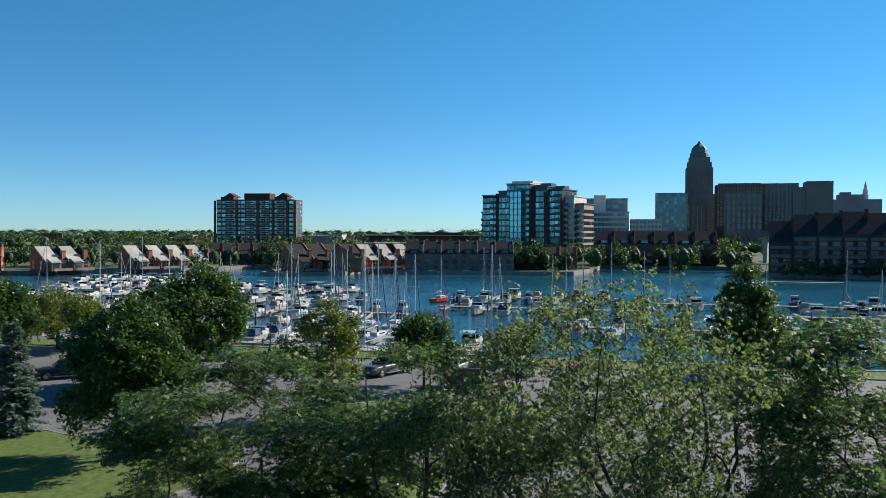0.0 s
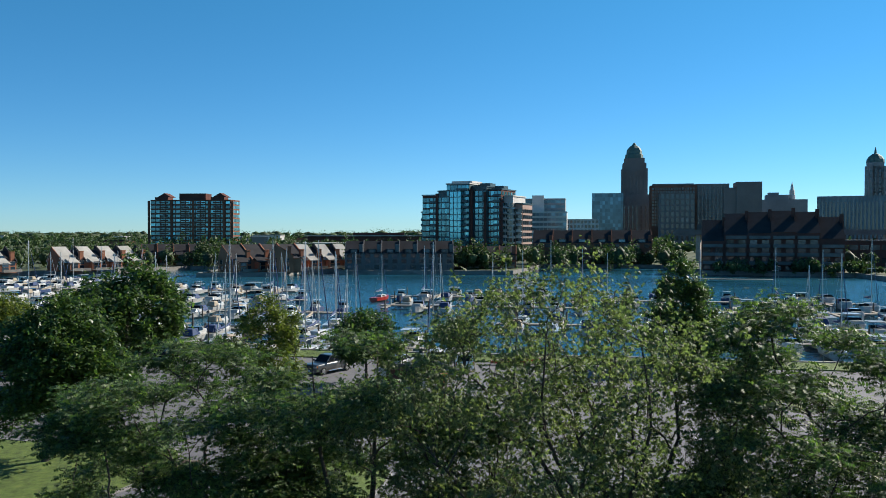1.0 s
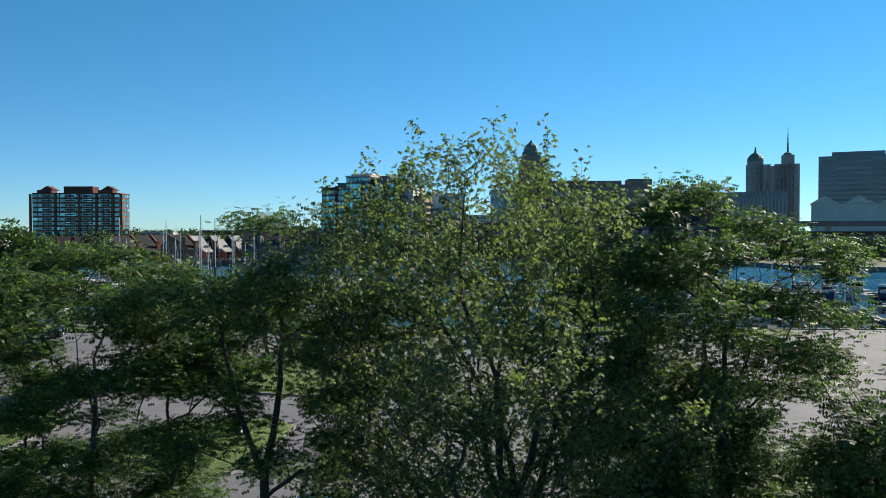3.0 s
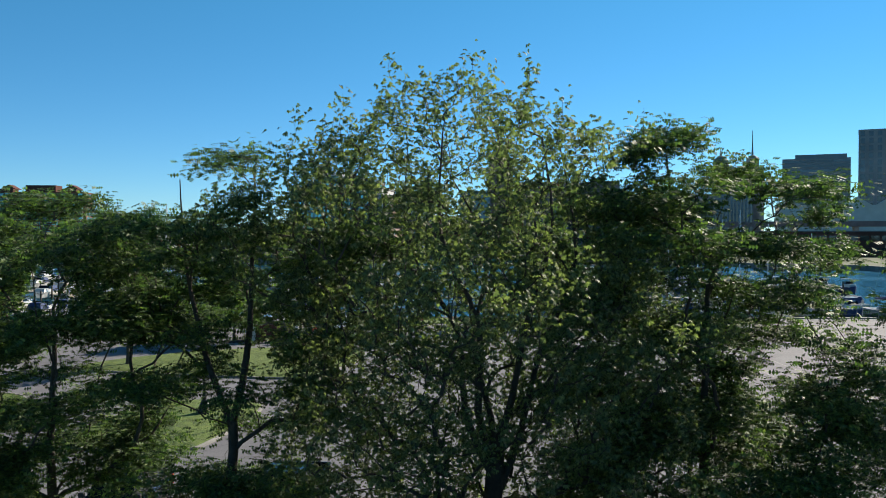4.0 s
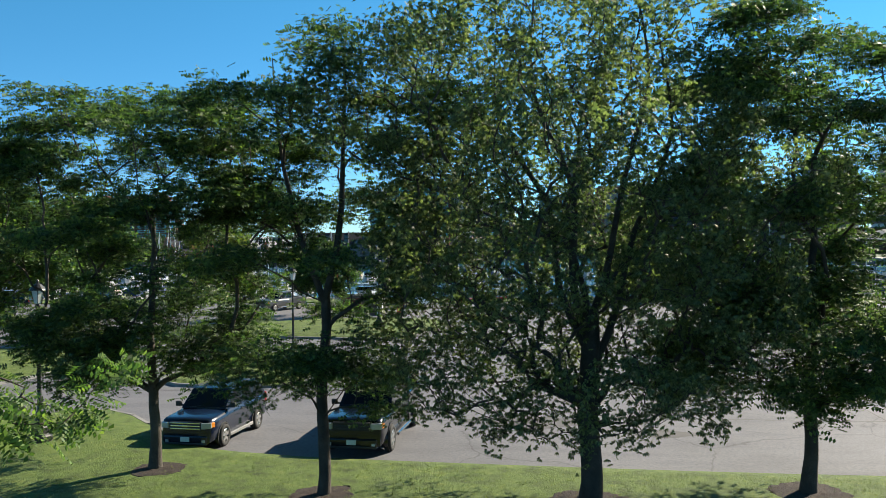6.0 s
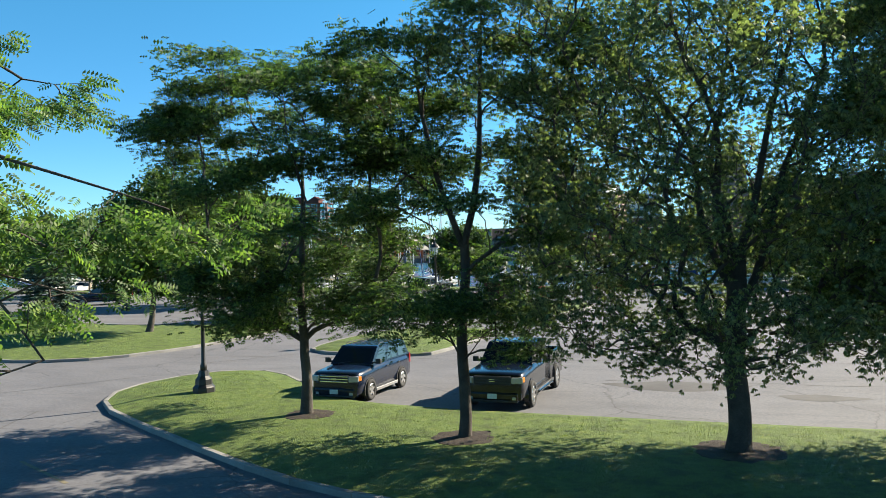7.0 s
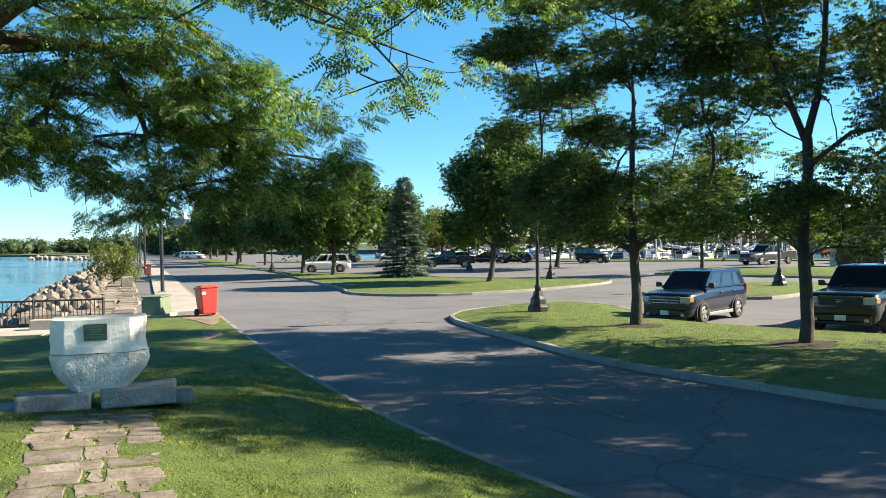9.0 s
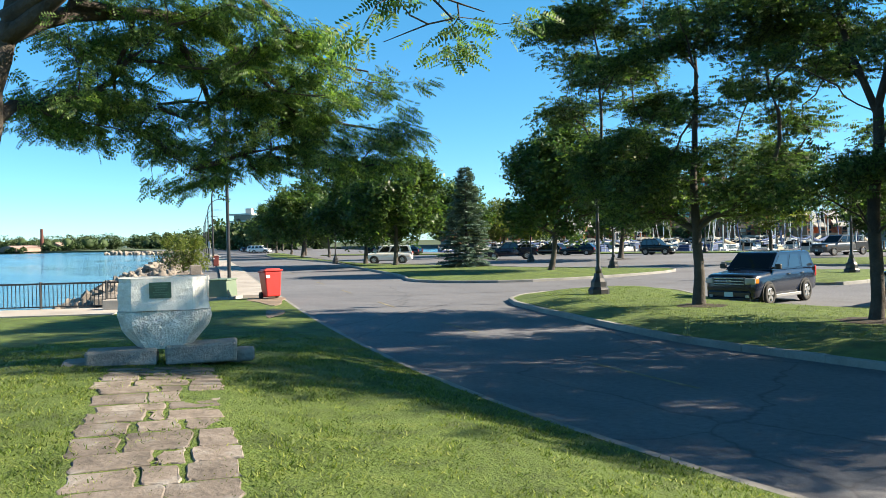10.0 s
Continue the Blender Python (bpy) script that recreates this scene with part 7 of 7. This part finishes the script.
# big dark condominium
cd = thing("condominium", "long dark brick condominium with stepped gables and balconies", "building", m=facing(73, 344, -9, 0))
for k in range(6):
    x = -21.5 + 8.6 * k
    h = (11.5, 14, 14.5, 15, 14.5, 12.5)[k]
    part("wall", boxed(((x, 0, h / 2 - 0.8), (8.6, 18, h + 1.6))), BRICK_DARK, cd)
    bm = bmesh.new()
    gable_roof(bm, 8.3, 18, h, h + 8.5, 0.2, "x", 3.0, x)
    part("roof", bm, SLATE, cd)
    part("party_wall", boxed(((x + 4.3, 1.5, h + 2.5), (0.5, 9, 8.5)), ((x + 4.0, 0, h + 7.0), (1.3, 1.6, 5.0))), BRICK_DARK, cd)
    for f in range(5):
        if f * 3.3 + 3 > h:
            continue
        part("balcony", boxed(((x, -9.9, f * 3.3 + 2.6), (7.6, 1.9, 0.35)), ((x, -10.8, f * 3.3 + 3.2), (7.6, 0.1, 1.0))), ROOF_GREY, cd, "pale balcony parapet")
    me = window_mesh(2.6, 1.7, GLASS_DARK, ROOF_GREY)
    storey_windows(cd, me, (x - 4.3, -9), Vector((1, 0, 0)), 8.6, -0.4, int(h / 3.3), 3.3, 2, inset=0.06)
# pavilion on the quay
pvn = thing("pavilion", "open waterside pavilion with pale hipped roof", "pavilion", m=facing(111, 277, -20, -0.2))
bm = bmesh.new()
lathe(bm, [(9.2, 6.2), (9.4, 6.5), (2.0, 9.2), (0.4, 9.6)], 8)
part("roof", bm, ROOF_PALE, pvn)
for k in range(8):
    a = 2 * math.pi * (k + 0.5) / 8
    part("column", tubed([(8.2 * math.cos(a), 8.2 * math.sin(a), 0), (8.2 * math.cos(a), 8.2 * math.sin(a), 6.4)], [0.25, 0.25], 8), BRICK_DARK, pvn)
part("floor", boxed(((0, 0, 0.3), (17, 17, 0.6))), CONCRETE, pvn)
# quay walls
qw = thing("quay_wall", "dark stone quay wall across the water", "wall", kind="structure")
for a, b in zip(FAR[5:], FAR[6:]):
    a, b = Vector(a), Vector(b)
    c, l2 = (a + b) / 2, (b - a).length
    part("wall", boxed(((c.x, c.y, -1.2), (l2 + 0.6, 0.9, 2.6), math.atan2(b.y - a.y, b.x - a.x))), SEAWALL, qw)

# far lake shore: brick works, chimney, lookout
fs = thing("brick_works", "low red brick works with a tall chimney on the far shore", "building", m=facing(-850, 315, 25, 0))
part("wall", boxed(((0, 0, 1.9), (20, 44, 3.8)), ((2, 46, 2.4), (18, 18, 4.8))), BRICK_PINK, fs)
bm = bmesh.new()
gable_roof(bm, 20, 44, 3.8, 6, 0.5, "y")
gable_roof(bm, 18, 18, 4.8, 8.5, 0.5, "y")
for v in list(bm.verts)[-6:]:
    v.co.y += 46
part("roof", bm, BRICK_PINK, fs)
part("chimney", tubed([(8, 12, 0), (8, 12, 22)], [1.9, 1.4], 12), BRICK_DARK, fs)
lk = thing("lookout_tower", "concrete lookout tower with overhanging deck", "tower", m=facing(-350, 232, 30, 0))
part("shaft", boxed(((0, 0, 6.5), (4.5, 4.5, 13))), PALE, lk)
part("deck", boxed(((0, 0, 13.4), (12, 9, 0.8)), ((0, 0, 16.8), (12.5, 9.5, 0.8))), PALE, lk)
part("cabin", boxed(((0.5, 0, 15), (9, 6, 2.8))), GLASS_DARK, lk)
part("stair_tower", boxed(((3, 0, 18.4), (3, 3, 2.6))), PALE, lk)


# ---- far woods ----
def woods(name, label, spots, seed, n=110, leaf=1.5, core_k=0.62):
    """Clumped crowns far off, each a cloud of leaf clusters."""
    r = np.random.default_rng(seed)
    P = []
    for x, y, z, rad, h in spots:
        lobes = r.normal(size=(7, 3)) * np.array([rad * 0.45, rad * 0.45, h * 0.22]) + np.array([x, y, z + h * 0.55])
        k = r.integers(0, 7, n)
        d = r.normal(size=(n, 3))
        d /= np.linalg.norm(d, axis=1, keepdims=True)
        P.append(lobes[k] + d * np.array([rad * 0.42, rad * 0.42, h * 0.26]) * r.uniform(0.6, 1.0, (n, 1)))
    P = np.concatenate(P)
    ico = bmesh.new()
    bmesh.ops.create_icosphere(ico, subdivisions=1, radius=1.0)
    iv = np.array([v.co[:] for v in ico.verts])
    itri = np.array([[v.index for v in f.verts] for f in ico.faces])
    ico.free()
    V, Q = [], []
    for k, (x, y, z, rad, h) in enumerate(spots):
        wob = 1 + 0.22 * np.sin(iv[:, 0:1] * 4 + k) * np.cos(iv[:, 1:2] * 5 + k * 2) + 0.12 * np.sin(iv[:, 2:3] * 9 + k)
        V.append(iv * wob * np.array([rad * core_k, rad * core_k, h * core_k * 0.6]) + np.array([x, y, z + h * 0.5]))
        Q.append(itri + k * len(iv))
    Q = np.concatenate(Q)
    core = mesh_np(name + "_inside", np.concatenate(V), Q, WOODS)
    tagged(new(name + "_inside", core), label, "trees", kind="stuff")
    me = leaves_mesh(name, "clump", P, r.normal(size=P.shape), WOODS, r, leaf, 0.2)
    return tagged(new(name, me), label, "trees", kind="stuff")


rng = np.random.default_rng(41)
sp = []
for k in range(190):
    x = rng.uniform(-310, -90)
    sp.append((x, 0.45 * (x + 290) * 0.2 + rng.uniform(318, 440) - 0.1 * x, -0.2, rng.uniform(3, 6), rng.uniform(6, 11)))
for k in range(60):
    sp.append((rng.uniform(-90, 45), rng.uniform(352, 440), -0.2, rng.uniform(3, 5), rng.uniform(7, 11)))
for k in range(18):
    sp.append((rng.uniform(-62, -30), rng.uniform(333, 342), -0.2, rng.uniform(2.5, 4), rng.uniform(6, 10)))
for k in range(40):
    sp.append((rng.uniform(98, 300), rng.uniform(285, 370), -0.2, rng.uniform(3, 5), rng.uniform(6, 11)))
for k in range(26):
    f = rng.uniform(0, 1)
    sp.append((-262 + 90 * f, 284 + 50 * f + rng.uniform(2, 26), -0.2, rng.uniform(2.5, 4), rng.uniform(6, 10)))
for k in range(16):
    sp.append((rng.uniform(-176, -150), rng.uniform(344, 356), -0.2, rng.uniform(3, 4.5), rng.uniform(8, 12)))
for k in range(22):
    sp.append((rng.uniform(46, 104), rng.uniform(322, 330) - 0.12 * rng.uniform(0, 40), -0.2, rng.uniform(1.6, 2.6), rng.uniform(2.5, 5)))
for k in range(14):
    sp.append((rng.uniform(-20, 38), rng.uniform(391, 394), -0.2, rng.uniform(2, 3), rng.uniform(4, 7)))
for x, y, h in [(-178, 318, 9), (-170, 350, 11), (-160, 352, 10), (-206, 300, 8), (-228, 285, 9), (-150, 345, 11), (-143, 300, 9), (-92, 328, 8), (38, 395, 10), (42, 372, 8), (36, 405, 11), (-248, 280, 9)]:
    sp.append((x, y, -0.2, 4.0, h))
woods("quay_trees", "green trees along the far quay and houses", sp, 42, 240, 1.0, 0.58)
sp = []
for k in range(420):
    y = rng.uniform(480, 1500)
    x = rng.uniform(-0.95, 0.32) * y
    sp.append((x, y, -0.2, rng.uniform(6, 12), rng.uniform(7, 11) + (y - 480) * 0.002))
for k in range(320):
    y = rng.uniform(1500, 3600)
    x = rng.uniform(-0.95, 0.35) * y
    sp.append((x, y, -2, rng.uniform(20, 45), 11 + 0.006 * (y - 1500) + rng.uniform(0, 6) + (7 if -0.26 < x / y < 0.06 else 0)))
woods("distant_woods", "distant green woods and hills on the horizon", sp, 43, 90, 3.0)
sp = []
for k in range(90):
    f = rng.uniform(0, 1)
    sp.append((-440 - 410 * f + rng.uniform(-20, 20), 262 + 90 * math.sin(f * 2.4) + 60 * f + rng.uniform(0, 40), 0, rng.uniform(5, 9), rng.uniform(9, 15)))
for k in range(70):
    sp.append((rng.uniform(-1000, -790), rng.uniform(330, 480), 0, rng.uniform(7, 12), rng.uniform(9, 15)))
for k in range(50):
    sp.append((rng.uniform(-1300, -860), rng.uniform(190, 330), 0, rng.uniform(4, 7), rng.uniform(5, 9)))
for k in range(46):
    f = rng.uniform(0, 1)
    sp.append((-225 - 130 * f + rng.uniform(-6, 6), 160 + 62 * f + rng.uniform(-2, 26), 0, rng.uniform(4, 6), rng.uniform(8, 13)))
for k in range(14):
    f = rng.uniform(-34, 74)
    sp.append((-828 + 0.3 * f + rng.uniform(-4, 4), 303 + 0.95 * f, 0, rng.uniform(2.5, 4.5), rng.uniform(3.5, 6.5)))
woods("shore_trees", "green trees along the lake's far shore", sp, 44, 300, 1.9, 0.6)
# a few pale roofs among the far woods
for k in range(16):
    y = rng.uniform(620, 1300)
    x = rng.uniform(-0.85, -0.12) * y
    hgt = rng.uniform(8, 13)
    ob = thing("distant_house", "pale distant building among the trees", "building", "distant buildings", m=facing(x, y, rng.uniform(-20, 40)))
    wd = rng.uniform(14, 44)
    part("wall", boxed(((0, 0, hgt / 2 - 0.2), (wd, 14, hgt))), (PALE, BRICK, STONE_GREY)[k % 3], ob)
    part("roof", boxed(((0, 0, hgt + 0.2), (wd + 1, 15, 0.8))), (ROOF_PALE, SLATE, PALE)[k % 3], ob)
